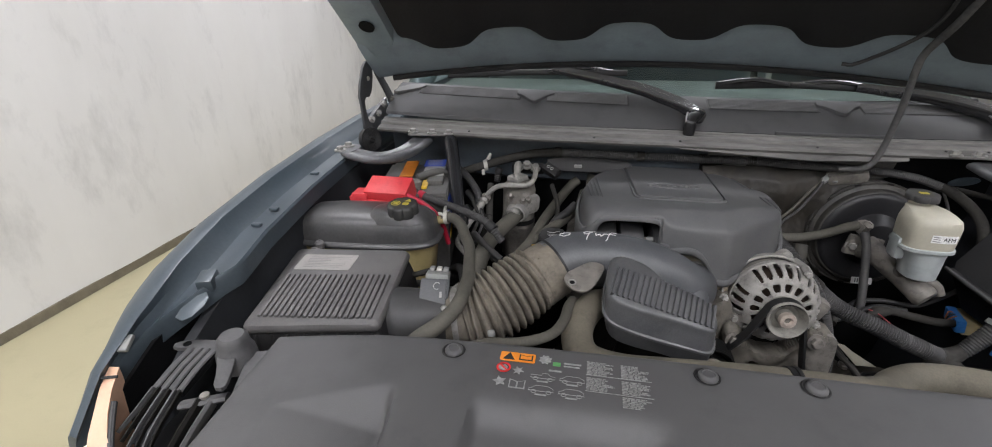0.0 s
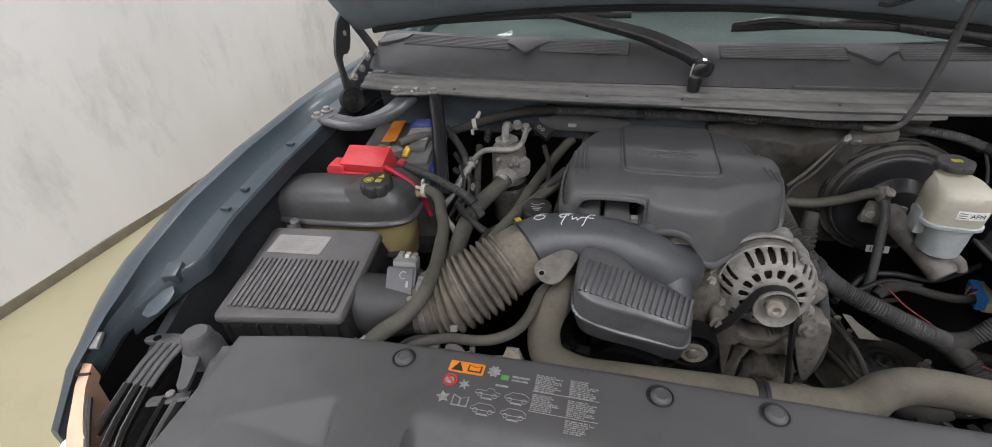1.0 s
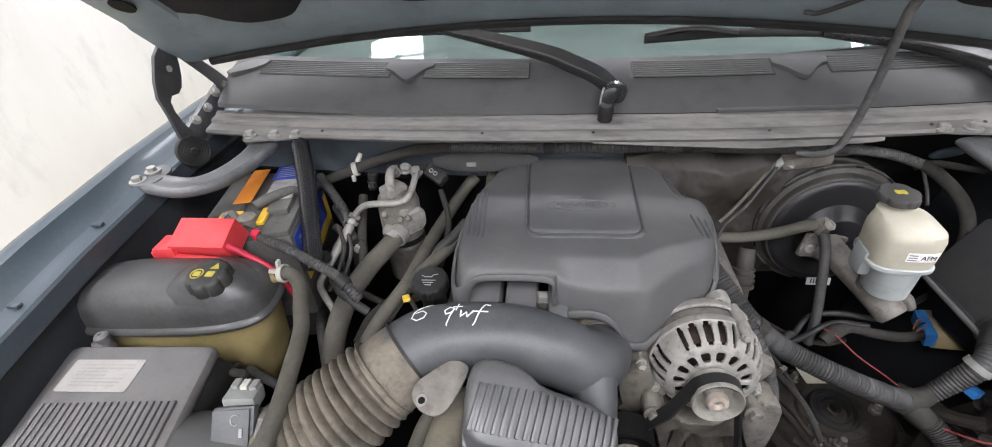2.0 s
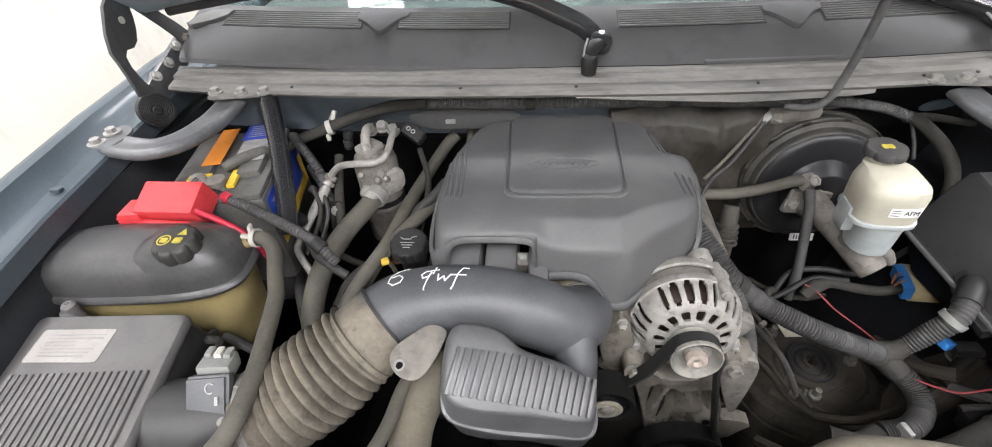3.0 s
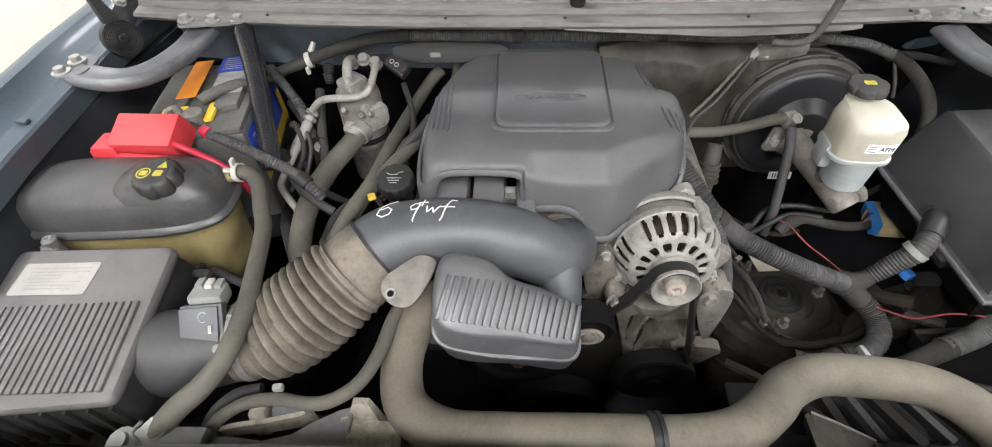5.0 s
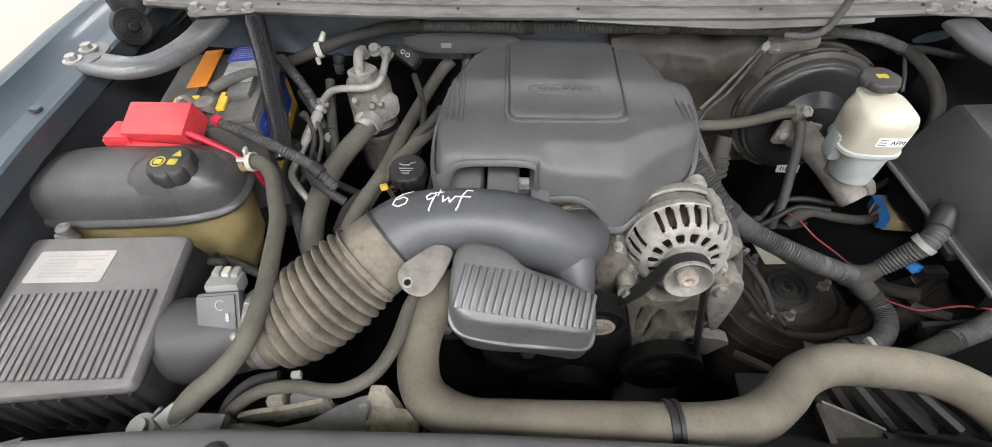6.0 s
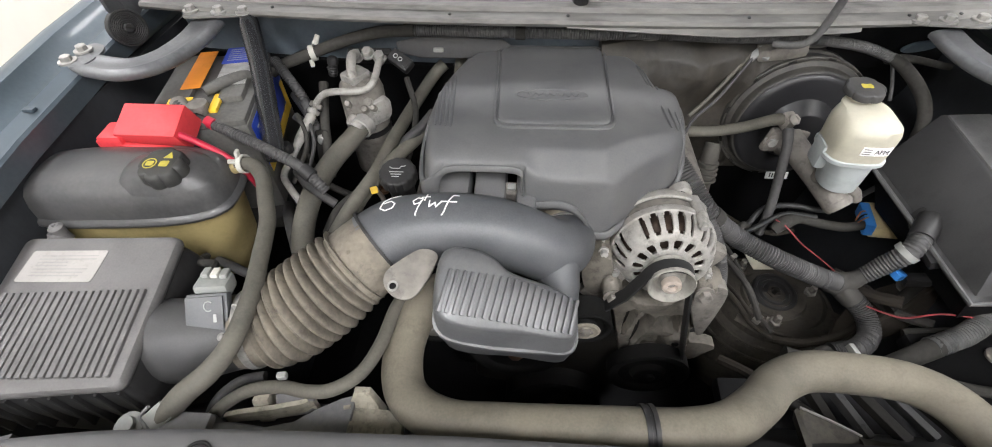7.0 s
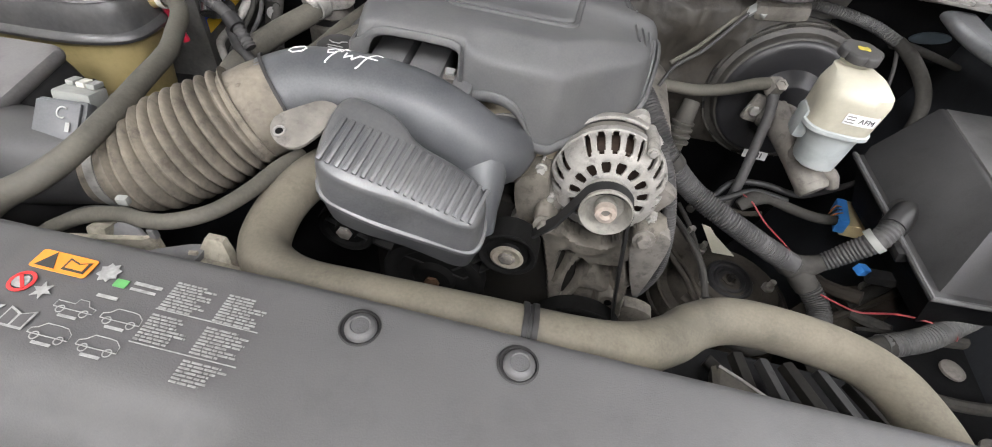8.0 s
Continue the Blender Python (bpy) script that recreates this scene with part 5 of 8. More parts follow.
def quad_ring(g, h, r=0.05, n=6):
    """The lid's outline, grown by g and lowered by h, with round corners."""
    out = []
    gu, gv = g / 0.215, g / 0.21
    for a, b, a0 in ((1, 1, 0), (0, 1, 90), (0, 0, 180), (1, 0, 270)):
        for k in range(n + 1):
            t = radians(a0 + 90 * k / n)
            u = (a + gu * (1 if a else -1)) + (-1 if a else 1) * r + r * math.cos(t)
            v = (b + gv * (1 if b else -1)) + (-1 if b else 1) * r + r * math.sin(t)
            out.append(on_box(u, v, h))
    return out


lid = part("lid", loft([quad_ring(0.000, -0.018), quad_ring(0.002, -0.015), quad_ring(0.003, -0.010), quad_ring(0.002, -0.005), quad_ring(0.0, -0.0015), quad_ring(-0.004, 0.0)]), BOX, ab)
part("base", loft([quad_ring(-0.012, -0.24), quad_ring(0.004, -0.10), quad_ring(0.004, -0.060), quad_ring(0.001, -0.030), quad_ring(-0.001, -0.019), quad_ring(-0.004, -0.016)]), BLACK, ab)
for k in range(8):
    u = 0.06 + 0.125 * k
    part("base_rib", box((0.005, 0.016, 0.085), on_box(u, -0.008, -0.062), (0, 0, 4), bevel=0.002), BLACK, ab)
NR = 20
for k in range(NR):
    u = 0.09 + 0.845 * k / (NR - 1)
    a, b = on_box(u, 0.095 - 0.05 * u, 0.0005), on_box(u, 0.60, 0.0005)
    part("lid_rib", box((0.0072, (b - a).length, 0.0085), turn=frame_of((a + b) / 2, (b - a).cross(Vector((0, 0, 1))), b - a), bevel=0.0022), BOX, lid)
part("rating_label", slab(rounded(0.116, 0.049, 0.004), 0.0006, frame_of(on_box(0.345, 0.785, 0.0006), TR - TL, TL - BL), 0), BOXLABEL, lid, "dusty pale rating label", smooth=False)
rnd = random.Random(2)
for k in range(7):
    part("tab_bolt", bolt(on_box(0.02 + 0.16 * k, 1.0, -0.05), (0, 0, 1), 0.004, 0.006), BLACK, ab) if k in (1, 4) else None
m = frame_of(on_box(0.345, 0.785, 0.0012), TR - TL, TL - BL)
inks = thing("label_print", on_box(0.345, 0.785, 0.001), "rows of fine grey print on the filter box label", "label")
for k in range(7):
    w = 0.09 * rnd.uniform(0.5, 1.0)
    part("print", slab([(-0.045, -0.0008), (-0.045 + w, -0.0008), (-0.045 + w, 0.0008), (-0.045, 0.0008)], 0.0003, m @ pose(0.004, 0.016 - 0.0052 * k, 0), 0), FADED, inks, smooth=False)
part("hinge_tab", sweep([on_box(0.14, 1.04, -0.02), on_box(0.14, 1.07, -0.006)], [0.016, 0.012], 14), BOX, ab)
part("tab_pin", lathe([(0.009, 0), (0.010, 0.012), (0.006, 0.016), (0.003, 0.016), (0.001, 0.012)], 16, pose(*on_box(0.165, 1.065, -0.008))), BOX, ab)

MAFGREY = mat("dark_sensor_plastic", (0.030, 0.030, 0.031), 0.45, dust=0.45, dust_colour=(0.085, 0.083, 0.08), bump=0.08, patch=8, fine=420)
maf = thing("airflow_sensor", (-0.47, 0.69, 1.05), "dark airflow sensor housing with a pale plug", "sensor")
axis = Vector((1, 0.21, -0.04)).normalized()
part("housing", sweep([(-0.560, 0.676, 1.066), (-0.522, 0.680, 1.068), (-0.475, 0.686, 1.068), (-0.418, 0.700, 1.067)], [0.046, 0.057, 0.055, 0.050], 28), MAFGREY, maf)
part("sensor_box", box((0.050, 0.074, 0.015), (-0.436, 0.688, 1.110), (42, 3, 10), bevel=0.003), TUBE, maf)
part("sensor_lid", box((0.045, 0.067, 0.004), (-0.436, 0.6815, 1.1175), (42, 3, 10), bevel=0.0015), TUBE, maf)
part("plug", box((0.041, 0.030, 0.022), (-0.440, 0.730, 1.130), (-14, 3, 8), bevel=0.004), GREYPLASTIC, maf, "pale grey electrical plug")
for k in range(3):
    part("plug_rib", box((0.009, 0.016, 0.006), (-0.4525 + 0.0125 * k, 0.742, 1.1415), (-14, 3, 8), bevel=0.0015), WHITEPLASTIC if k == 1 else GREYPLASTIC, maf)
part("screw", bolt((-0.412, 0.668, 1.110), (0, -0.35, 1), 0.004, 0.004), STEEL, maf)
part("letter", sweep([(-0.431 + 0.006 * math.cos(a), 0.696 + 0.0045 * math.sin(a), 1.1345 + 0.0040 * math.sin(a)) for a in np.linspace(0.9, 5.4, 13)], 0.0009, 5, straight=True), INK, maf)
part("print", box((0.004, 0.010, 0.0008), (-0.422, 0.6855, 1.1245), (42, 3, 10), bevel=0), INK, maf)
part("lead", sweep([(-0.452, 0.742, 1.135), (-0.47, 0.775, 1.115), (-0.52, 0.80, 1.085), (-0.535, 0.83, 1.06)], 0.006, 8), TAPE, maf)

duct = thing("intake_hose", (-0.34, 0.75, 1.02), "dusty tan corrugated rubber intake hose with clamps", "hose")
bpts = [(-0.390, 0.708, 1.068), (-0.355, 0.722, 1.077), (-0.312, 0.750, 1.096), (-0.272, 0.783, 1.116)]
part("cuff", sweep([(-0.428, 0.700, 1.066), (-0.400, 0.704, 1.067), (-0.372, 0.715, 1.072)], [0.050, 0.051, 0.054], 32), BELLOWS, duct, "smooth dusty rubber cuff")
part("bellows", sweep(bpts, [0.054, 0.059, 0.059, 0.054], 40, ribs=(0.0130, 0.0165, 1)), BELLOWS, duct)
part("collar", sweep([(-0.282, 0.772, 1.108), (-0.256, 0.794, 1.120), (-0.240, 0.807, 1.127)], [0.056, 0.0560, 0.0545], 32), BELLOWS, duct, "smooth dusty rubber collar")
for k, (p, ax, r) in enumerate((((-0.402, 0.705, 1.068), (1, 0.25, 0.08), 0.0520), ((-0.240, 0.809, 1.129), (0.72, 0.55, 0.3), 0.0555))):
    part("clamp", lathe([(r, -0.005 + 0.003 * k), (r + 0.002 - 0.001 * k, -0.005 + 0.003 * k), (r + 0.002 - 0.001 * k, 0.005 - 0.003 * k), (r, 0.005 - 0.003 * k)], 36, facing(p, ax), closed=True), STEEL if k == 0 else BLACK, duct, "steel band clamp")
part("clamp_screw", lathe([(0.0045, -0.011), (0.0055, -0.010), (0.0055, 0.009), (0.0035, 0.012), (0.001, 0.012)], 10, facing((-0.402, 0.712, 1.1235), (0.1, 1, -0.2))), STEEL, duct)
part("collar_lug", box((0.016, 0.012, 0.006), (-0.262, 0.770, 1.163), (-30, 12, 40), bevel=0.002), BELLOWS, duct)

elbow = thing("intake_tube", (-0.1, 0.85, 1.06), "smooth dark plastic intake elbow with chalky hand lettering", "intake tube")
tb = sweep([(-0.250, 0.802, 1.127), (-0.212, 0.823, 1.137), (-0.150, 0.836, 1.137), (-0.090, 0.840, 1.130), (-0.040, 0.838, 1.114), (-0.002, 0.841, 1.091), (0.018, 0.866, 1.074), (0.025, 0.905, 1.062)],
           [0.0515, 0.0515, 0.0505, 0.0490, 0.0480, 0.0475, 0.0465, 0.047], 36)
tb.normal_update()
tree = BVHTree.FromBMesh(tb)
part("tube", tb, TUBE, elbow)
part("neck", sweep([(0.006, 0.822, 1.085), (0.012, 0.797, 1.066), (0.016, 0.778, 1.045), (0.018, 0.768, 1.02)], [0.034, 0.029, 0.0230, 0.0220], 20), TUBE, elbow)
part("neck_ring", lathe([(0.021, -0.003), (0.025, -0.003), (0.025, 0.003), (0.021, 0.003)], 24, facing((0.0135, 0.789, 1.057), (0.15, -0.75, -0.8)), closed=True), TUBE, elbow)
part("outlet_clamp", lathe([(0.051, -0.006), (0.055, -0.006), (0.055, 0.006), (0.051, 0.006)], 36, facing((0.030, 0.893, 1.062), (0, 1, -0.1)), closed=True), STEEL, elbow)
part("clamp_bolt", bolt((0.082, 0.872, 1.056), (0, -1, 0.3), 0.006, 0.014), STEEL, elbow)
throttle = thing("throttle_body", (0.03, 0.94, 1.0), "dusty tan aluminium throttle body behind the elbow", "throttle")
part("barrel", lathe([(0.058, -0.004), (0.064, 0.0), (0.069, 0.012), (0.069, 0.03), (0.056, 0.05), (0.054, 0.09), (0.001, 0.09)], 36, facing((0.033, 0.900, 1.062), (0, 1, 0))), mat("tan_throttle_casting", (0.30, 0.26, 0.19), 0.6, metal=0.2, vary=0.3, dust=0.6, bump=0.4), throttle)


def stroke(points, r=0.00125):
    """A hand-drawn line laid on the tube from above."""
    pts = []
    for a, b in zip(points, points[1:]):
        for k in range(4):
            t = k / 4
            pts.append((a[0] * (1 - t) + b[0] * t, a[1] * (1 - t) + b[1] * t))
    pts.append(points[-1])
    line = []
    for x, y in pts:
        hit = tree.ray_cast(Vector((x, y, 1.4)), Vector((0.0, 0.08, -1)).normalized())
        if hit[0]:
            line.append(hit[0] + hit[1] * 0.0004)
    return sweep(line, r, 5, straight=True)


def letter_at(x, y, shape, s, name="letter", parent=None):
    pts = [(x + a * s + b * 0.12 * s, y + b * s) for a, b in shape]
    return part(name, stroke(pts), CHALK, parent or elbow)


SIX = [(0.5, 1.0), (0.22, 0.8), (0.05, 0.45), (0.08, 0.1), (0.3, -0.02), (0.52, 0.1), (0.54, 0.32), (0.35, 0.48), (0.12, 0.36)]
QUE = [(0.5, 0.62), (0.25, 0.68), (0.08, 0.42), (0.2, 0.2), (0.42, 0.32), (0.5, 0.62), (0.42, 0.1), (0.38, -0.35), (0.42, -0.42)]
DOUBLE = [(0.0, 0.5), (0.08, 0.08), (0.3, 0.4), (0.4, 0.08), (0.62, 0.52)]
EFF = [(0.55, 0.95), (0.32, 0.98), (0.22, 0.6), (0.16, 0.0), (0.10, -0.15)]
letter_at(-0.236, 0.803, SIX, 0.038)
letter_at(-0.194, 0.808, QUE, 0.029)
letter_at(-0.181, 0.8225, [(0.0, 0.35), (0.62, 0.46)], 0.019)
letter_at(-0.181, 0.8205, [(0.26, 0.9), (0.30, 0.05)], 0.019)
letter_at(-0.170, 0.809, DOUBLE, 0.027)
letter_at(-0.153, 0.805, EFF, 0.034)
letter_at(-0.153, 0.805, [(-0.08, 0.50), (0.55, 0.54)], 0.034)

reso = thing("intake_resonator", (-0.05, 0.72, 1.05), "black plastic resonator box with a ribbed sloping top", "resonator")
M_R = frame_of((-0.1437, 0.750, 1.187), (1, 0, -0.35), (0, 1, 0.55))
ROUT = soften([(0.012, -0.078), (0.003, -0.040), (0.001, 0.000), (0.012, 0.016), (0.046, 0.020), (0.070, 0.015), (0.092, 0.001), (0.147, -0.002), (0.183, -0.012), (0.194, -0.030), (0.196, -0.056), (0.184, -0.068), (0.143, -0.071), (0.060, -0.081)], 2)


def rr(g, z):
    c = np.array((0.10, -0.035))
    return [tuple(M_R @ Vector((*(c + (q - c) * (1 + g / np.linalg.norm(q - c))), z))) for q in ROUT]


def drop(g, d):
    return [(x, y, z - d) for x, y, z in rr(g, -0.010)]


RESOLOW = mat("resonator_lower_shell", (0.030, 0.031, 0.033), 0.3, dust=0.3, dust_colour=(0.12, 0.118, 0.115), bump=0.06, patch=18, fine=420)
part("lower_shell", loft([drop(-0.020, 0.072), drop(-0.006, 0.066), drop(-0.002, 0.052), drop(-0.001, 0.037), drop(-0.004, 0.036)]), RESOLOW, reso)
rb = part("body", loft([drop(-0.006, 0.0365), drop(0.0036, 0.0362), drop(0.0040, 0.0352), drop(0.0036, 0.0318), drop(0.0, 0.031), drop(0.0, 0.006), rr(-0.001, -0.010), rr(-0.003, -0.004), rr(-0.006, -0.0012), rr(-0.010, 0.0), rr(-0.03, 0.0004)]), RESO, reso)
NR2 = 19
for k in range(NR2):
    t = k / (NR2 - 1)
    x = 0.0165 + 0.166 * t
    y1 = float(np.interp(x, [0.014, 0.05, 0.09, 0.183], [-0.0135, -0.0105, -0.0065, -0.0145]))
    y0 = float(np.interp(x, [0.014, 0.10, 0.185], [-0.0665, -0.0620, -0.0585]))
    part("top_rib", box((0.0049, y1 - y0, 0.0085), turn=M_R @ pose(x, (y0 + y1) / 2, 0.0002, 0, 0, -4), bevel=0.0012), RESO, rb)
tab = thing("duct_bracket", (-0.19, 0.75, 1.12), "dusty grey metal bracket tab with a bolt hole beside the resonator", "bracket")
BT = [(q[0], q[1]) for q in soften([(-0.030, 0.012), (-0.006, 0.028), (0.018, 0.042), (0.042, 0.032), (0.034, 0.012), (0.022, -0.010), (0.006, -0.028), (-0.016, -0.024), (-0.030, -0.008)], 2)]
part("plate", slab(BT, 0.004, frame_of((-0.187, 0.742, 1.143), (1, 0.1, 0.03), (0, 1, 0.35)), 0.001), GREYALU, tab)
part("eyelet", lathe([(0.0045, 0.004), (0.007, 0.004), (0.007, 0.0062), (0.0045, 0.0062)], 20, frame_of((-0.2035, 0.7325, 1.1395), (1, 0.1, 0.03), (0, 1, 0.35)), closed=True), STEEL, tab)
part("hole", lathe([(0.0044, 0.003), (0.0044, 0.0048), (0.0005, 0.0048)], 16, frame_of((-0.2035, 0.7325, 1.1395), (1, 0.1, 0.03), (0, 1, 0.35))), DEEP, tab)

# ---------------------------------------------------------------- coolant tank
ct = thing("coolant_tank", (-0.66, 0.905, 0.95), "stained translucent coolant tank with a black cover and cap", "coolant tank")


def tank_ring(z, gx, gy, dx=0.0, p=3.2):
    return superring(-0.662 + dx, 0.905, z + 0.011, 0.168 + gx, 0.068 + gy, p, 44, 4)


part("tank", loft([tank_ring(0.93, -0.05, -0.03), tank_ring(1.0, -0.020, -0.008), tank_ring(1.06, -0.012, -0.005), tank_ring(1.098, -0.007, -0.004), tank_ring(1.106, -0.004, -0.003)]), TANK, ct)
cvr = part("tank_cover", loft([tank_ring(1.103, 0.003, 0.003), tank_ring(1.108, 0.005, 0.005), tank_ring(1.113, 0.003, 0.003), tank_ring(1.116, -0.002, -0.002), tank_ring(1.135, -0.006, -0.004), tank_ring(1.152, -0.014, -0.009, 0.004), tank_ring(1.163, -0.030, -0.018, 0.008),
                              tank_ring(1.170, -0.055, -0.032, 0.014), tank_ring(1.173, -0.090, -0.048, 0.02)]), TANKTOP, ct)
part("cover_ridge", loft([superring(-0.580, 0.902, 1.166, 0.075, 0.050, 2.4, 36, 4), superring(-0.578, 0.900, 1.180, 0.062, 0.042, 2.4, 36, 4), superring(-0.575, 0.898, 1.187, 0.048, 0.034, 2.3, 36, 4), superring(-0.57, 0.894, 1.189, 0.03, 0.022, 2.2, 36, 4)]), TANKTOP, cvr)
part("neck", lathe([(0.027, 0), (0.027, 0.02), (0.001, 0.02)], 24, pose(-0.560, 0.886, 1.165)), TANKTOP, ct)


def screw_cap(at, r, h, lobes, parent, material, axis=(0, 0, 1)):
    """A knurled cap with finger lobes."""
    m = facing(at, axis)
    rings = []
    for z, g in ((0, 0.0), (0.15, 0.02), (0.75, 0.0), (0.92, -0.05), (1.0, -0.14)):
        ring = []
        for k in range(96):
            a = 2 * math.pi * k / 96
            rad = r * (1 + g) * (1 + (0.12 if lobes < 9 else 0.07) * (abs(math.cos(a * lobes / 2)) ** 0.6 - 0.6))
            ring.append(tuple(m @ Vector((rad * math.cos(a), rad * math.sin(a), z * h))))
        rings.append(ring)
    return part("cap", loft(rings), material, parent)


CAPMAT = mat("worn_cap_plastic", (0.018, 0.018, 0.018), 0.5, dust=0.4, dust_colour=(0.09, 0.088, 0.08), bump=0.12, patch=18)
cap = screw_cap((-0.560, 0.886, 1.181), 0.0310, 0.024, 8, ct, CAPMAT, (0, -0.08, 1))
mcap = facing((-0.560, 0.8840, 1.2055), (0, -0.08, 1))
part("cap_print", lathe([(0.0082, 0), (0.0100, 0), (0.0100, 0.0005), (0.0082, 0.0005)], 24, mcap @ pose(-0.012, -0.004, 0), closed=True), CAPYELLOW, cap)
part("cap_print", slab(rounded(0.011, 0.009, 0.002), 0.0005, mcap @ pose(-0.012, -0.004, 0), 0), CAPYELLOW, cap)
part("cap_print", slab([(-0.007, -0.005), (0.007, -0.005), (0, 0.007)], 0.0005, mcap @ pose(0.010, 0.012, 0), 0), CAPYELLOW, cap)
part("cap_print", slab(rounded(0.013, 0.011, 0.002), 0.0005, mcap @ pose(0.009, -0.004, 0), 0), CAPYELLOW, cap)
part("nipple", sweep([(-0.520, 0.940, 1.140), (-0.480, 0.944, 1.152)], 0.010, 12), TANK, ct)

# ---------------------------------------------------------------- hoses
def hose(name, pts, r, material, label, ribs=None, category="hose", seg=16):
    h = thing(name, pts[len(pts) // 2], label, category)
    part("tube", sweep(pts, r, seg, ribs=ribs), material, h)
    return h


h = hose("overflow_hose", [(-0.496, 0.945, 1.150), (-0.470, 0.942, 1.152), (-0.446, 0.918, 1.147), (-0.426, 0.875, 1.142), (-0.408, 0.835, 1.140), (-0.392, 0.770, 1.141), (-0.381, 0.712, 1.139), (-0.384, 0.655, 1.128), (-0.405, 0.622, 1.112), (-0.437, 0.595, 1.095), (-0.470, 0.565, 1.06)], [0.0112, 0.0112, 0.0114, 0.0115, 0.0114, 0.0114, 0.0116, 0.0120, 0.0132, 0.0138, 0.0138], RUBBER, "dusty grey rubber hose curving from the coolant tank")
part("clamp", lathe([(0.0130, -0.004), (0.0150, -0.004), (0.0150, 0.004), (0.0130, 0.004)], 24, facing((-0.485, 0.944, 1.152), (1, -0.05, 0.1)), closed=True), WHITEPLASTIC, h, "pale spring clamp")
part("clamp_ear", box((0.005, 0.010, 0.014), (-0.489, 0.946, 1.170), (0, 10, 0), bevel=0.002), WHITEPLASTIC, h)
part("clamp_ear", box((0.012, 0.008, 0.005), (-0.496, 0.936, 1.163), (0, 20, 20), bevel=0.002), WHITEPLASTIC, h)
h = hose("upper_radiator_hose", [(-0.120, 0.790, 1.075), (-0.160, 0.762, 1.085), (-0.184, 0.715, 1.082), (-0.189, 0.665, 1.078), (-0.172, 0.617, 1.080), (-0.125, 0.589, 1.089), (-0.06, 0.585, 1.094), (0.05, 0.586, 1.098), (0.14, 0.590, 1.095), (0.196, 0.606, 1.082), (0.245, 0.640, 1.062), (0.275, 0.668, 1.056), (0.315, 0.686, 1.056), (0.368, 0.687, 1.057), (0.435, 0.681, 1.053), (0.475, 0.655, 1.056), (0.503, 0.610, 1.052), (0.525, 0.570, 1.035), (0.53, 0.53, 1.03)],
         0.0255, RADHOSE, "thick tan dusty upper radiator hose", seg=22)
part("clip", lathe([(0.0255, -0.007), (0.0282, -0.007), (0.0282, -0.002), (0.0266, -0.0015), (0.0266, 0.0015), (0.0282, 0.002), (0.0282, 0.007), (0.0255, 0.007)], 28, facing((0.099, 0.588, 1.097), (1, 0.05, 0)), closed=True), BLACK, h, "dark band on the hose")
part("end_fitting", lathe([(0.030, 0), (0.032, 0.012), (0.030, 0.03), (0.001, 0.03)], 24, facing((0.525, 0.565, 1.035), (0.1, -1, -0.1))), GREYPLASTIC, h)
h = hose("bypass_hose", [(-0.200, 0.755, 1.092), (-0.207, 0.722, 1.100), (-0.212, 0.670, 1.108), (-0.226, 0.630, 1.112), (-0.255, 0.609, 1.110), (-0.290, 0.610, 1.100), (-0.325, 0.618, 1.089), (-0.375, 0.618, 1.070), (-0.410, 0.598, 1.055), (-0.428, 0.575, 1.03)], [0.0095, 0.0090, 0.0084, 0.0080, 0.0080, 0.0080, 0.0080, 0.0080, 0.0080, 0.0080], RUBBER, "thin dusty rubber hose over the fan shroud")
part("clip", box((0.012, 0.008, 0.010), (-0.322, 0.626, 1.102), (0, 0, 10), bevel=0.003), GREYPLASTIC, h)
part("clip_foot", sweep([(-0.328, 0.630, 1.055), (-0.322, 0.622, 1.045), (-0.318, 0.625, 1.03)], 0.005, 8), BLACK, h)
hose("drain_hose", [(-0.372, 0.648, 1.048), (-0.405, 0.640, 1.045), (-0.43, 0.615, 1.035), (-0.44, 0.58, 1.01)], 0.0065, CONDUIT, "thin dark hose beside the shroud")
h = hose("suction_hose", [(-0.352, 1.146, 1.090), (-0.370, 1.115, 1.080), (-0.398, 1.048, 1.070), (-0.411, 0.975, 1.062), (-0.414, 0.915, 1.042), (-0.418, 0.885, 1.00), (-0.418, 0.87, 0.94)], 0.0185, RUBBER, "thick dusty rubber air-conditioning hose")
part("ferrule", lathe([(0.019, -0.012), (0.0215, -0.010), (0.0215, 0.008), (0.018, 0.012)], 24, facing((-0.352, 1.126, 1.096), (0.35, 0.9, 0.1)), closed=True), STEEL, h)
hose("heater_hose", [(-0.215, 1.285, 1.135), (-0.236, 1.265, 1.12), (-0.272, 1.185, 1.092), (-0.292, 1.09, 1.085), (-0.306, 1.01, 1.078), (-0.340, 0.93, 1.058), (-0.365, 0.88, 1.02), (-0.37, 0.86, 0.95)], 0.0125, RUBBER, "dusty brown heater hose running to the firewall")
hose("heater_hose", [(-0.195, 1.22, 1.125), (-0.205, 1.165, 1.108), (-0.235, 1.10, 1.10), (-0.272, 1.045, 1.090), (-0.300, 1.010, 1.075), (-0.335, 0.955, 1.045), (-0.36, 0.92, 0.98)], 0.0120, RUBBER, "dusty brown heater hose beside the engine cover")
hose("heater_hose", [(-0.178, 1.28, 1.15), (-0.185, 1.22, 1.10), (-0.20, 1.15, 1.05)], 0.012, RUBBER, "short heater hose behind the engine cover")
hose("breather_pipe", [(-0.215, 1.13, 1.125), (-0.235, 1.095, 1.115), (-0.26, 1.075, 1.10), (-0.275, 1.05, 1.07)], 0.009, CONDUIT, "thin black breather pipe")

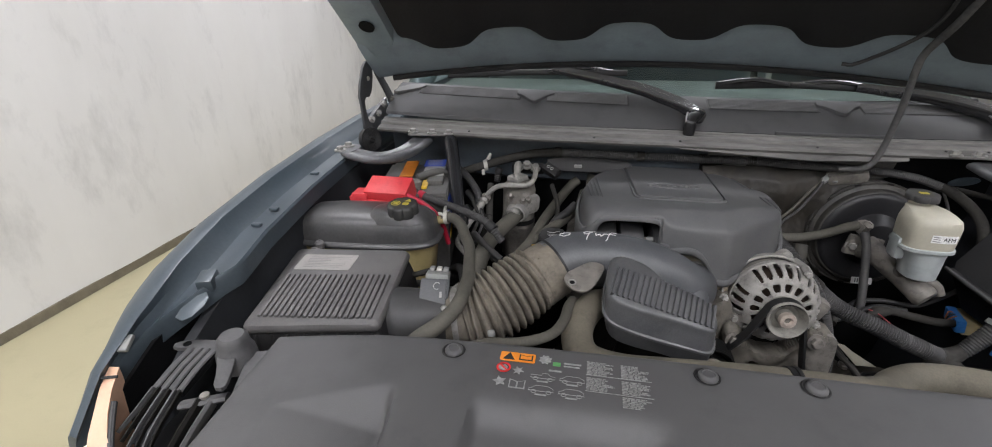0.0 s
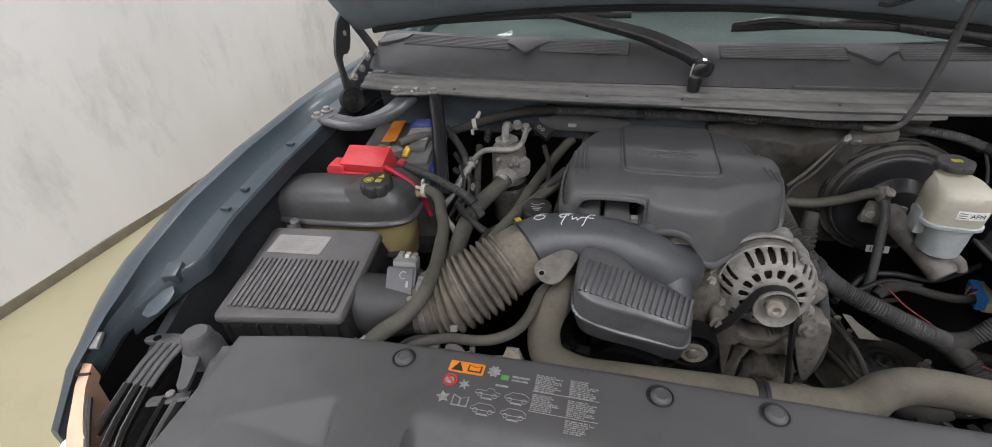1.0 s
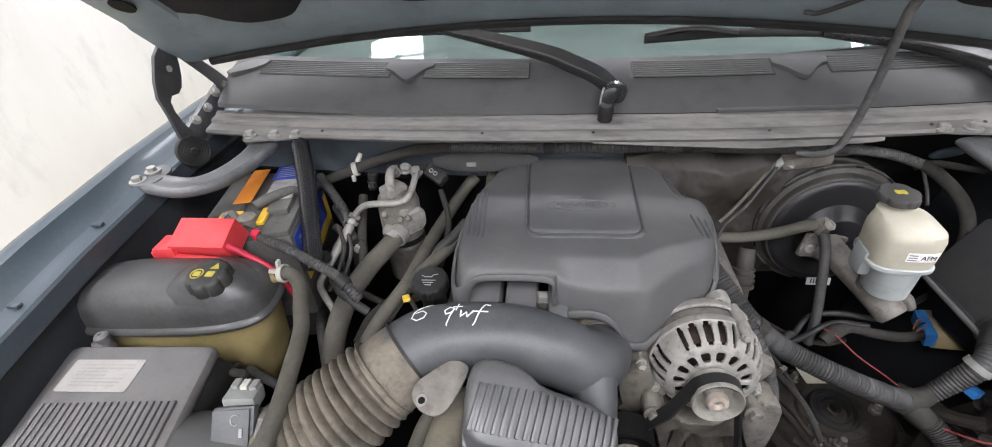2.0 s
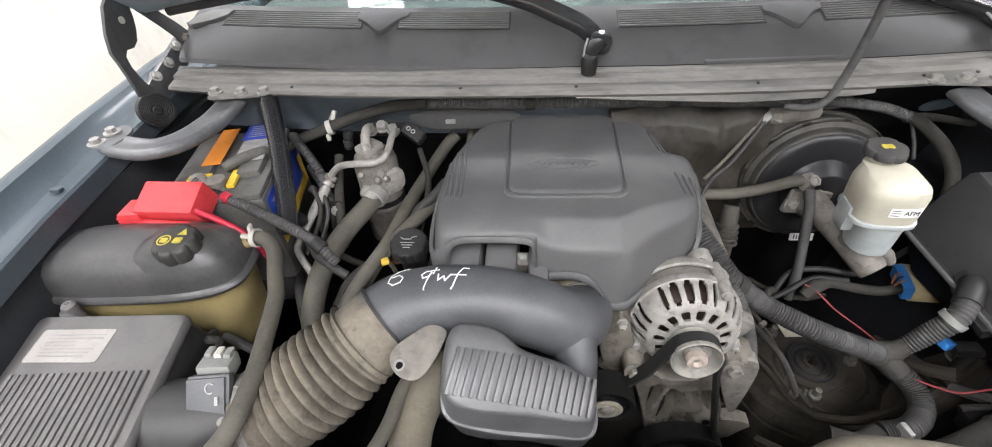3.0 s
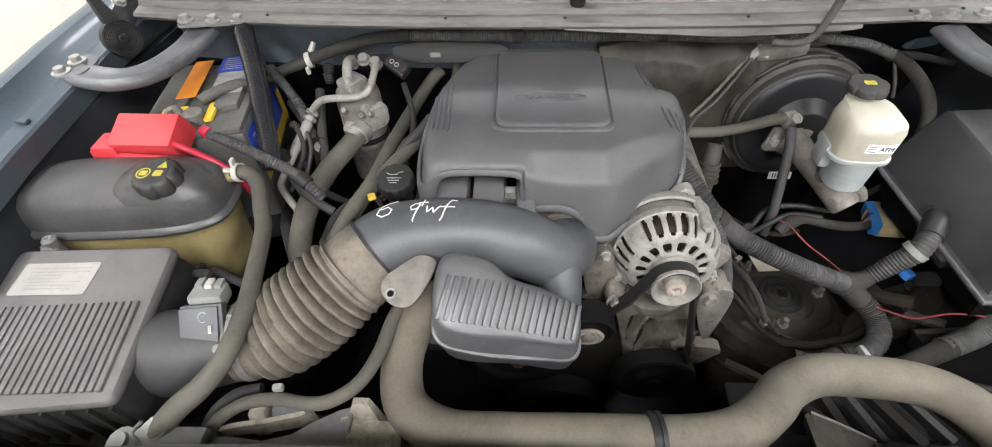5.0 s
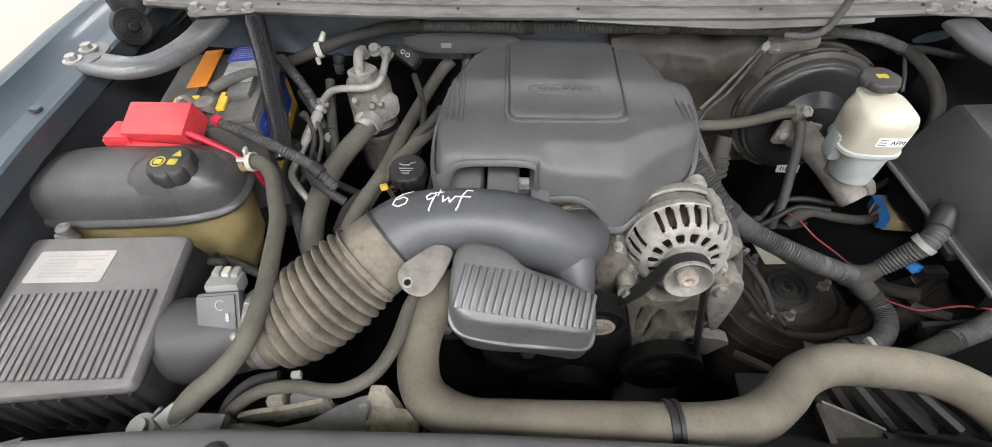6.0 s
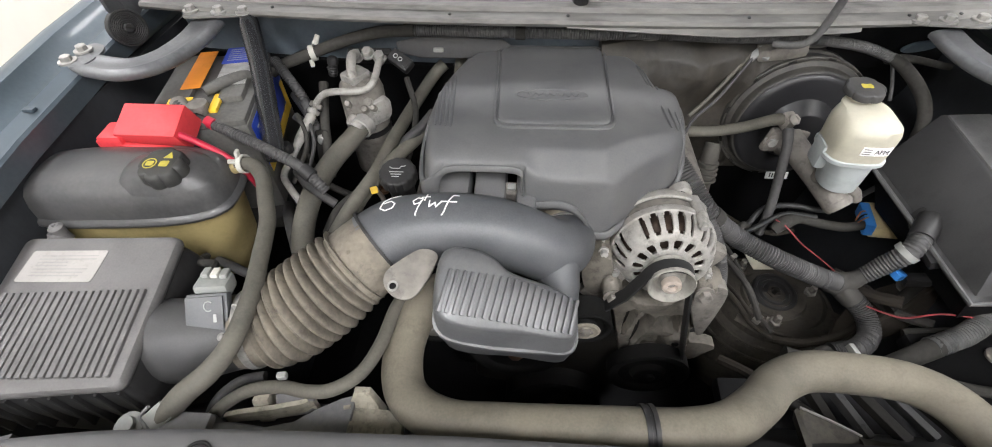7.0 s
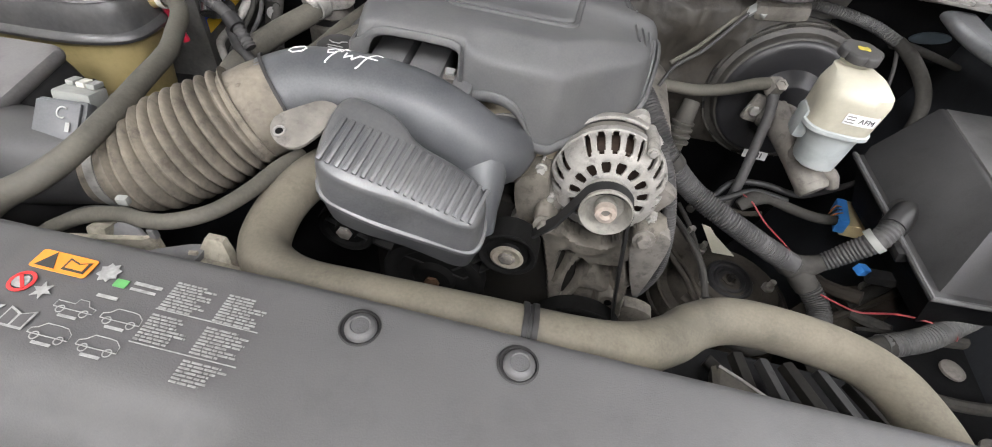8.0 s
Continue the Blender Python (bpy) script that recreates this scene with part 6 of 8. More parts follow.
# ---------------------------------------------------------------- battery corner
PALELABEL = mat("scuffed_pale_label", (0.34, 0.335, 0.325), 0.5, vary=0.4, scale=60, dust=0.4, dust_colour=(0.2, 0.19, 0.18), bump=0.05, patch=20, grime=0.3)
bat = thing("battery", (-0.635, 1.13, 0.95), "dusty black battery with orange, blue and yellow labels", "battery")
MB = pose(-0.617, 1.124, 1.07, 0, 0, 11.5)
part("case", box((0.174, 0.238, 0.19), turn=MB, bevel=0.006), BATTERY, bat)
part("lid", box((0.170, 0.232, 0.012), turn=MB @ pose(0, 0, 0.099), bevel=0.004), BATTERY, bat)
for dx, w, z in ((-0.045, 0.052, 0.012), (0.052, 0.040, 0.016)):
    part("lid_block", box((w, 0.165, z), turn=MB @ pose(dx, 0.025, 0.108), bevel=0.004), BATTERY, bat)
part("orange_label", slab(rounded(0.034, 0.132, 0.002), 0.0008, MB @ pose(-0.024, 0.048, 0.1145), 0), ORANGE, bat, smooth=False)
part("blue_label", slab(rounded(0.056, 0.060, 0.002), 0.0008, MB @ pose(0.040, 0.087, 0.1166), 0), BLUE, bat, smooth=False)
part("white_label", slab(rounded(0.054, 0.076, 0.002), 0.0008, MB @ pose(0.044, 0.018, 0.1166), 0), PALELABEL, bat, smooth=False)
for k in range(6):
    part("print", slab([(-0.02, -0.001), (0.02, -0.001), (0.02, 0.001), (-0.02, 0.001)], 0.0004, MB @ pose(0.040, 0.108 - 0.008 * k, 0.1176), 0), INK, bat, smooth=False)
part("yellow_label", slab(rounded(0.040, 0.030, 0.002), 0.0008, MB @ pose(-0.030, -0.062, 0.1146), 0), YELLOW, bat, smooth=False)
part("pale_label", slab(rounded(0.026, 0.022, 0.002), 0.0008, MB @ pose(-0.012, -0.070, 0.1152), 0), FADED, bat, smooth=False)
part("yellow_stripe", box((0.014, 0.050, 0.008), turn=MB @ pose(0.030, -0.065, 0.110), bevel=0.003), YELLOW, bat)
ms = MB @ pose(0.0875, 0.0, 0.0) @ Matrix(((0, 0, 1, 0), (1, 0, 0, 0), (0, 1, 0, 0), (0, 0, 0, 1)))
part("side_label", slab(rounded(0.215, 0.10, 0.003), 0.0008, ms @ pose(0, 0.036, 0), 0), BLUE, bat, "deep blue wraparound side label", smooth=False)
part("side_stripe", slab(rounded(0.215, 0.022, 0.002), 0.0006, ms @ pose(0, -0.005, 0.001), 0), YELLOW, bat, smooth=False)
part("side_stripe", slab(rounded(0.020, 0.06, 0.002), 0.0006, ms @ pose(0.096, 0.02, 0.0012), 0), YELLOW, bat, smooth=False)
for k in range(5):
    part("side_print", slab([(-0.03, -0.0016), (0.03, -0.0016), (0.03, 0.0016), (-0.03, 0.0016)], 0.0006, ms @ pose(-0.06, 0.030 + 0.010 * k, 0.001), 0), INK, bat, smooth=False)
part("tray", box((0.22, 0.30, 0.03), turn=MB @ pose(0, 0, -0.11), bevel=0.008), BLACK, bat)
part("terminal", lathe([(0.012, 0), (0.012, 0.02), (0.016, 0.022), (0.016, 0.030), (0.010, 0.034), (0.001, 0.034)], 16, MB @ pose(0.01, -0.085, 0.095)), GREYALU, bat)

rc = thing("terminal_cover", (-0.63, 0.975, 1.17), "bright red plastic battery terminal cover", "cover")
part("main_box", box((0.101, 0.058, 0.046), (-0.630, 0.988, 1.186), (22, 0, -1), bevel=0.0030), RED, rc)
part("step_box", box((0.036, 0.042, 0.024), (-0.692, 0.972, 1.180), (0, 0, 4), bevel=0.003), RED, rc)
part("hinge_lug", box((0.010, 0.026, 0.012), (-0.711, 0.965, 1.178), (0, 0, 4), bevel=0.002), RED, rc)
part("skirt", box((0.092, 0.010, 0.010), (-0.635, 0.952, 1.173), (0, 0, -5), bevel=0.003), RED, rc)
hose("red_cable", [(-0.592, 0.968, 1.192), (-0.560, 0.960, 1.184), (-0.520, 0.955, 1.160), (-0.500, 0.955, 1.13), (-0.49, 0.96, 1.08)], 0.0055, REDWIRE, "bright red battery cable", category="cable", seg=10)
g = hose("ground_cable", [(-0.628, 1.045, 1.190), (-0.600, 1.030, 1.180), (-0.565, 1.022, 1.168), (-0.500, 0.996, 1.160), (-0.445, 0.970, 1.154), (-0.395, 0.948, 1.142), (-0.36, 0.93, 1.11)], 0.0085, CONDUIT, "black corrugated battery cable", ribs=(0.006, 0.0015), category="cable")
part("red_sleeve", sweep([(-0.575, 1.0255, 1.1715), (-0.562, 1.021, 1.1680)], 0.0100, 12), REDWIRE, g)
part("lug", sweep([(-0.632, 1.055, 1.190), (-0.605, 1.034, 1.184)], [0.014, 0.010], 10, flat=(1, 0.7)), GREYALU, g)
part("boot", sweep([(-0.395, 0.948, 1.142), (-0.380, 0.940, 1.132)], 0.0115, 12), BLACK, g)
hose("battery_strap", [(-0.60, 1.085, 1.190), (-0.575, 1.115, 1.192), (-0.55, 1.145, 1.187), (-0.54, 1.16, 1.16)], [0.009, 0.010, 0.009, 0.008], BATTERY, "dusty black hold-down over the battery", category="strap")

# ---------------------------------------------------------------- air-conditioning corner
ac = thing("accumulator", (-0.345, 1.165, 1.0), "silver air-conditioning canister with pipes and fittings", "canister")
MA = facing((-0.366, 1.186, 0.945), (0.03, -0.03, 1)) @ Matrix.Diagonal((1.1, 1.1, 1.0, 1.0))
part("canister", lathe([(0.030, 0.0), (0.038, 0.012), (0.038, 0.095), (0.0395, 0.098), (0.0395, 0.104), (0.038, 0.107), (0.038, 0.195), (0.035, 0.208), (0.027, 0.217), (0.012, 0.221), (0.001, 0.2215)], 32, MA), GREYALU, ac)
part("band", lathe([(0.0385, 0.108), (0.040, 0.108), (0.040, 0.120), (0.0385, 0.120)], 32, MA, closed=True), BLACK, ac)
part("top_block", box((0.040, 0.034, 0.016), turn=MA @ pose(-0.003, 0.004, 0.224, 0, 0, 12), bevel=0.005), ALU, ac)
part("side_block", loft([[tuple(MA @ Vector((0.004 + a * w, -0.030 - d, 0.165 + b * h))) for a, b in rounded(1, 1, 0.32, 4)] for d, w, h in ((0, 0.052, 0.052), (0.010, 0.052, 0.052), (0.014, 0.046, 0.046), (0.015, 0.03, 0.03))]), ALU, ac)
part("block_collar", lathe([(0.016, 0), (0.0205, 0.003), (0.0205, 0.016), (0.017, 0.022), (0.001, 0.022)], 20, facing((-0.362, 1.142, 1.100), (-0.35, -0.8, -0.5))), ALU, ac)
for q, r, hgt in (((-0.346, 1.146, 1.116), 0.009, 0.026), ((-0.332, 1.150, 1.117), 0.007, 0.022), ((-0.377, 1.146, 1.128), 0.008, 0.018), ((-0.340, 1.148, 1.132), 0.010, 0.012)):
    part("valve_stem", lathe([(r, 0), (r, hgt * 0.5), (r * 0.8, hgt * 0.55), (r * 0.8, hgt * 0.85), (r * 0.55, hgt), (0.001, hgt)], 14, facing(q, (0.1, -0.7, 0.6))), GREYALU, ac)
part("pipe", sweep([(-0.365, 1.214, 1.182), (-0.366, 1.207, 1.196), (-0.366, 1.188, 1.201), (-0.365, 1.170, 1.188), (-0.3635, 1.166, 1.155)], 0.0088, 14), ALU, ac, "silver bent pipe")
part("pipe", sweep([(-0.322, 1.214, 1.178), (-0.320, 1.200, 1.188), (-0.319, 1.175, 1.185), (-0.320, 1.152, 1.178), (-0.330, 1.137, 1.169), (-0.354, 1.131, 1.166), (-0.387, 1.131, 1.165), (-0.412, 1.134, 1.158), (-0.432, 1.138, 1.140), (-0.440, 1.138, 1.128), (-0.452, 1.120, 1.108), (-0.465, 1.096, 1.088), (-0.478, 1.072, 1.068), (-0.490, 1.052, 1.052), (-0.490, 1.030, 1.046), (-0.470, 1.004, 1.042), (-0.446, 0.98, 1.030), (-0.43, 0.96, 1.0)], 0.0065, 12), ALU, ac, "thin silver liquid pipe")
AX = (-0.42, -0.75, -0.62)
part("fitting", lathe([(0.010, 0), (0.0128, 0.0015), (0.0128, 0.0095), (0.010, 0.011)], 6, facing((-0.438, 1.146, 1.130), AX)), GREYALU, ac, smooth=False)
part("fitting", lathe([(0.0105, 0), (0.0118, 0.001), (0.0118, 0.007), (0.010, 0.009)], 6, facing((-0.4432, 1.1366, 1.1222), AX, 25)), ALU, ac, smooth=False)
part("filter_tube", lathe([(0.0075, 0), (0.0092, 0.003), (0.0094, 0.052), (0.0080, 0.060), (0.0066, 0.068), (0.001, 0.068)], 18, facing((-0.4475, 1.129, 1.116), AX)), ALU, ac, "thicker silver filter tube")
part("port_cap", lathe([(0.010, 0), (0.011, 0.012), (0.008, 0.018), (0.001, 0.018)], 14, facing((-0.478, 1.060, 1.085), (0, -0.2, 1))), BLACK, ac)
for q in ((-0.368, 1.220, 1.184), (-0.346, 1.222, 1.188), (-0.324, 1.220, 1.182)):
    part("flange_nut", bolt(q, (0, -0.5, 1), 0.010, 0.014, 0.013), STEEL, ac)
part("flange", box((0.086, 0.016, 0.030), (-0.345, 1.232, 1.180), (20, 0, 0), bevel=0.006), BLACK, ac)
sw = thing("pressure_plug", (-0.275, 1.20, 1.19), "black sensor plug with a white mark beside the canister", "connector")
mpl = pose(-0.281, 1.206, 1.184, 30, 20, -30)
part("plug", box((0.046, 0.026, 0.020), turn=mpl, bevel=0.005), BLACK, sw)
for d in (-0.010, 0.001):
    part("mark", lathe([(0.0030, 0), (0.0044, 0), (0.0044, 0.0006), (0.0030, 0.0006)], 14, mpl @ pose(d, 0, 0.0102), closed=True), INK, sw)
part("latch", box((0.010, 0.016, 0.006), turn=mpl @ pose(0.016, 0, 0.010), bevel=0.002), BLACK, sw)
oil = thing("oil_filler_cap", (-0.248, 0.966, 1.09), "black ribbed oil filler cap on its neck", "cap")
part("neck", lathe([(0.022, 0), (0.022, 0.06), (0.026, 0.066), (0.001, 0.066)], 20, pose(-0.256, 0.994, 1.028, 8, 0, 0)), BLACK, oil)
oc = screw_cap((-0.256, 0.986, 1.090), 0.031, 0.022, 14, oil, BLACK, (0, -0.15, 1))
mo = facing((-0.256, 0.983, 1.1128), (0, -0.15, 1))
part("cap_print", sweep([tuple(mo @ Vector((a, b, 0.0004))) for a, b in ((-0.013, 0.006), (-0.008, 0.003), (0.004, 0.003), (0.006, 0.007), (0.014, 0.009))], 0.0009, 5, straight=True), INK, oc)
for k in range(3):
    part("cap_print", slab([(-0.012 + 0.003 * k, -0.001), (0.012 - 0.003 * k, -0.001), (0.012 - 0.003 * k, 0.0006), (-0.012 + 0.003 * k, 0.0006)], 0.0005, mo @ pose(0, -0.004 - 0.005 * k, 0), 0), INK, oc)
dip = thing("dipstick", (-0.292, 0.955, 1.08), "bright yellow dipstick handle", "dipstick")
part("handle", box((0.012, 0.020, 0.006), (-0.291, 0.953, 1.094), (-20, 0, 25), bevel=0.002), YELLOW, dip)
part("stem", sweep([(-0.291, 0.960, 1.090), (-0.29, 0.98, 1.04), (-0.28, 1.0, 0.9)], 0.004, 8), GREYALU, dip)

# ---------------------------------------------------------------- firewall loom
loom = hose("firewall_loom", [(-0.262, 1.260, 1.217), (-0.20, 1.256, 1.219), (-0.10, 1.250, 1.220), (0.073, 1.246, 1.220), (0.20, 1.247, 1.220), (0.301, 1.249, 1.214), (0.42, 1.262, 1.206), (0.50, 1.268, 1.200), (0.575, 1.268, 1.188), (0.634, 1.256, 1.170)], [0.0100] * 5 + [0.0095, 0.0092, 0.0092, 0.0092, 0.0092], PALECONDUIT, "long corrugated wiring loom along the firewall", ribs=(0.0046, 0.0018), category="loom")
part("taped_tail", sweep([(0.624, 1.259, 1.174), (0.645, 1.245, 1.163), (0.662, 1.215, 1.147), (0.673, 1.185, 1.126), (0.678, 1.165, 1.098), (0.680, 1.155, 1.06)], [0.0098, 0.0110, 0.0112, 0.0110, 0.0108, 0.0105], 16), TAPE, loom, "smooth black taped stretch")
part("taped_branch", sweep([(0.622, 1.262, 1.168), (0.683, 1.285, 1.1567), (0.7667, 1.29, 1.1382)], [0.009, 0.0075, 0.006], 10), TAPE, loom)
part("taped_end", sweep([(-0.545, 1.215, 1.150), (-0.52, 1.222, 1.165), (-0.455, 1.243, 1.182), (-0.40, 1.256, 1.197), (-0.332, 1.262, 1.212), (-0.255, 1.260, 1.217)], [0.0095, 0.0105, 0.0110, 0.0112, 0.0112, 0.0105], 16), TAPE, loom, "smooth black taped stretch")
for x in (-0.27, -0.06, 0.09, 0.20):
    part("tape_band", lathe([(0.0098, -0.009), (0.0122, -0.009), (0.0122, 0.009), (0.0098, 0.009)], 16, facing((x, 1.249 if x > -0.2 else 1.259, 1.2195), (1, 0, 0)), closed=True), TAPE, loom)
wc = thing("loom_clip", (-0.462, 1.244, 1.17), "white plastic loom clip", "clip")
part("band", lathe([(0.0125, -0.005), (0.0150, -0.005), (0.0150, 0.005), (0.0125, 0.005)], 18, facing((-0.462, 1.241, 1.180), (1, 0.3, 0.15)), closed=True), WHITEPLASTIC, wc)
part("stem", sweep([(-0.458, 1.250, 1.192), (-0.452, 1.262, 1.206)], [0.006, 0.0045], 8), WHITEPLASTIC, wc)
part("tail", box((0.008, 0.012, 0.016), (-0.468, 1.236, 1.163), (0, 0, 20), bevel=0.002), WHITEPLASTIC, wc)
gs = thing("loom_tray", (-0.21, 1.255, 1.19), "grey plastic tray holding the loom", "bracket")
part("tray", slab([(q[0], q[1]) for q in soften([(-0.10, 0.018), (0.10, 0.018), (0.13, 0.0), (0.07, -0.02), (-0.09, -0.02)], 1)], 0.006, frame_of((-0.20, 1.250, 1.190), (1, 0, 0), (0, 0.5, 0.9)), 0.002), BLACK, gs)
part("clip", box((0.02, 0.008, 0.008), (-0.215, 1.243, 1.188), bevel=0.002), GREYPLASTIC, gs)
hose("washer_hose", [tuple(on_hood(0.470, 0.30, 0.045)), tuple(on_hood(0.464, 0.23, 0.062)), (0.460, 1.188, 1.475), (0.458, 1.196, 1.440), (0.459, 1.20, 1.400), (0.456, 1.20, 1.345), (0.448, 1.20, 1.282), (0.436, 1.20, 1.240), (0.415, 1.205, 1.223), (0.385, 1.225, 1.216)], [0.0075, 0.0075, 0.0074, 0.0072, 0.0070, 0.0068, 0.0066, 0.0064, 0.0062, 0.0062], PALECONDUIT, "dusty grey washer hose hanging from the hood to the cowl")
hose("hood_wire", [tuple(on_hood(0.42, 0.34, 0.06)), tuple(on_hood(0.44, 0.20, 0.055)), tuple(on_hood(0.38, 0.08, 0.052)), tuple(on_hood(0.355, 0.06, 0.045))], 0.004, CONDUIT, "thin black hose under the hood beam", seg=8)
rl = thing("firewall_fitting", (0.38, 1.22, 1.18), "corroded pale fitting and pipe on the firewall", "pipe")
part("grommet", box((0.09, 0.03, 0.030), (0.420, 1.255, 1.188), (10, -8, 0), bevel=0.012), GREYALU, rl)
part("clip", box((0.030, 0.014, 0.012), (0.376, 1.250, 1.183), (30, -38, 20), bevel=0.003), GREYPLASTIC, rl)
part("clip_tail", box((0.008, 0.020, 0.006), (0.388, 1.244, 1.180), (10, -20, 50), bevel=0.002), GREYPLASTIC, rl)
part("pipe", sweep([(0.372, 1.246, 1.180), (0.345, 1.221, 1.156), (0.308, 1.190, 1.122), (0.267, 1.160, 1.100), (0.25, 1.14, 1.07)], 0.0032, 10), CONDUIT, rl)
part("pipe", sweep([(0.366, 1.250, 1.183), (0.345, 1.232, 1.165), (0.299, 1.200, 1.122), (0.26, 1.17, 1.10)], 0.0034, 10), RUBBER, rl)
hose("speed_cable", [(0.630, 1.258, 1.166), (0.634, 1.248, 1.150), (0.634, 1.230, 1.134), (0.632, 1.2105, 1.113)], 0.0032, CONDUIT, "thin wire dropping from the loom", category="cable", seg=8)

# ---------------------------------------------------------------- brakes
boost = thing("brake_booster", (0.47, 1.24, 0.9), "black round brake booster with a scuffed rim", "brake booster")
MBO = facing((0.486, 1.232, 1.050), (0.0, -1, 0.06)) @ Matrix.Scale(0.93, 4)
part("shell", lathe([(0.118, -0.075), (0.130, -0.070), (0.136, -0.030), (0.139, -0.012), (0.139, 0.000), (0.133, 0.003), (0.127, 0.005), (0.1245, 0.014), (0.1215, 0.022), (0.1160, 0.028), (0.108, 0.0305), (0.090, 0.031), (0.070, 0.033), (0.060, 0.044), (0.050, 0.058), (0.046, 0.060), (0.001, 0.060)], 56, MBO), BOOST, boost)
BRIM = mat("dusty_booster_rim", (0.014, 0.0135, 0.013), 0.42, vary=0.5, dust=0.62, dust_colour=(0.095, 0.088, 0.075), bump=0.3, patch=9, grime=0.95)
part("rim", lathe([(0.134, -0.014), (0.1425, -0.012), (0.1445, -0.008), (0.1445, 0.000), (0.1425, 0.002), (0.136, 0.001)], 56, MBO, closed=True), BRIM, boost, "worn dusty crimped rim")
part("shoulder", lathe([(0.1385, 0.0005), (0.1380, 0.0045), (0.1335, 0.0065), (0.1290, 0.0085), (0.1265, 0.0165), (0.1245, 0.0220), (0.1225, 0.0235)], 56, MBO), BRIM, boost, "dusty pressed shoulder")
part("drum", lathe([(0.124, -0.090), (0.1375, -0.082), (0.1405, -0.060), (0.1405, -0.041), (0.132, -0.040)], 56, MBO, closed=True), BRIM, boost, "dusty booster drum")
for k in range(12):
    a = radians(20 + 30 * k)
    part("crimp", box((0.016, 0.005, 0.010), turn=MBO @ pose(0.141 * math.cos(a), 0.141 * math.sin(a), -0.003, 0, 0, math.degrees(a) + 90), bevel=0.001), GRIME, boost)
part("stud_nut", bolt(tuple(MBO @ Vector((-0.040, -0.005, 0.055))), (0, -1, 0.06), 0.010, 0.016, 0.016), STEEL, boost)
part("sticker", slab(rounded(0.045, 0.016, 0.001), 0.0008, frame_of((0.480, 1.176, 0.953), (1, 0, 0), (0, 0.25, 0.95)), 0), LABEL, boost, smooth=False)
for k in range(6):
    part("sticker_print", slab([(-0.0012, -0.005), (0.0012, -0.005), (0.0012, 0.005), (-0.0012, 0.005)], 0.0005, frame_of((0.466 + 0.005 * k, 1.1755, 0.9535), (1, 0, 0), (0, 0.25, 0.95)), 0), DARKINK, boost, smooth=False)

mc = thing("master_cylinder", (0.5, 1.09, 1.0), "weathered aluminium brake master cylinder", "brake cylinder")
part("bore", sweep([(0.462, 1.172, 1.045), (0.475, 1.150, 1.040), (0.505, 1.100, 1.018), (0.535, 1.055, 0.992)], [0.030, 0.024, 0.024, 0.025], 20), GREYALU, mc)
part("end_cap", lathe([(0.025, 0), (0.026, 0.006), (0.022, 0.014), (0.001, 0.015)], 20, facing((0.532, 1.058, 0.995), (0.5, -0.75, -0.43))), GREYALU, mc)
part("mount_flange", box((0.085, 0.014, 0.05), (0.455, 1.170, 1.048), (0, 12, 12), bevel=0.012), GREYALU, mc)
part("port", lathe([(0.015, 0), (0.0165, 0.004), (0.0165, 0.020), (0.012, 0.022), (0.001, 0.022)], 18, facing((0.500, 1.092, 1.022), (0.1, -0.35, 1))), GREYALU, mc)
part("boss", sweep([(0.515, 1.085, 1.02), (0.560, 1.075, 1.010), (0.575, 1.070, 0.99)], [0.014, 0.012, 0.010], 12), GREYALU, mc)
for q in ((0.425, 1.162, 1.052), (0.490, 1.168, 1.040)):
    part("nut", bolt(q, (0, -1, 0.1), 0.009, 0.012, 0.013), STEEL, mc)
RCAP = (0.4965, 1.106, 1.184)
rv = thing("brake_fluid_reservoir", (0.525, 1.10, 1.05), "aged cream brake fluid reservoir with black cap and white tag", "reservoir")


def rv_ring(z, hx, hy, dx=0.0, dy=0.0, p=3.4):
    return superring(0.503 + dx, 1.070 + dy, z - 0.008 * max(0.0, min(1.0, (1.15 - z) / 0.03)), hx * 1.27, hy * 0.92, p, 48, -4)


part("lower_body", loft([rv_ring(1.042, 0.019, 0.028, 0.010, -0.004, 2.3), rv_ring(1.048, 0.025, 0.036, 0.009, -0.004, 2.3), rv_ring(1.075, 0.0275, 0.041, 0.007, -0.002, 2.4), rv_ring(1.098, 0.0300, 0.044, 0.004, 0, 2.6), rv_ring(1.112, 0.0335, 0.0460, 0, 0, 3.0)]), MILKY, rv, "milky lower chamber holding fluid")
part("seam", loft([rv_ring(1.112, 0.0345, 0.0465), rv_ring(1.1135, 0.0385, 0.0505), rv_ring(1.1195, 0.0385, 0.0505), rv_ring(1.121, 0.0355, 0.0475)]), MILKY, rv)
part("upper_body", loft([rv_ring(1.119, 0.0358, 0.0478), rv_ring(1.145, 0.0368, 0.049), rv_ring(1.160, 0.0368, 0.049), rv_ring(1.171, 0.0345, 0.0465, 0, 0.001), rv_ring(1.178, 0.0300, 0.040, -0.002, 0.005), rv_ring(1.183, 0.0235, 0.029, -0.007, 0.017), rv_ring(1.185, 0.010, 0.012, -0.011, 0.030)]), CREAM, rv)
part("side_pocket", box((0.020, 0.040, 0.050), (0.463, 1.074, 1.100), (0, 0, -4), bevel=0.008), MILKY, rv)
part("neck", lathe([(0.020, -0.03), (0.0195, 0.012), (0.001, 0.012)], 24, pose(*RCAP)), CREAM, rv)
bc = screw_cap((RCAP[0], RCAP[1], RCAP[2] + 0.010), 0.0285, 0.0130, 6, rv, CONDUIT, (0, -0.05, 1))
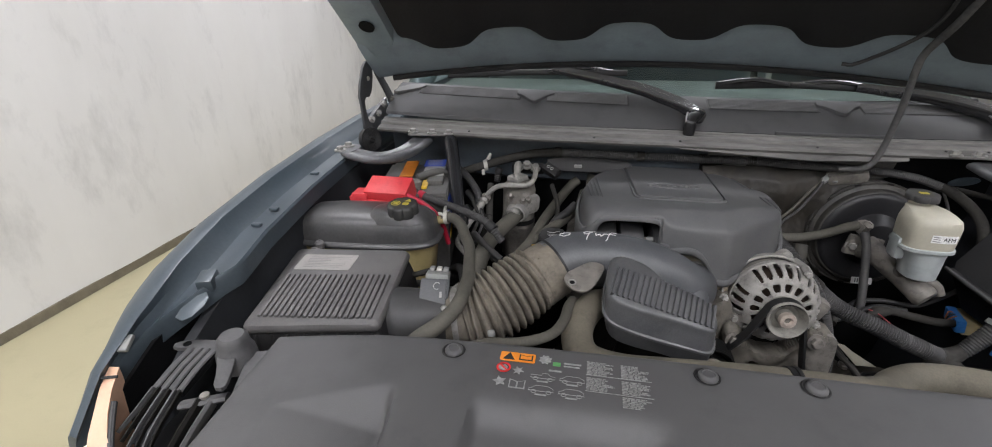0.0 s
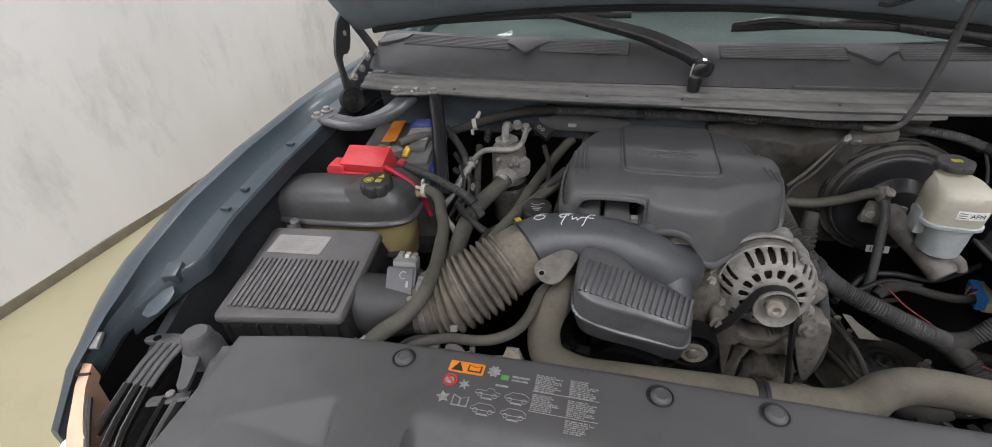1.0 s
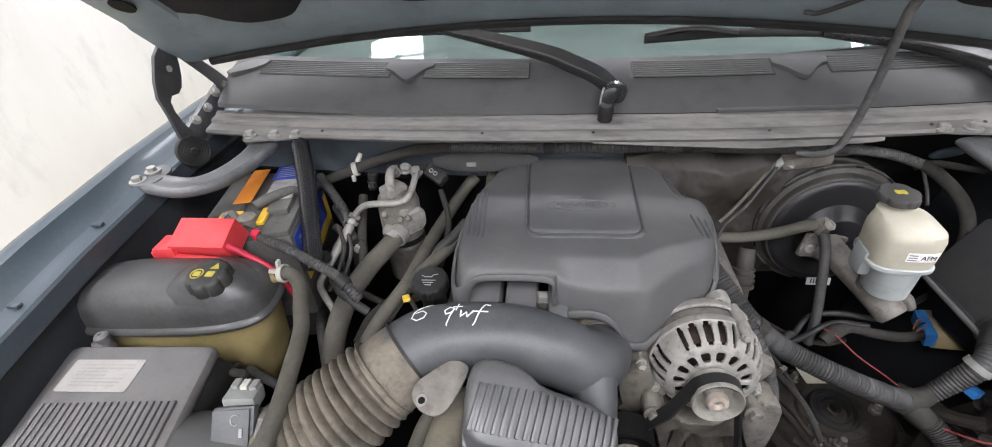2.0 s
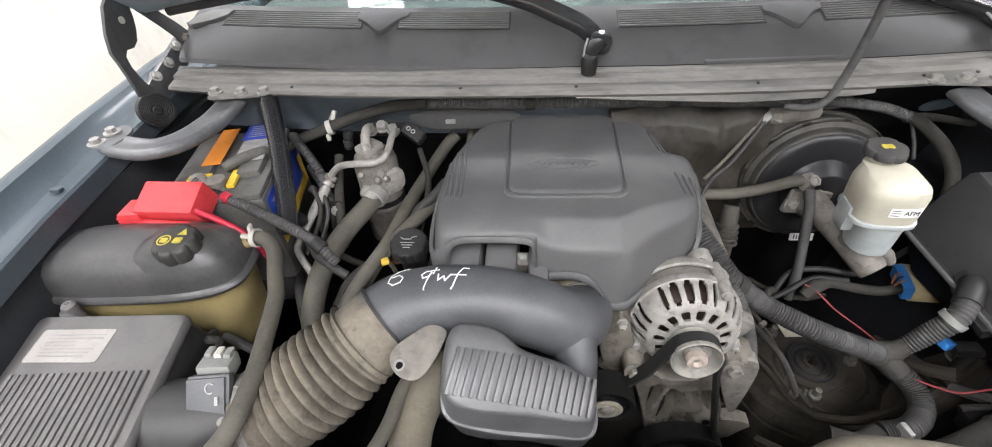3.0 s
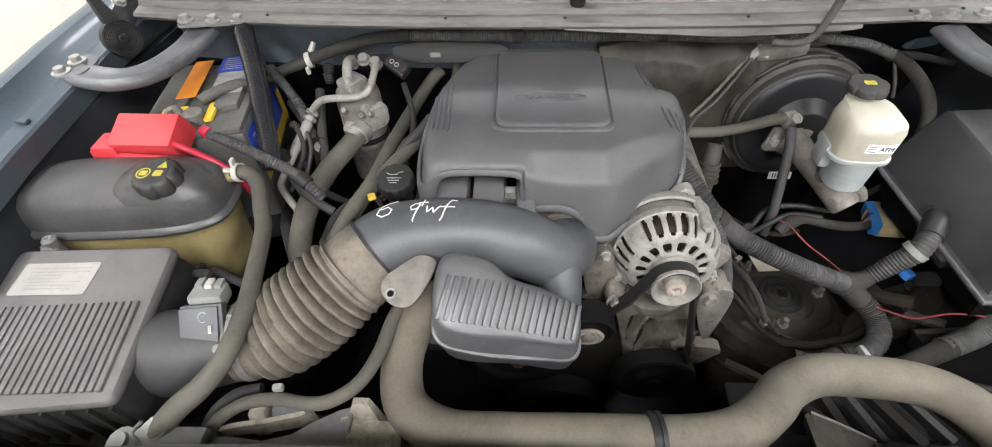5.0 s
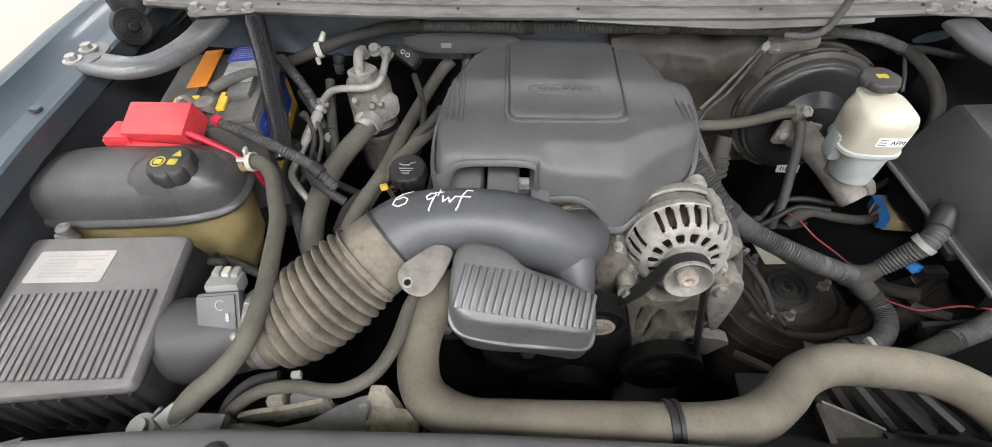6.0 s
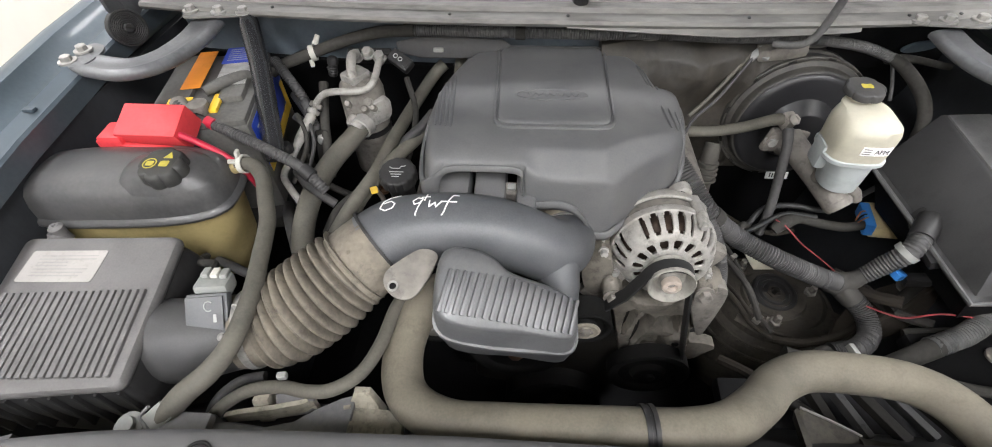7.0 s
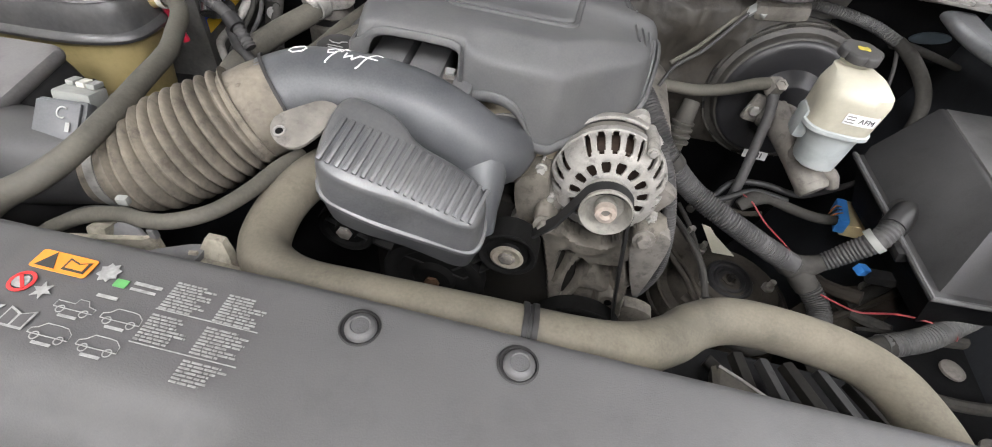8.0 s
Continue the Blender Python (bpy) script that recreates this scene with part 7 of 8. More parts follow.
part("cap_print", slab([(0.0088 * math.cos(a), 0.0066 * math.sin(a) + 0.002 * math.sin(3 * a)) for a in np.linspace(0, 2 * math.pi, 21)[:-1]], 0.0006, facing((RCAP[0], RCAP[1] - 0.001, RCAP[2] + 0.0232), (0, -0.05, 1)), 0), CAPYELLOW, bc)
RVX = Vector((math.cos(radians(-4)), math.sin(radians(-4)), 0))
RVN = Vector((RVX.y, -RVX.x, 0))


def rv_face(u, v, out=0.0):
    """A place on the reservoir's front face, u along it and v up."""
    hx, hy = 0.0368 * 1.27, 0.049 * 0.92
    d = hy * (1 - min(0.98, abs(u / hx)) ** 3.4) ** (1 / 3.4) + out
    return Vector((0.503, 1.070, 1.139 + v)) + RVX * u + RVN * d


def rv_patch(u0, u1, v0, v1, out, n=12):
    """A thin strip that follows the reservoir's front face."""
    rings = []
    for u in np.linspace(u0, u1, n):
        rings.append([tuple(rv_face(u, v, o)) for v, o in ((v0, out - 0.0012), (v0, out), (v1, out), (v1, out - 0.0012))])
    return loft(rings)


labp = part("tag", rv_patch(-0.011, 0.034, -0.008, 0.008, 0.0010), CHALK, rv, "small white printed tag")
for k in range(3):
    part("tag_print", rv_patch(-0.009, 0.003, 0.0035 - 0.0045 * k, 0.0052 - 0.0045 * k, 0.0014), FADED, labp)
mlab = frame_of(tuple(rv_face(0.0185, 0, 0.0016)), tuple(RVX - RVN * 0.08), (0, 0, 1))


def words(text, size, m, material, parent, name="lettering"):
    cu = bpy.data.curves.new(name, "FONT")
    cu.body, cu.size, cu.align_x, cu.align_y, cu.extrude = text, size, "CENTER", "CENTER", 0.0003
    tmp = bpy.data.objects.new(name, cu)
    scene.collection.objects.link(tmp)
    bpy.context.view_layer.update()
    me = bpy.data.meshes.new_from_object(tmp.evaluated_get(bpy.context.evaluated_depsgraph_get()))
    bpy.data.objects.remove(tmp)
    bpy.data.curves.remove(cu)
    bm = bmesh.new()
    bm.from_mesh(me)
    bpy.data.meshes.remove(me)
    bmesh.ops.transform(bm, matrix=m, verts=bm.verts)
    return part(name, bm, material, parent, smooth=False)


words("AFM", 0.0112, mlab, DARKINK, labp)

vac = hose("vacuum_hose", [(0.24, 1.185, 1.055), (0.285, 1.192, 1.048), (0.330, 1.192, 1.050), (0.375, 1.180, 1.070), (0.410, 1.167, 1.095), (0.430, 1.160, 1.104)], 0.0105, RUBBER, "dusty rubber vacuum hose with a tee at the booster")
part("tee", box((0.024, 0.026, 0.026), (0.436, 1.160, 1.100), (20, 0, 20), bevel=0.005), GREYALU, vac)
part("tee_face", lathe([(0.011, 0), (0.011, 0.003), (0.007, 0.003), (0.007, 0.001), (0.001, 0.001)], 6, facing((0.440, 1.149, 1.110), (0.1, -0.5, 0.7))), GREYALU, vac)
part("drop_hose", sweep([(0.438, 1.150, 1.090), (0.439, 1.128, 1.065), (0.437, 1.10, 1.01), (0.433, 1.072, 0.955), (0.430, 1.06, 0.90)], [0.0095, 0.0088, 0.0085, 0.0085, 0.0085], 14), CONDUIT, vac)
BOOT = mat("grimy_boot_rubber", (0.03, 0.028, 0.024), 0.7, dust=0.6, dust_colour=(0.085, 0.078, 0.065), bump=0.15, patch=16, grime=0.4)
fd = hose("firewall_duct", [(0.321, 1.162, 1.044), (0.318, 1.150, 1.02), (0.315, 1.135, 0.95), (0.315, 1.12, 0.88)], [0.0145, 0.0165, 0.019, 0.015], BOOT, "stubby dusty rubber boot beside the brake booster")
for k in range(4):
    part("boot_ring", lathe([(0.016, -0.003), (0.0205 + 0.0004 * k, -0.002), (0.0205 + 0.0004 * k, 0.002), (0.016, 0.003)], 20, facing((0.3175, 1.146 - 0.0035 * k, 1.008 - 0.011 * k), (0.05, 0.3, 1)), closed=True), BOOT, fd)

# ---------------------------------------------------------------- fuse box and right-hand wiring
fb = thing("fuse_box", (0.75, 1.02, 0.9), "large black plastic fuse box with a sloping lid", "fuse box")
# one plastic in two colours: dust and light on top, shade on the sides
LIDTOP = mat("lit_dusty_lid_plastic", (0.045, 0.045, 0.046), 0.5, dust=0.6, dust_colour=(0.20, 0.198, 0.195), bump=0.12, patch=7, fine=500)
LIDSIDE = mat("shaded_lid_plastic", (0.022, 0.022, 0.023), 0.5, dust=0.5, dust_colour=(0.068, 0.067, 0.066), bump=0.12, patch=9, fine=500)
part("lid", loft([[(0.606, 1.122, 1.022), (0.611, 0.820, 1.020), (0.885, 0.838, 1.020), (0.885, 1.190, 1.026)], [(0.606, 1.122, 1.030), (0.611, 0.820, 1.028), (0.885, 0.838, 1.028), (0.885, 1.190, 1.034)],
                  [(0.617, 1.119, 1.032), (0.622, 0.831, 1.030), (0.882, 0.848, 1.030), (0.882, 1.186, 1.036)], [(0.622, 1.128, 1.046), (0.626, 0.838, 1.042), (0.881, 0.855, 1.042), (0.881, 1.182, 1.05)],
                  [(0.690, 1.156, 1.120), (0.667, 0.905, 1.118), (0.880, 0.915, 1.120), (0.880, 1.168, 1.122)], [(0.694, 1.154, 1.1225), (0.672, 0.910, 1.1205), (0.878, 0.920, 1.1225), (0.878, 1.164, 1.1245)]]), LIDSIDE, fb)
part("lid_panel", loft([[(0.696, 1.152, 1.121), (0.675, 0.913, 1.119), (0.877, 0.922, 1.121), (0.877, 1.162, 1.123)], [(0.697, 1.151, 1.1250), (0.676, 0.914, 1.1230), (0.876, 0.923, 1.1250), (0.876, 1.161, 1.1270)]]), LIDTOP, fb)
part("base", loft([[(0.640, 1.09, 0.95), (0.655, 0.845, 0.95), (0.875, 0.88, 0.95), (0.875, 1.17, 0.95)], [(0.614, 1.115, 1.020), (0.619, 0.829, 1.018), (0.88, 0.846, 1.018), (0.88, 1.184, 1.024)]]), DEEP, fb)
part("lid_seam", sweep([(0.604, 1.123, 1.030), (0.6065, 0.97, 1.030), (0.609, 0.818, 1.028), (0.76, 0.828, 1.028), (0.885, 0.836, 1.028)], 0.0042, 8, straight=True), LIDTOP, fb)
part("lid_latch", box((0.018, 0.03, 0.02), (0.609, 0.91, 1.018), (0, -20, 0), bevel=0.004), BLACK, fb)
CT = [(0.205, 1.020, 1.115), (0.228, 0.985, 1.095), (0.262, 0.955, 1.058), (0.318, 0.948, 1.012), (0.380, 0.922, 0.992), (0.445, 0.913, 0.965), (0.500, 0.910, 0.943)]
cd = hose("engine_loom", CT, 0.0165, CONDUIT, "thick corrugated wiring loom with a taped junction", ribs=(0.0046, 0.0024), category="loom", seg=18)
part("branch", sweep([(0.505, 0.912, 0.937), (0.538, 0.890, 0.915), (0.552, 0.865, 0.902), (0.545, 0.835, 0.895), (0.515, 0.812, 0.893), (0.475, 0.805, 0.890)], 0.0165, 18, ribs=(0.0046, 0.0024)), CONDUIT, cd)
part("branch", sweep([(0.505, 0.912, 0.937), (0.535, 0.918, 0.950), (0.562, 0.922, 0.982), (0.585, 0.925, 1.015), (0.605, 0.945, 1.032), (0.622, 0.965, 1.036)], [0.012, 0.013, 0.0155, 0.016, 0.016, 0.016], 18, ribs=(0.0055, 0.0014)), CONDUIT, cd)
part("tape_wrap", sweep([(0.478, 0.913, 0.950), (0.500, 0.913, 0.939), (0.522, 0.914, 0.944), (0.540, 0.919, 0.955)], [0.0175, 0.0205, 0.017, 0.013], 14), TAPE, cd)
part("tape_wrap", sweep([(0.503, 0.914, 0.940), (0.518, 0.903, 0.928), (0.532, 0.893, 0.918)], [0.017, 0.019, 0.018], 14), TAPE, cd)
part("band", lathe([(0.0165, -0.005), (0.0195, -0.005), (0.0195, 0.005), (0.0165, 0.005)], 20, facing((0.582, 0.925, 1.013), (0.45, 0.1, 0.7)), closed=True), GREYPLASTIC, cd, "pale band")
part("sleeve", sweep([(0.600, 0.94, 1.03), (0.615, 0.958, 1.035), (0.632, 0.975, 1.036)], [0.018, 0.019, 0.021], 16), BLACK, cd)
part("gland", lathe([(0.030, 0), (0.030, 0.004), (0.026, 0.006), (0.001, 0.006)], 24, facing((0.632, 0.972, 1.034), (-0.6, -0.3, 0.6))), BLACK, cd)
part("fir_clip", box((0.010, 0.022, 0.022), (0.497, 0.800, 0.905), (0, 10, 15), bevel=0.003), GREYPLASTIC, cd)
part("tape_wrap", sweep([(0.262, 0.955, 1.058), (0.276, 0.954, 1.046)], 0.0185, 16), TAPE, cd)
hose("alternator_lead", [(0.235, 0.93, 1.095), (0.252, 0.905, 1.072), (0.273, 0.890, 1.025), (0.295, 0.886, 0.950), (0.305, 0.890, 0.875), (0.290, 0.895, 0.80), (0.26, 0.90, 0.74)], 0.0095, CONDUIT, "corrugated lead curving down beside the alternator", ribs=(0.005, 0.0014), category="loom")
hose("red_wire", [(0.440, 1.050, 0.950), (0.455, 1.036, 0.948), (0.478, 1.005, 0.935), (0.505, 0.970, 0.930), (0.522, 0.940, 0.928)], 0.0014, THINWIRE, "thin red wire behind the loom", category="cable", seg=8)
hose("red_wire", [(0.540, 0.874, 0.930), (0.563, 0.857, 0.935), (0.585, 0.847, 0.940), (0.6335, 0.8506, 0.950), (0.671, 0.8415, 0.958), (0.694, 0.828, 0.962), (0.702, 0.824, 0.952)], 0.0015, THINWIRE, "thin red wire crossing to the fuse box", category="cable", seg=8)
pl = thing("wiring_plug", (0.63, 1.04, 0.93), "tan and blue wiring plug with a taped lead", "connector")
part("tan_body", box((0.058, 0.076, 0.026), (0.670, 1.088, 0.918), (0, -8, -12), bevel=0.004), TANPLUG, pl)
part("blue_body", box((0.018, 0.066, 0.030), (0.637, 1.088, 0.921), (0, -8, -12), bevel=0.004), BLUEPLUG, pl, "bright blue plug end")
part("lead", sweep([(0.628, 1.070, 0.922), (0.58, 1.055, 0.930), (0.53, 1.052, 0.940), (0.49, 1.058, 0.945), (0.46, 1.05, 0.945), (0.44, 1.04, 0.93)], [0.009, 0.009, 0.009, 0.008, 0.014, 0.010], 12), TAPE, pl)
LEADWIRE = mat("orange_lead_wire", (0.45, 0.16, 0.05), 0.5, vary=0.2, bump=0.03)
for k in range(3):
    part("wire", sweep([(0.600 + 0.004 * k, 1.062 + 0.006 * k, 0.930), (0.618, 1.072 + 0.008 * k, 0.936 + 0.002 * k), (0.634, 1.080 + 0.008 * k, 0.934)], 0.0015, 6), LEADWIRE if k != 1 else BLACK, pl)
pb = thing("wiring_plug", (0.59, 0.91, 0.96), "small bright blue wiring plug under the loom", "connector")
part("blue_body", box((0.018, 0.016, 0.014), (0.606, 0.927, 0.950), (0, 10, 20), bevel=0.003), BLUEPLUG, pb)
part("black_body", box((0.040, 0.020, 0.018), (0.634, 0.920, 0.948), (0, -10, -6), bevel=0.004), BLACK, pb)
hose("brake_line_loom", [(0.40, 1.06, 0.925), (0.43, 1.085, 0.945), (0.48, 1.085, 0.955), (0.54, 1.075, 0.955), (0.60, 1.10, 0.965), (0.66, 1.13, 0.98)], 0.0055, BLACK, "thin black loom under the master cylinder", category="loom", seg=10)
hose("brake_line_loom", [(0.36, 1.02, 0.93), (0.41, 1.045, 0.935), (0.46, 1.065, 0.950), (0.52, 1.062, 0.948)], 0.0055, BLACK, "thin black loom beside the wiring plug", category="loom", seg=10)

st = thing("shock_mount", (0.49, 1.0, 0.75), "grimy shock tower with a round rubber mount and studs", "suspension mount")
MUD = mat("dusty_tower_steel", (0.030, 0.027, 0.023), 0.7, vary=0.45, dust=0.8, dust_colour=(0.060, 0.052, 0.041), bump=0.8, scale=24, patch=14, spec=0.25, grime=0.9)
part("tower", loft([superring(0.49, 1.0, 0.50, 0.17, 0.16, 2.4, 48), superring(0.49, 1.0, 0.70, 0.140, 0.130, 2.2, 48), superring(0.49, 1.0, 0.742, 0.126, 0.118, 2, 48), superring(0.49, 1.0, 0.748, 0.112, 0.105, 2, 48), superring(0.49, 1.0, 0.764, 0.106, 0.098, 2, 48),
                    superring(0.49, 1.0, 0.772, 0.096, 0.089, 2, 48), superring(0.49, 1.0, 0.769, 0.066, 0.061, 2, 48), superring(0.49, 1.0, 0.776, 0.062, 0.057, 2, 48), superring(0.49, 1.0, 0.777, 0.04, 0.036, 2, 48)]), MUD, st)
for zz, rr_ in ((0.740, 0.128), (0.71, 0.140), (0.66, 0.149)):
    part("tower_rib", sweep([(0.49 + rr_ * math.cos(a), 1.0 + rr_ * 0.93 * math.sin(a), zz) for a in np.linspace(0, 2 * math.pi, 49)], 0.0045, 8, straight=True), MUD, st)
MST = facing((0.4895, 1.002, 0.772), (0, -0.12, 1))
part("rubber_mount", lathe([(0.045, 0), (0.0455, 0.008), (0.042, 0.013), (0.0375, 0.0135), (0.035, 0.008), (0.031, 0.007), (0.028, 0.012), (0.0245, 0.0125), (0.022, 0.005), (0.001, 0.005)], 40, MST), BLACK, st, "black ringed rubber mount")
part("mount_cup", lathe([(0.0135, 0.004), (0.0150, 0.010), (0.0105, 0.013), (0.0085, 0.007), (0.001, 0.007)], 6, MST), MUD, st)
part("mount_stem", lathe([(0.0055, 0.006), (0.0055, 0.022), (0.0035, 0.024), (0.001, 0.024)], 12, MST), GRIME, st)
for q in ((0.442, 1.072, 0.766), (0.568, 1.010, 0.764), (0.470, 0.932, 0.766)):
    part("stud", lathe([(0.017, 0), (0.017, 0.004), (0.0115, 0.0045), (0.0115, 0.014), (0.007, 0.0155), (0.006, 0.032), (0.001, 0.033)], 6, facing(q, (0, -0.1, 1))), GREYALU, st, "dull steel stud and nut")
for pts, r in (([(0.352, 1.035, 0.80), (0.395, 0.975, 0.79), (0.42, 0.915, 0.785), (0.47, 0.870, 0.79), (0.54, 0.860, 0.80)], 0.0050), ([(0.362, 1.045, 0.80), (0.405, 0.985, 0.788), (0.432, 0.930, 0.782), (0.48, 0.890, 0.788), (0.55, 0.885, 0.80)], 0.0038), ([(0.60, 0.945, 0.77), (0.575, 0.905, 0.80), (0.545, 0.88, 0.82), (0.51, 0.868, 0.83)], 0.0042)):
    part("brake_pipe", sweep(pts, r, 8), MUD, st)
part("tower_strap", sweep([(0.40, 0.945, 0.770), (0.46, 0.905, 0.772), (0.55, 0.915, 0.770), (0.61, 0.97, 0.755)], 0.010, 10, flat=(1.6, 0.4)), MUD, st)
part("pipe_clip", box((0.022, 0.014, 0.014), (0.428, 0.925, 0.792), (0, 0, 40), bevel=0.003), GREYALU, st)
part("tower_flange", slab([(q[0], q[1]) for q in soften([(-0.05, -0.03), (0.03, -0.035), (0.06, 0.0), (0.02, 0.035), (-0.05, 0.03)], 2)], 0.006, pose(0.395, 1.085, 0.770, 6, 4, -30), 0.002), MUD, st)
# added cream sheet stands in for the bright floor seen through the gap
card = thing("floor_glimpse", (0.45, 1.08, 0.775), "pale sheet standing in for lit floor seen past the shock tower", "card")
part("sheet", slab([(-0.034, 0.034), (-0.016, 0.032), (-0.006, 0.016), (0.034, -0.020), (-0.012, -0.026), (-0.020, -0.004)], 0.0015, pose(0.463, 1.068, 0.805, 12, 6, 0), 0), CREAM, card, smooth=False)

# ---------------------------------------------------------------- alternator and belt drive
al = thing("alternator", (0.174, 0.87, 0.98), "weathered cast aluminium alternator with slotted housing", "alternator")
MAL = facing((0.176, 0.852, 1.053), (0.0, -1, 0.13))
part("winding", lathe([(0.045, -0.10), (0.054, -0.096), (0.064, -0.064), (0.066, -0.020), (0.060, -0.010), (0.001, -0.010)], 40, MAL), COPPER, al, "dark copper windings inside the housing")
CASE = [(0.026, -0.004), (0.027, 0.008), (0.034, 0.0085), (0.0375, 0.0075), (0.040, 0.0070), (0.046, 0.0060), (0.0505, 0.0050), (0.0525, 0.0045), (0.058, 0.0030), (0.0625, 0.0005), (0.0660, -0.0030), (0.0682, -0.0060), (0.0715, -0.0110),
        (0.0745, -0.0180), (0.0765, -0.0250), (0.0772, -0.0285), (0.0782, -0.0320), (0.0800, -0.0335), (0.0806, -0.0440), (0.0790, -0.0470), (0.0750, -0.0475)]


def alternator_metal(i, k):
    """Fifteen wedge slots in the face, long ones round the shoulder, bridged at the bolt lugs."""
    if 3 <= i <= 6:
        d = abs(k % 16 - 7.5)
        return d > (5 if i in (4, 5) else 4)
    if 9 <= i <= 15:
        if any(abs((k * 360 / 240 - lug + 180) % 360 - 180) < 7 for lug in (60, 205, 335)) or abs((k * 1.5 - 141 + 180) % 360 - 180) < 13:
            return True
        return abs(k % 10 - 4.5) > (3 if 10 <= i <= 14 else 2)
    return True


fh = part("front_housing", slotted(CASE, 240, alternator_metal, MAL), ALU, al)
thick = fh.modifiers.new("thickness", "SOLIDIFY")
thick.thickness, thick.offset = 0.0048, -1.0
soft = fh.modifiers.new("round", "BEVEL")
soft.width, soft.segments, soft.limit_method, soft.angle_limit = 0.0007, 1, "ANGLE", radians(50)
part("stator", lathe([(0.070, -0.066), (0.0755, -0.066), (0.0760, -0.048), (0.072, -0.046)], 56, MAL, closed=True), GREYALU, al, "dull laminated stator band")
rh = part("rear_housing", slotted([(0.0780, -0.0655), (0.0800, -0.0665), (0.0800, -0.0740), (0.0775, -0.0790), (0.0755, -0.083), (0.0715, -0.090), (0.0670, -0.096), (0.060, -0.102), (0.050, -0.105), (0.001, -0.106)], 240, lambda i, k: not (4 <= i <= 6 and 2 <= k % 10 <= 7), MAL), ALU, al)
shell_r = rh.modifiers.new("thickness", "SOLIDIFY")
shell_r.thickness, shell_r.offset = 0.004, 1.0
for a in (60, 205, 335):
    c, sn = math.cos(radians(a)), math.sin(radians(a))
    part("housing_lug", sweep([tuple(MAL @ Vector((0.079 * c, 0.079 * sn, -0.012))), tuple(MAL @ Vector((0.082 * c, 0.082 * sn, -0.030))), tuple(MAL @ Vector((0.080 * c, 0.080 * sn, -0.074)))], [0.0075, 0.0085, 0.0080], 12), ALU, al)
    part("housing_bolt", bolt(tuple(MAL @ Vector((0.079 * c, 0.079 * sn, -0.012))), (0, -1, 0.13), 0.0055, 0.007), STEEL, al)
part("mount_ear", slab([(q[0], q[1]) for q in soften([(-0.024, -0.016), (0.018, -0.016), (0.010, 0.012), (-0.010, 0.014)], 2)], 0.018, MAL @ pose(0.026, 0.074, -0.095, 0, 0, -20), 0.003), ALU, rh)
part("ear_slot", slab(rounded(0.010, 0.005, 0.002), 0.002, MAL @ pose(0.022, 0.078, -0.0775, 0, 0, -20), 0), DEEP, rh)
PULLEYALU = mat("dull_pulley_alloy", (0.26, 0.25, 0.225), 0.6, metal=0.25, vary=0.3, dust=0.6, dust_colour=(0.22, 0.21, 0.185), bump=0.3, scale=40, patch=26, grime=0.6)
MP = facing((0.174, 0.840, 1.054), (0.0, -1, 0.12)) @ Matrix.Scale(1.12, 4)
part("pulley", lathe([(0.026, 0.0), (0.030, 0.001), (0.0285, 0.003), (0.0285, 0.022), (0.031, 0.024), (0.031, 0.029), (0.0295, 0.0300), (0.0265, 0.027), (0.021, 0.014), (0.013, 0.012), (0.0125, 0.022), (0.010, 0.026), (0.001, 0.026)], 40, MP), PULLEYALU, al)
part("shaft_nut", lathe([(0.0125, 0.022), (0.0130, 0.027), (0.0118, 0.031), (0.0070, 0.0320), (0.0055, 0.0300), (0.0050, 0.024), (0.001, 0.024)], 24, MP), mat("pale_worn_nut", (0.42, 0.36, 0.31), 0.5, metal=0.3, vary=0.3, bump=0.2, scale=60), al)

br = thing("alternator_bracket", (0.18, 0.86, 0.88), "grimy cast aluminium alternator bracket with webs and bolts", "bracket")
CASTING = mat("grimy_cast_bracket", (0.13, 0.118, 0.10), 0.6, metal=0.25, vary=0.45, dust=0.6, dust_colour=(0.135, 0.122, 0.10), bump=0.6, scale=30, patch=16, grime=0.9)
PB = [(float(q[0]), float(q[1])) for q in soften([(0.085, 0.982), (0.087, 1.013), (0.103, 1.021), (0.120, 0.998), (0.141, 0.963), (0.167, 0.955), (0.201, 0.957), (0.227, 0.985), (0.228, 1.016), (0.256, 1.020), (0.275, 1.011), (0.279, 0.987), (0.272, 0.932),
                                                  (0.263, 0.881), (0.263, 0.848), (0.279, 0.772), (0.236, 0.774), (0.151, 0.758), (0.133, 0.840), (0.113, 0.924)], 2)]
PITS = (([(0.164, 0.814), (0.163, 0.875), (0.174, 0.917), (0.189, 0.904), (0.182, 0.861)], 0.030), ([(0.196, 0.912), (0.232, 0.915), (0.234, 0.864), (0.217, 0.872)], 0.026), ([(0.258, 0.885), (0.262, 0.935), (0.240, 0.935)], 0.022),
        ([(0.140, 0.925), (0.160, 0.935), (0.150, 0.88), (0.143, 0.85)], 0.014), ([(0.190, 0.845), (0.222, 0.850), (0.222, 0.79), (0.176, 0.785)], 0.012))
BOSSES = ((0.1035, 0.987, 0.019, 0.010), (0.243, 1.000, 0.020, 0.008), (0.238, 0.840, 0.016, 0.010), (0.176, 0.962, 0.03, 0.004))


def casting_height(x, z):
    h = 0.004 * noise.noise((x * 40, z * 40, 2))
    for poly, depth in PITS:
        h -= 1.6 * depth * ease((0.004 - inside((x, z), poly)) / 0.008)
    for bx, bz, r, up in BOSSES:
        h = max(h, up * ease((r * 1.25 - math.hypot(x - bx, z - bz)) / (r * 0.35)) if math.hypot(x - bx, z - bz) < r * 1.25 else -1)
    return h


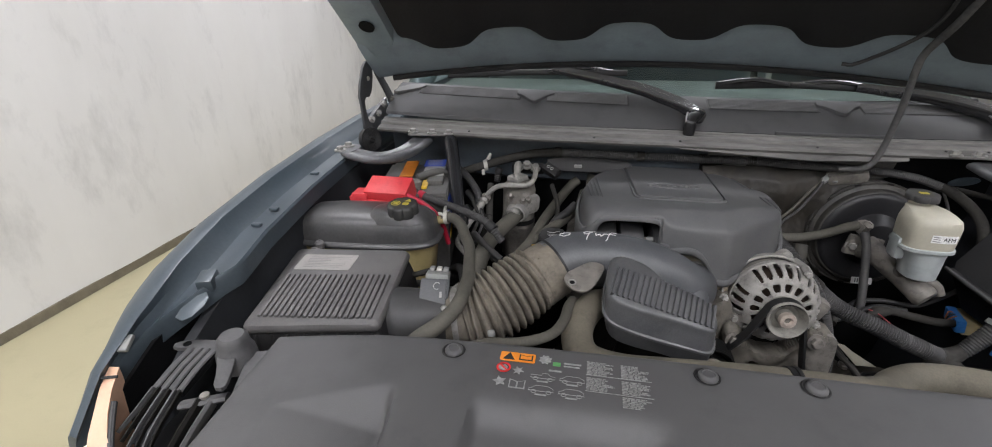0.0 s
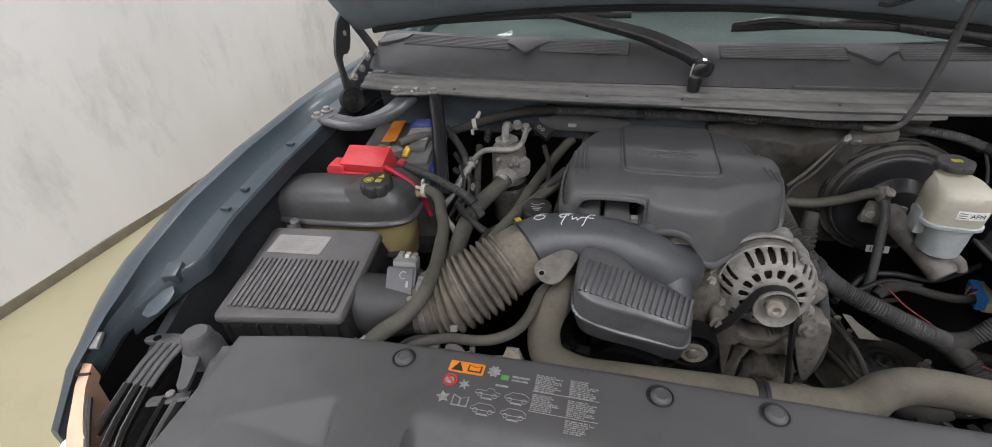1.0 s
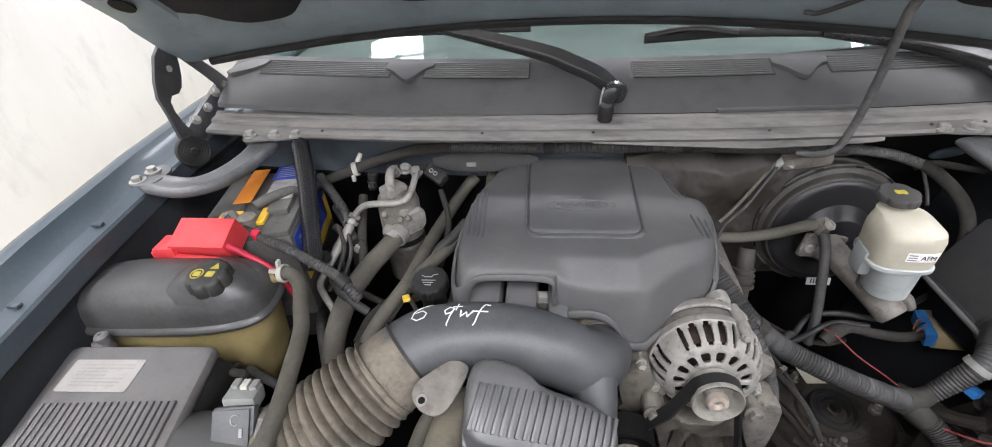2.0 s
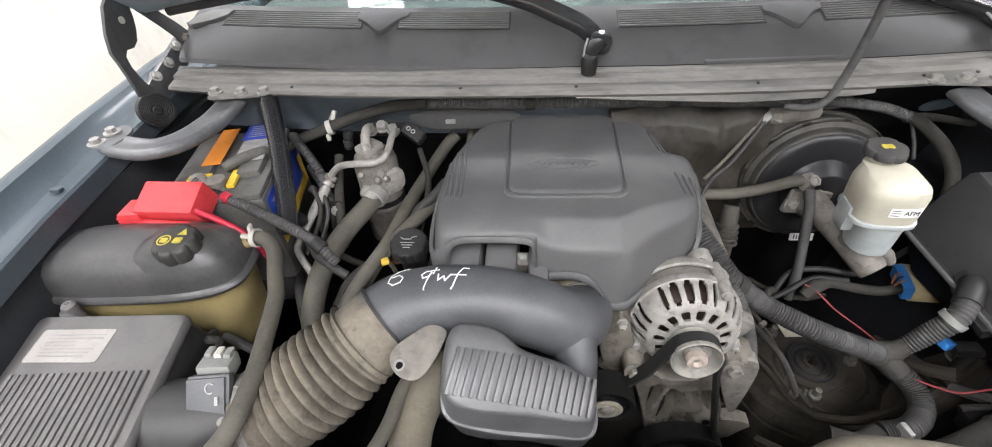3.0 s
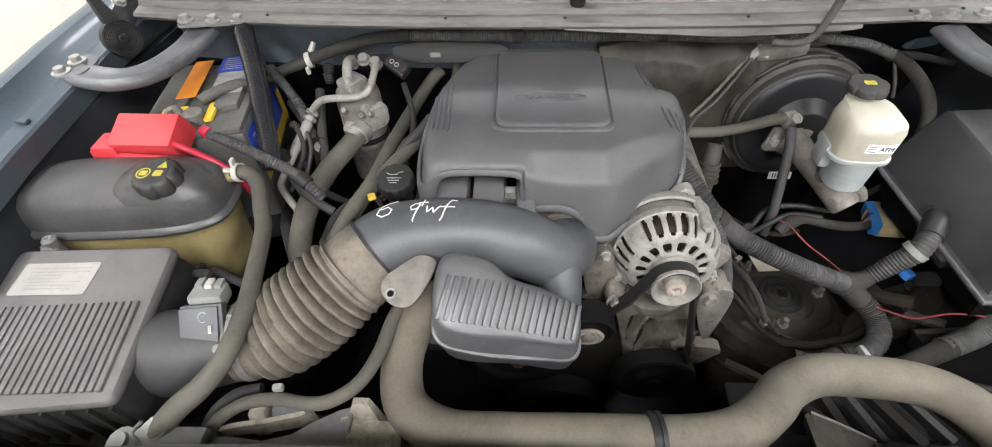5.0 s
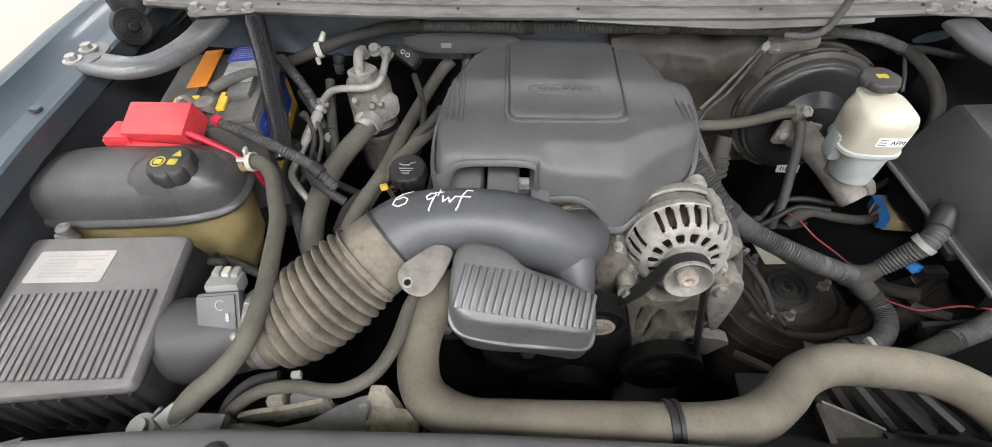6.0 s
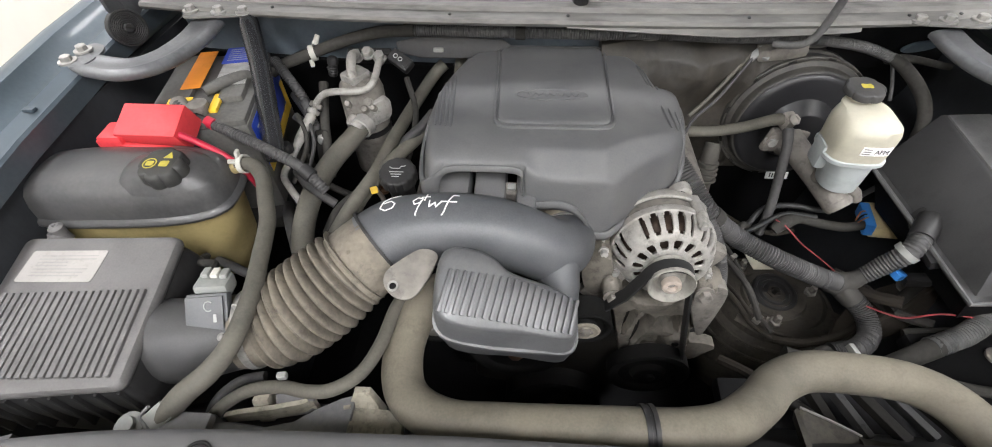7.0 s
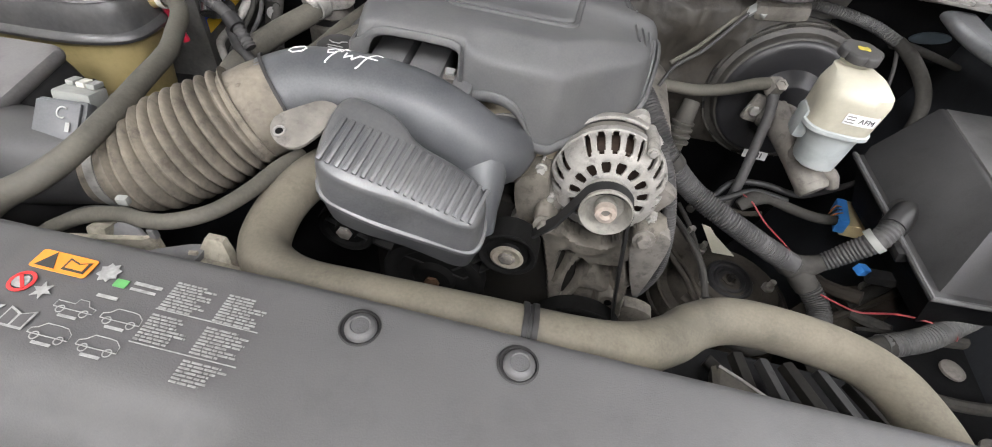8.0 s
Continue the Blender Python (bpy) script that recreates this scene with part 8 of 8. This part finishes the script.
MXZ = Matrix(((1, 0, 0, 0), (0, 0, -1, 0.846), (0, 1, 0, 0), (0, 0, 0, 1)))
part("plate", relief(PB, casting_height, MXZ, 0.040), CASTING, br, "pitted grey casting with webs and bosses")
part("boss_hole", lathe([(0.0065, 0), (0.0065, 0.004), (0.001, 0.004)], 14, facing((0.238, 0.838, 0.840), (0, -1, 0))), DEEP, br)
part("lower_flange", slab([(q[0], q[1]) for q in soften([(0.262, 0.822), (0.300, 0.822), (0.328, 0.806), (0.312, 0.784), (0.292, 0.752), (0.262, 0.760)], 1)], 0.022, Matrix(((1, 0, 0, 0), (0, 0, -1, 0.872), (0, 1, 0, 0), (0, 0, 0, 1))), 0.004), CASTING, br)
part("ear_plate", slab([(q[0], q[1]) for q in soften([(0.2305, 1.0062), (0.2551, 1.0129), (0.2781, 1.0094), (0.2858, 0.9874), (0.2846, 0.9234), (0.2781, 0.8456), (0.249, 0.9144), (0.2313, 0.9709)], 1)], 0.020, Matrix(((1, 0, 0, 0), (0, 0, -1, 0.862), (0, 1, 0, 0), (0, 0, 0, 1))), 0.003), GREYALU, br, "flat triangular bracket ear")
for q in ((0.243, 0.837, 1.000), (0.1035, 0.836, 0.987)):
    part("bolt", bolt(q, (0.05, -1, 0.15), 0.0105, 0.013, 0.016), GREYALU, br)
part("side_arm", slab([(q[0], q[1]) for q in soften([(0.048, 1.042), (0.091, 1.066), (0.104, 1.019), (0.112, 0.968), (0.069, 0.945), (0.052, 1.0)], 1)], 0.05, Matrix(((1, 0, 0, 0), (0, 0, -1, 0.905), (0, 1, 0, 0), (0, 0, 0, 1))), 0.008), CASTING, br)


def pulley(name, x, y, z, r, w, label, material, hub=None):
    p = thing(name, (x, y, z), label, "pulley", "belt pulleys")
    m = facing((x, y, z), (0, -1, 0.0))
    part("wheel", lathe([(r * 0.9, 0), (r, 0.002), (r, w - 0.002), (r * 0.93, w), (r * 0.80, w - 0.002), (r * 0.72, w - 0.008), (r * 0.45, w - 0.008), (r * 0.36, w + 0.001), (0.001, w + 0.001)], 40, m), material, p)
    h = min(r * 0.30, 0.0125)
    part("hub_bolt", lathe([(h, w), (h, w + 0.006), (h * 0.7, w + 0.008), (0.001, w + 0.008)], 6, m), hub or GREYALU, p)


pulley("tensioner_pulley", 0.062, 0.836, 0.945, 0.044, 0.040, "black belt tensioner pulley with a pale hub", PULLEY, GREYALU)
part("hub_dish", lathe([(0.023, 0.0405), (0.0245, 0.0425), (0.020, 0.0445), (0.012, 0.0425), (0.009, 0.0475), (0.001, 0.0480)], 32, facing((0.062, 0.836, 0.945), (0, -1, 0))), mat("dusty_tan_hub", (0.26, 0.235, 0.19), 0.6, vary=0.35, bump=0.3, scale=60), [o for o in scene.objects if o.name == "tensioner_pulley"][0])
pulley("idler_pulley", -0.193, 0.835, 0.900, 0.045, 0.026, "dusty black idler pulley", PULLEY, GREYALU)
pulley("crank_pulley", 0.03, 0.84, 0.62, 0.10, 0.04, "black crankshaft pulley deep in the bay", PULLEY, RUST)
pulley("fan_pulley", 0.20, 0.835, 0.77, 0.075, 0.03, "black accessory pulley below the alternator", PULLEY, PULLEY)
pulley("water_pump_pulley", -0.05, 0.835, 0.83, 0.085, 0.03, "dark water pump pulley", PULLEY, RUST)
part("tensioner_arm", box((0.05, 0.04, 0.09), (0.09, 0.875, 0.985), (0, 25, 0), bevel=0.015), GREYALU, br)
belt = thing("drive_belt", (0.15, 0.82, 0.95), "black ribbed drive belt round the pulleys", "belt")


def belt_strip(points, y0, y1, thick=0.004):
    """A flat band running through points of the pulley plane."""
    line = [Vector((x, 0, z)) for x, z in points]
    rings = []
    for i, q in enumerate(line):
        t = (line[min(i + 1, len(line) - 1)] - line[max(i - 1, 0)]).normalized()
        n = Vector((t.z, 0, -t.x)) * thick * 0.5
        rings.append([(q.x + n.x, y0, q.z + n.z), (q.x + n.x, y1, q.z + n.z), (q.x - n.x, y1, q.z - n.z), (q.x - n.x, y0, q.z - n.z)])
    return loft(rings)


arc = [(0.174 + 0.0345 * math.cos(radians(a)), 1.054 + 0.0345 * math.sin(radians(a))) for a in np.linspace(-8, 152, 17)]
part("loop", belt_strip([(0.262, 0.77), (0.235, 0.90), (0.2095, 1.035)] + arc + [(0.118, 1.010), (0.092, 0.978), (0.04, 0.92), (-0.02, 0.86)], 0.812, 0.834), BELT, belt)
part("run", belt_strip([(-0.235, 0.92), (-0.14, 0.88), (0.0, 0.845), (0.05, 0.90)], 0.812, 0.834), BELT, belt)

# ---------------------------------------------------------------- along the radiator
sh = thing("shroud_mount", (-0.22, 0.60, 1.04), "dusty tan moulded shroud mount with embossed letters", "bracket")
TANPART = mat("chalky_tan_plastic", (0.24, 0.22, 0.175), 0.7, vary=0.35, dust=0.7, dust_colour=(0.36, 0.33, 0.27), bump=0.5, scale=50, patch=25, grime=0.7)
part("block", box((0.108, 0.026, 0.024), (-0.230, 0.580, 1.054), (4, 0, 1), bevel=0.004), TANPART, sh)
part("block_end", box((0.012, 0.024, 0.026), (-0.284, 0.580, 1.055), (4, 0, 1), bevel=0.004), TANPART, sh)
rnd = random.Random(5)
for k in range(9):
    part("embossing", box((rnd.uniform(0.005, 0.009), rnd.uniform(0.007, 0.012), 0.0022), (-0.268 + 0.0098 * k, 0.580, 1.0668), (4, 0, rnd.uniform(-12, 12)), bevel=0.0008), TANPART, sh)
part("back_plate", box((0.074, 0.020, 0.016), (-0.215, 0.600, 1.052), (0, 0, -2), bevel=0.004), TANPART, sh)
part("upright", loft([[(-0.252, 0.600, 1.045), (-0.203, 0.600, 1.045), (-0.205, 0.618, 1.045), (-0.246, 0.618, 1.045)], [(-0.246, 0.612, 1.064), (-0.212, 0.612, 1.064), (-0.214, 0.624, 1.064), (-0.244, 0.624, 1.064)], [(-0.240, 0.620, 1.078), (-0.221, 0.620, 1.078), (-0.221, 0.628, 1.078), (-0.240, 0.628, 1.078)]]), TANPART, sh)
part("gusset", loft([[(-0.252, 0.592, 1.045), (-0.236, 0.598, 1.045), (-0.236, 0.602, 1.045), (-0.254, 0.596, 1.045)], [(-0.250, 0.604, 1.070), (-0.243, 0.606, 1.070), (-0.243, 0.609, 1.070), (-0.251, 0.607, 1.070)]]), TANPART, sh)
part("dark_end", box((0.007, 0.026, 0.026), (-0.170, 0.581, 1.055), bevel=0.003), BLACK, sh)
SHROUD = mat("pale_grey_shroud_plastic", (0.125, 0.125, 0.128), 0.5, dust=0.45, dust_colour=(0.22, 0.215, 0.205), bump=0.12, patch=14)
sg = part("shroud_rim", loft([[(x, 0.556, 1.070), (x, yb, 1.074 - d), (x, yb + 0.004, 1.066 - d), (x, yb + 0.004, 0.99), (x, 0.556, 0.99)] for x, yb, d in ((-0.470, 0.570, 0.0), (-0.452, 0.584, 0.0), (-0.404, 0.586, 0.0), (-0.398, 0.578, 0.004), (-0.381, 0.580, 0.006), (-0.342, 0.577, 0.008), (-0.307, 0.586, 0.008), (-0.282, 0.602, 0.006), (-0.256, 0.616, 0.006), (-0.240, 0.622, 0.008))]), SHROUD, support, "grey moulded shroud rim with small clips")
part("step", box((0.056, 0.022, 0.014), (-0.424, 0.574, 1.078), (0, 0, 1), bevel=0.004), SHROUD, sg)
part("web", loft([[(x, y, 1.040), (x, y + 0.006, 1.040), (x, y + 0.006, z), (x, y, z)] for x, y, z in ((-0.398, 0.590, 1.058), (-0.375, 0.593, 1.064), (-0.338, 0.598, 1.068), (-0.302, 0.606, 1.070), (-0.290, 0.610, 1.074))]), TANPART, sg)
part("web_fin", slab([(q[0], q[1]) for q in soften([(-0.026, -0.020), (0.028, -0.020), (0.016, 0.004), (0.006, 0.020), (-0.014, 0.022), (-0.020, 0.0)], 1)], 0.004, frame_of((-0.318, 0.612, 1.060), (1, 0.12, 0), (0, 0.3, 1)), 0.001), SHROUD, sg)
part("fin_tab", box((0.008, 0.006, 0.012), (-0.290, 0.612, 1.078), bevel=0.001), SHROUD, sg)
part("tag", slab([(-0.013, -0.012), (0.013, -0.012), (0.013, 0.012), (-0.013, 0.012)], 0.005, pose(-0.456, 0.577, 1.086, 28, -22, 40), 0.0012), GREYPLASTIC, sg, "pale square hose tag")
part("tag_frame", sweep([tuple(pose(-0.456, 0.577, 1.086, 28, -22, 40) @ Vector((a, b, 0.003))) for a, b in ((-0.014, -0.016), (-0.0165, 0.0), (-0.014, 0.014), (0.0, 0.016))], 0.0022, 6), SHROUD, sg)
part("bumper_knob", lathe([(0.016, 0), (0.017, 0.004), (0.011, 0.007), (0.010, 0.012), (0.001, 0.013)], 16, pose(-0.489, 0.566, 1.078, 8, 0, 0)), GREYPLASTIC, sg)
part("upright", box((0.020, 0.022, 0.040), (-0.357, 0.612, 1.046), (-18, 0, 8), bevel=0.003), TANPART, sg)
rp_ = thing("radiator_end", (0.36, 0.62, 1.0), "grey radiator end bracket with pipes and grimy fittings", "radiator")
SLAT = mat("dusty_dark_slat", (0.014, 0.014, 0.014), 0.6, dust=0.5, dust_colour=(0.030, 0.029, 0.027), bump=0.3, patch=20)
WORNSTEEL = mat("worn_dirty_steel", (0.040, 0.036, 0.029), 0.55, metal=0.3, vary=0.5, scale=40, dust=0.5, dust_colour=(0.075, 0.066, 0.050), bump=0.4, patch=20, grime=0.7)
part("bracket", loft([[(0.326, 0.660, 0.9980), (0.330, 0.664, 1.0010), (0.396, 0.634, 0.9940), (0.394, 0.630, 0.9900)], [(0.318, 0.580, 0.9730), (0.320, 0.580, 0.9760), (0.420, 0.580, 0.9730), (0.420, 0.580, 0.9690)]]), WORNSTEEL, rp_, "dirty steel radiator bracket", smooth=False)
part("bracket_edge", sweep([(0.327, 0.663, 1.0015), (0.360, 0.649, 0.9990), (0.395, 0.633, 0.9945)], 0.0016, 6), STEEL, rp_, "bright cut edge")
part("bracket_lip", loft([[(0.316, 0.658, 1.0040), (0.322, 0.661, 1.0040), (0.324, 0.655, 0.9900), (0.318, 0.652, 0.9900)], [(0.312, 0.610, 1.0100), (0.320, 0.612, 1.0100), (0.330, 0.606, 0.9830), (0.320, 0.604, 0.9830)], [(0.312, 0.575, 1.0080), (0.320, 0.575, 1.0080), (0.334, 0.575, 0.9780), (0.324, 0.575, 0.9780)]]), WORNSTEEL, rp_)
part("cross_ledge", loft([[(0.392, 0.632, 0.9920), (0.392, 0.626, 0.9960), (0.392, 0.590, 0.9960), (0.392, 0.590, 0.9830)], [(0.440, 0.626, 0.9900), (0.440, 0.620, 0.9940), (0.440, 0.590, 0.9940), (0.440, 0.590, 0.9780)], [(0.500, 0.612, 0.9860), (0.500, 0.606, 0.9900), (0.500, 0.580, 0.9900), (0.500, 0.580, 0.9730)]]), WORNSTEEL, rp_)
for k, (p, q, w, m_) in enumerate((((0.372, 0.716, 0.950), (0.392, 0.648, 0.945), 0.016, GRIME), ((0.404, 0.712, 0.952), (0.424, 0.640, 0.958), 0.013, SLAT), ((0.436, 0.716, 0.950), (0.476, 0.640, 0.952), 0.018, GRIME), ((0.474, 0.714, 0.955), (0.512, 0.645, 0.955), 0.014, SLAT), ((0.512, 0.708, 0.955), (0.546, 0.650, 0.960), 0.022, GRIME), ((0.556, 0.700, 0.955), (0.580, 0.640, 0.965), 0.012, SLAT))):
    p, q = Vector(p), Vector(q)
    d = (q - p).normalized()
    part("slat", slab(rounded(w, (q - p).length, 0.003), 0.012, frame_of(tuple((p + q) / 2), tuple(d.cross(Vector((0.2, 0, 1)))), tuple(d)), 0.002), m_, rp_)
for q in ((0.412, 0.694, 0.960), (0.420, 0.656, 0.964)):
    part("fitting", bolt(q, (0, -0.2, 1), 0.004, 0.006, 0.006), SLAT, rp_)
part("pipe", sweep([(0.330, 0.690, 0.965), (0.352, 0.675, 0.962), (0.372, 0.668, 0.950)], 0.009, 10), GRIME, rp_)
part("tray", box((0.40, 0.20, 0.03), (0.46, 0.64, 0.90), (6, 0, 0), bevel=0.008), DEEP, rp_)
fo = thing("front_tray", (0.72, 0.72, 0.9), "black sheet-metal tray with round bolts beside the fuse box", "tray")
part("tray", box((0.30, 0.20, 0.03), (0.74, 0.745, 0.905), (4, 0, 6), bevel=0.008), DEEP, fo)
part("rail", box((0.28, 0.03, 0.05), (0.73, 0.645, 0.93), (0, 0, 6), bevel=0.008), DEEP, fo)
for q in ((0.700, 0.79, 0.926), (0.665, 0.66, 0.958)):
    part("bolt", lathe([(0.016, 0), (0.016, 0.004), (0.010, 0.008), (0.001, 0.009)], 18, pose(*q)), GREYALU, fo)
ll = hose("lower_loom", [(0.600, 0.797, 0.936), (0.628, 0.806, 0.940), (0.670, 0.824, 0.947), (0.735, 0.866, 0.960), (0.80, 0.90, 0.970)], 0.0165, PALECONDUIT, "pale dusty corrugated loom under the fuse box", ribs=(0.0050, 0.0014), category="loom")
part("taped_end", sweep([(0.610, 0.800, 0.937), (0.585, 0.790, 0.930), (0.555, 0.783, 0.905), (0.535, 0.785, 0.87)], [0.0172, 0.016, 0.0145, 0.013], 14), TAPE, ll)
hose("lower_loom", [(0.40, 0.80, 0.88), (0.44, 0.79, 0.88), (0.475, 0.805, 0.885)], 0.018, TAPE, "taped loom end beside the radiator hose", category="loom")
hose("strut_arm", [(0.60, 0.89, 0.90), (0.66, 0.93, 0.93), (0.70, 0.96, 0.945)], 0.010, GRIME, "grimy bracket arm under the fuse box", category="bracket")
rnd = random.Random(7)
for k, (a, b, c, r) in enumerate((((-0.50, 1.02, 0.98), (-0.46, 0.95, 1.02), (-0.44, 0.90, 0.98), 0.010), ((-0.47, 1.10, 1.04), (-0.43, 1.05, 1.02), (-0.38, 1.05, 0.98), 0.007), ((-0.50, 1.16, 1.09), (-0.44, 1.13, 1.06), (-0.41, 1.07, 1.03), 0.008),
                                  ((-0.44, 1.20, 1.14), (-0.43, 1.13, 1.09), (-0.41, 1.05, 1.03), 0.009), ((-0.50, 1.19, 1.12), (-0.465, 1.15, 1.10), (-0.44, 1.12, 1.04), 0.010), ((-0.37, 0.90, 1.04), (-0.36, 0.95, 1.05), (-0.33, 1.02, 1.04), 0.008),
                                  ((-0.52, 0.83, 1.05), (-0.48, 0.81, 1.06), (-0.44, 0.80, 1.04), 0.007), ((0.34, 0.98, 0.95), (0.37, 1.03, 0.95), (0.40, 1.06, 0.92), 0.007), ((-0.44, 1.00, 1.09), (-0.41, 0.97, 1.08), (-0.37, 0.96, 1.05), 0.008))):
    hose("black_lead", [a, b, c], r, TAPE if k % 2 else CONDUIT, "grimy black wiring lead among the hoses", category="cable", seg=10)

# small grimy things between the shock tower and the fuse box
rnd = random.Random(23)
for k, (pts, r) in enumerate((([(0.33, 1.02, 0.90), (0.37, 1.00, 0.87), (0.40, 0.955, 0.85), (0.41, 0.90, 0.83)], 0.006), ([(0.36, 1.09, 0.92), (0.40, 1.075, 0.905), (0.455, 1.06, 0.90), (0.50, 1.07, 0.90)], 0.005),
                              ([(0.57, 1.00, 0.86), (0.60, 0.96, 0.87), (0.62, 0.90, 0.88), (0.66, 0.86, 0.90)], 0.009), ([(0.42, 0.86, 0.83), (0.47, 0.845, 0.85), (0.53, 0.86, 0.86), (0.58, 0.89, 0.87)], 0.007),
                              ([(0.60, 0.84, 0.90), (0.66, 0.835, 0.92), (0.72, 0.84, 0.93), (0.80, 0.85, 0.93)], 0.010), ([(0.30, 0.80, 0.86), (0.34, 0.77, 0.87), (0.37, 0.735, 0.88), (0.40, 0.70, 0.90)], 0.009),
                              ([(0.54, 0.76, 0.93), (0.60, 0.73, 0.945), (0.66, 0.72, 0.95), (0.74, 0.73, 0.95)], 0.008), ([(0.56, 0.93, 0.90), (0.575, 0.90, 0.92), (0.60, 0.88, 0.935)], 0.011))):
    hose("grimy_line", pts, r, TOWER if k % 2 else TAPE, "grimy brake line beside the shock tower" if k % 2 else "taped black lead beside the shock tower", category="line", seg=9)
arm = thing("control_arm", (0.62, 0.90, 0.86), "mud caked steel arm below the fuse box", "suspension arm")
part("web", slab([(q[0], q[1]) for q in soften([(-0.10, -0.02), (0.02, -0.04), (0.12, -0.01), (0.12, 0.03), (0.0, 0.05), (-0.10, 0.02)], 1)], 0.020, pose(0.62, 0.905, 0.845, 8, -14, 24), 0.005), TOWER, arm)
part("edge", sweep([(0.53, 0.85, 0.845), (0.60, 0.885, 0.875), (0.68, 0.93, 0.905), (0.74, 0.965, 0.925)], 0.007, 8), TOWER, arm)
for q in ((0.575, 0.905, 0.872), (0.66, 0.945, 0.890)):
    part("bolt", bolt(q, (0, -0.1, 1), 0.010, 0.012, 0.015), GREYALU, arm)
sn = thing("wheel_sensor_lead", (0.40, 1.0, 0.86), "dusty wheel sensor lead with clips", "cable")
part("lead", sweep([(0.345, 1.05, 0.90), (0.375, 1.02, 0.875), (0.40, 0.98, 0.845), (0.412, 0.93, 0.825), (0.43, 0.88, 0.82)], 0.0045, 8), TAPE, sn)
for q in ((0.378, 1.017, 0.873), (0.411, 0.935, 0.828)):
    part("clip", box((0.014, 0.010, 0.012), q, (0, 0, 35), bevel=0.003), GREYALU, sn)

# wiring and fittings between the battery and the canister
hose("battery_lead", [(-0.532, 1.220, 1.174), (-0.506, 1.190, 1.168), (-0.484, 1.170, 1.153), (-0.463, 1.150, 1.129), (-0.455, 1.130, 1.09)], 0.0092, CONDUIT, "dusty corrugated battery lead", ribs=(0.0055, 0.0014), category="cable", seg=12)
stub = thing("wiring_plug", (-0.424, 1.23, 1.15), "black ribbed wiring plug hanging below the loom", "connector")
part("plug_body", lathe([(0.007, 0), (0.0085, 0.003), (0.0085, 0.022), (0.0105, 0.024), (0.0105, 0.034), (0.007, 0.038), (0.001, 0.038)], 16, facing((-0.428, 1.225, 1.140), (0.15, 0.25, 1))), BLACK, stub)
for k in range(3):
    part("plug_ring", lathe([(0.0083, 0), (0.0095, 0.0008), (0.0095, 0.002), (0.0083, 0.0028)], 16, facing((-0.427, 1.2265, 1.146 + 0.005 * k), (0.15, 0.25, 1)), closed=True), CONDUIT, stub)
hose("black_lead", [(-0.470, 1.120, 1.121), (-0.447, 1.080, 1.096), (-0.459, 1.050, 1.061), (-0.476, 1.030, 1.032)], 0.0042, TAPE, "grimy black wiring lead among the hoses", category="cable", seg=8)
hose("black_lead", [(-0.462, 1.135, 1.118), (-0.437, 1.085, 1.090), (-0.445, 1.050, 1.055), (-0.455, 1.020, 1.03)], 0.0036, CONDUIT, "thin black wiring lead among the hoses", category="cable", seg=8)
bp = thing("pipe_bracket", (-0.432, 1.10, 1.05), "dark steel pipe bracket with a bolt", "bracket")
part("plate", slab(rounded(0.026, 0.080, 0.006), 0.003, frame_of((-0.432, 1.100, 1.054), (1, 0.1, 0), (0.05, 0.45, 0.9)), 0.0008), GRIME, bp)
part("bolt", bolt((-0.433, 1.108, 1.074), (0, -0.9, 0.45), 0.007, 0.008, 0.010), STEEL, bp)
hose("black_lead", [(-0.280, 1.220, 1.141), (-0.259, 1.170, 1.102), (-0.262, 1.120, 1.065), (-0.27, 1.09, 1.04)], 0.006, TAPE, "taped black lead behind the heater hoses", category="cable", seg=8)
coil = thing("wiring_plug", (-0.317, 1.02, 1.03), "small grey wiring plug beside the oil filler", "connector")
part("plug_body", box((0.030, 0.022, 0.018), (-0.318, 1.028, 1.040), (25, 10, -40), bevel=0.004), CONDUIT, coil)
part("plug_lock", box((0.010, 0.014, 0.006), (-0.324, 1.022, 1.051), (25, 10, -40), bevel=0.002), GREYPLASTIC, coil)
part("plug_lead", sweep([(-0.310, 1.038, 1.036), (-0.295, 1.060, 1.030), (-0.29, 1.09, 1.01)], 0.005, 8), TAPE, coil)
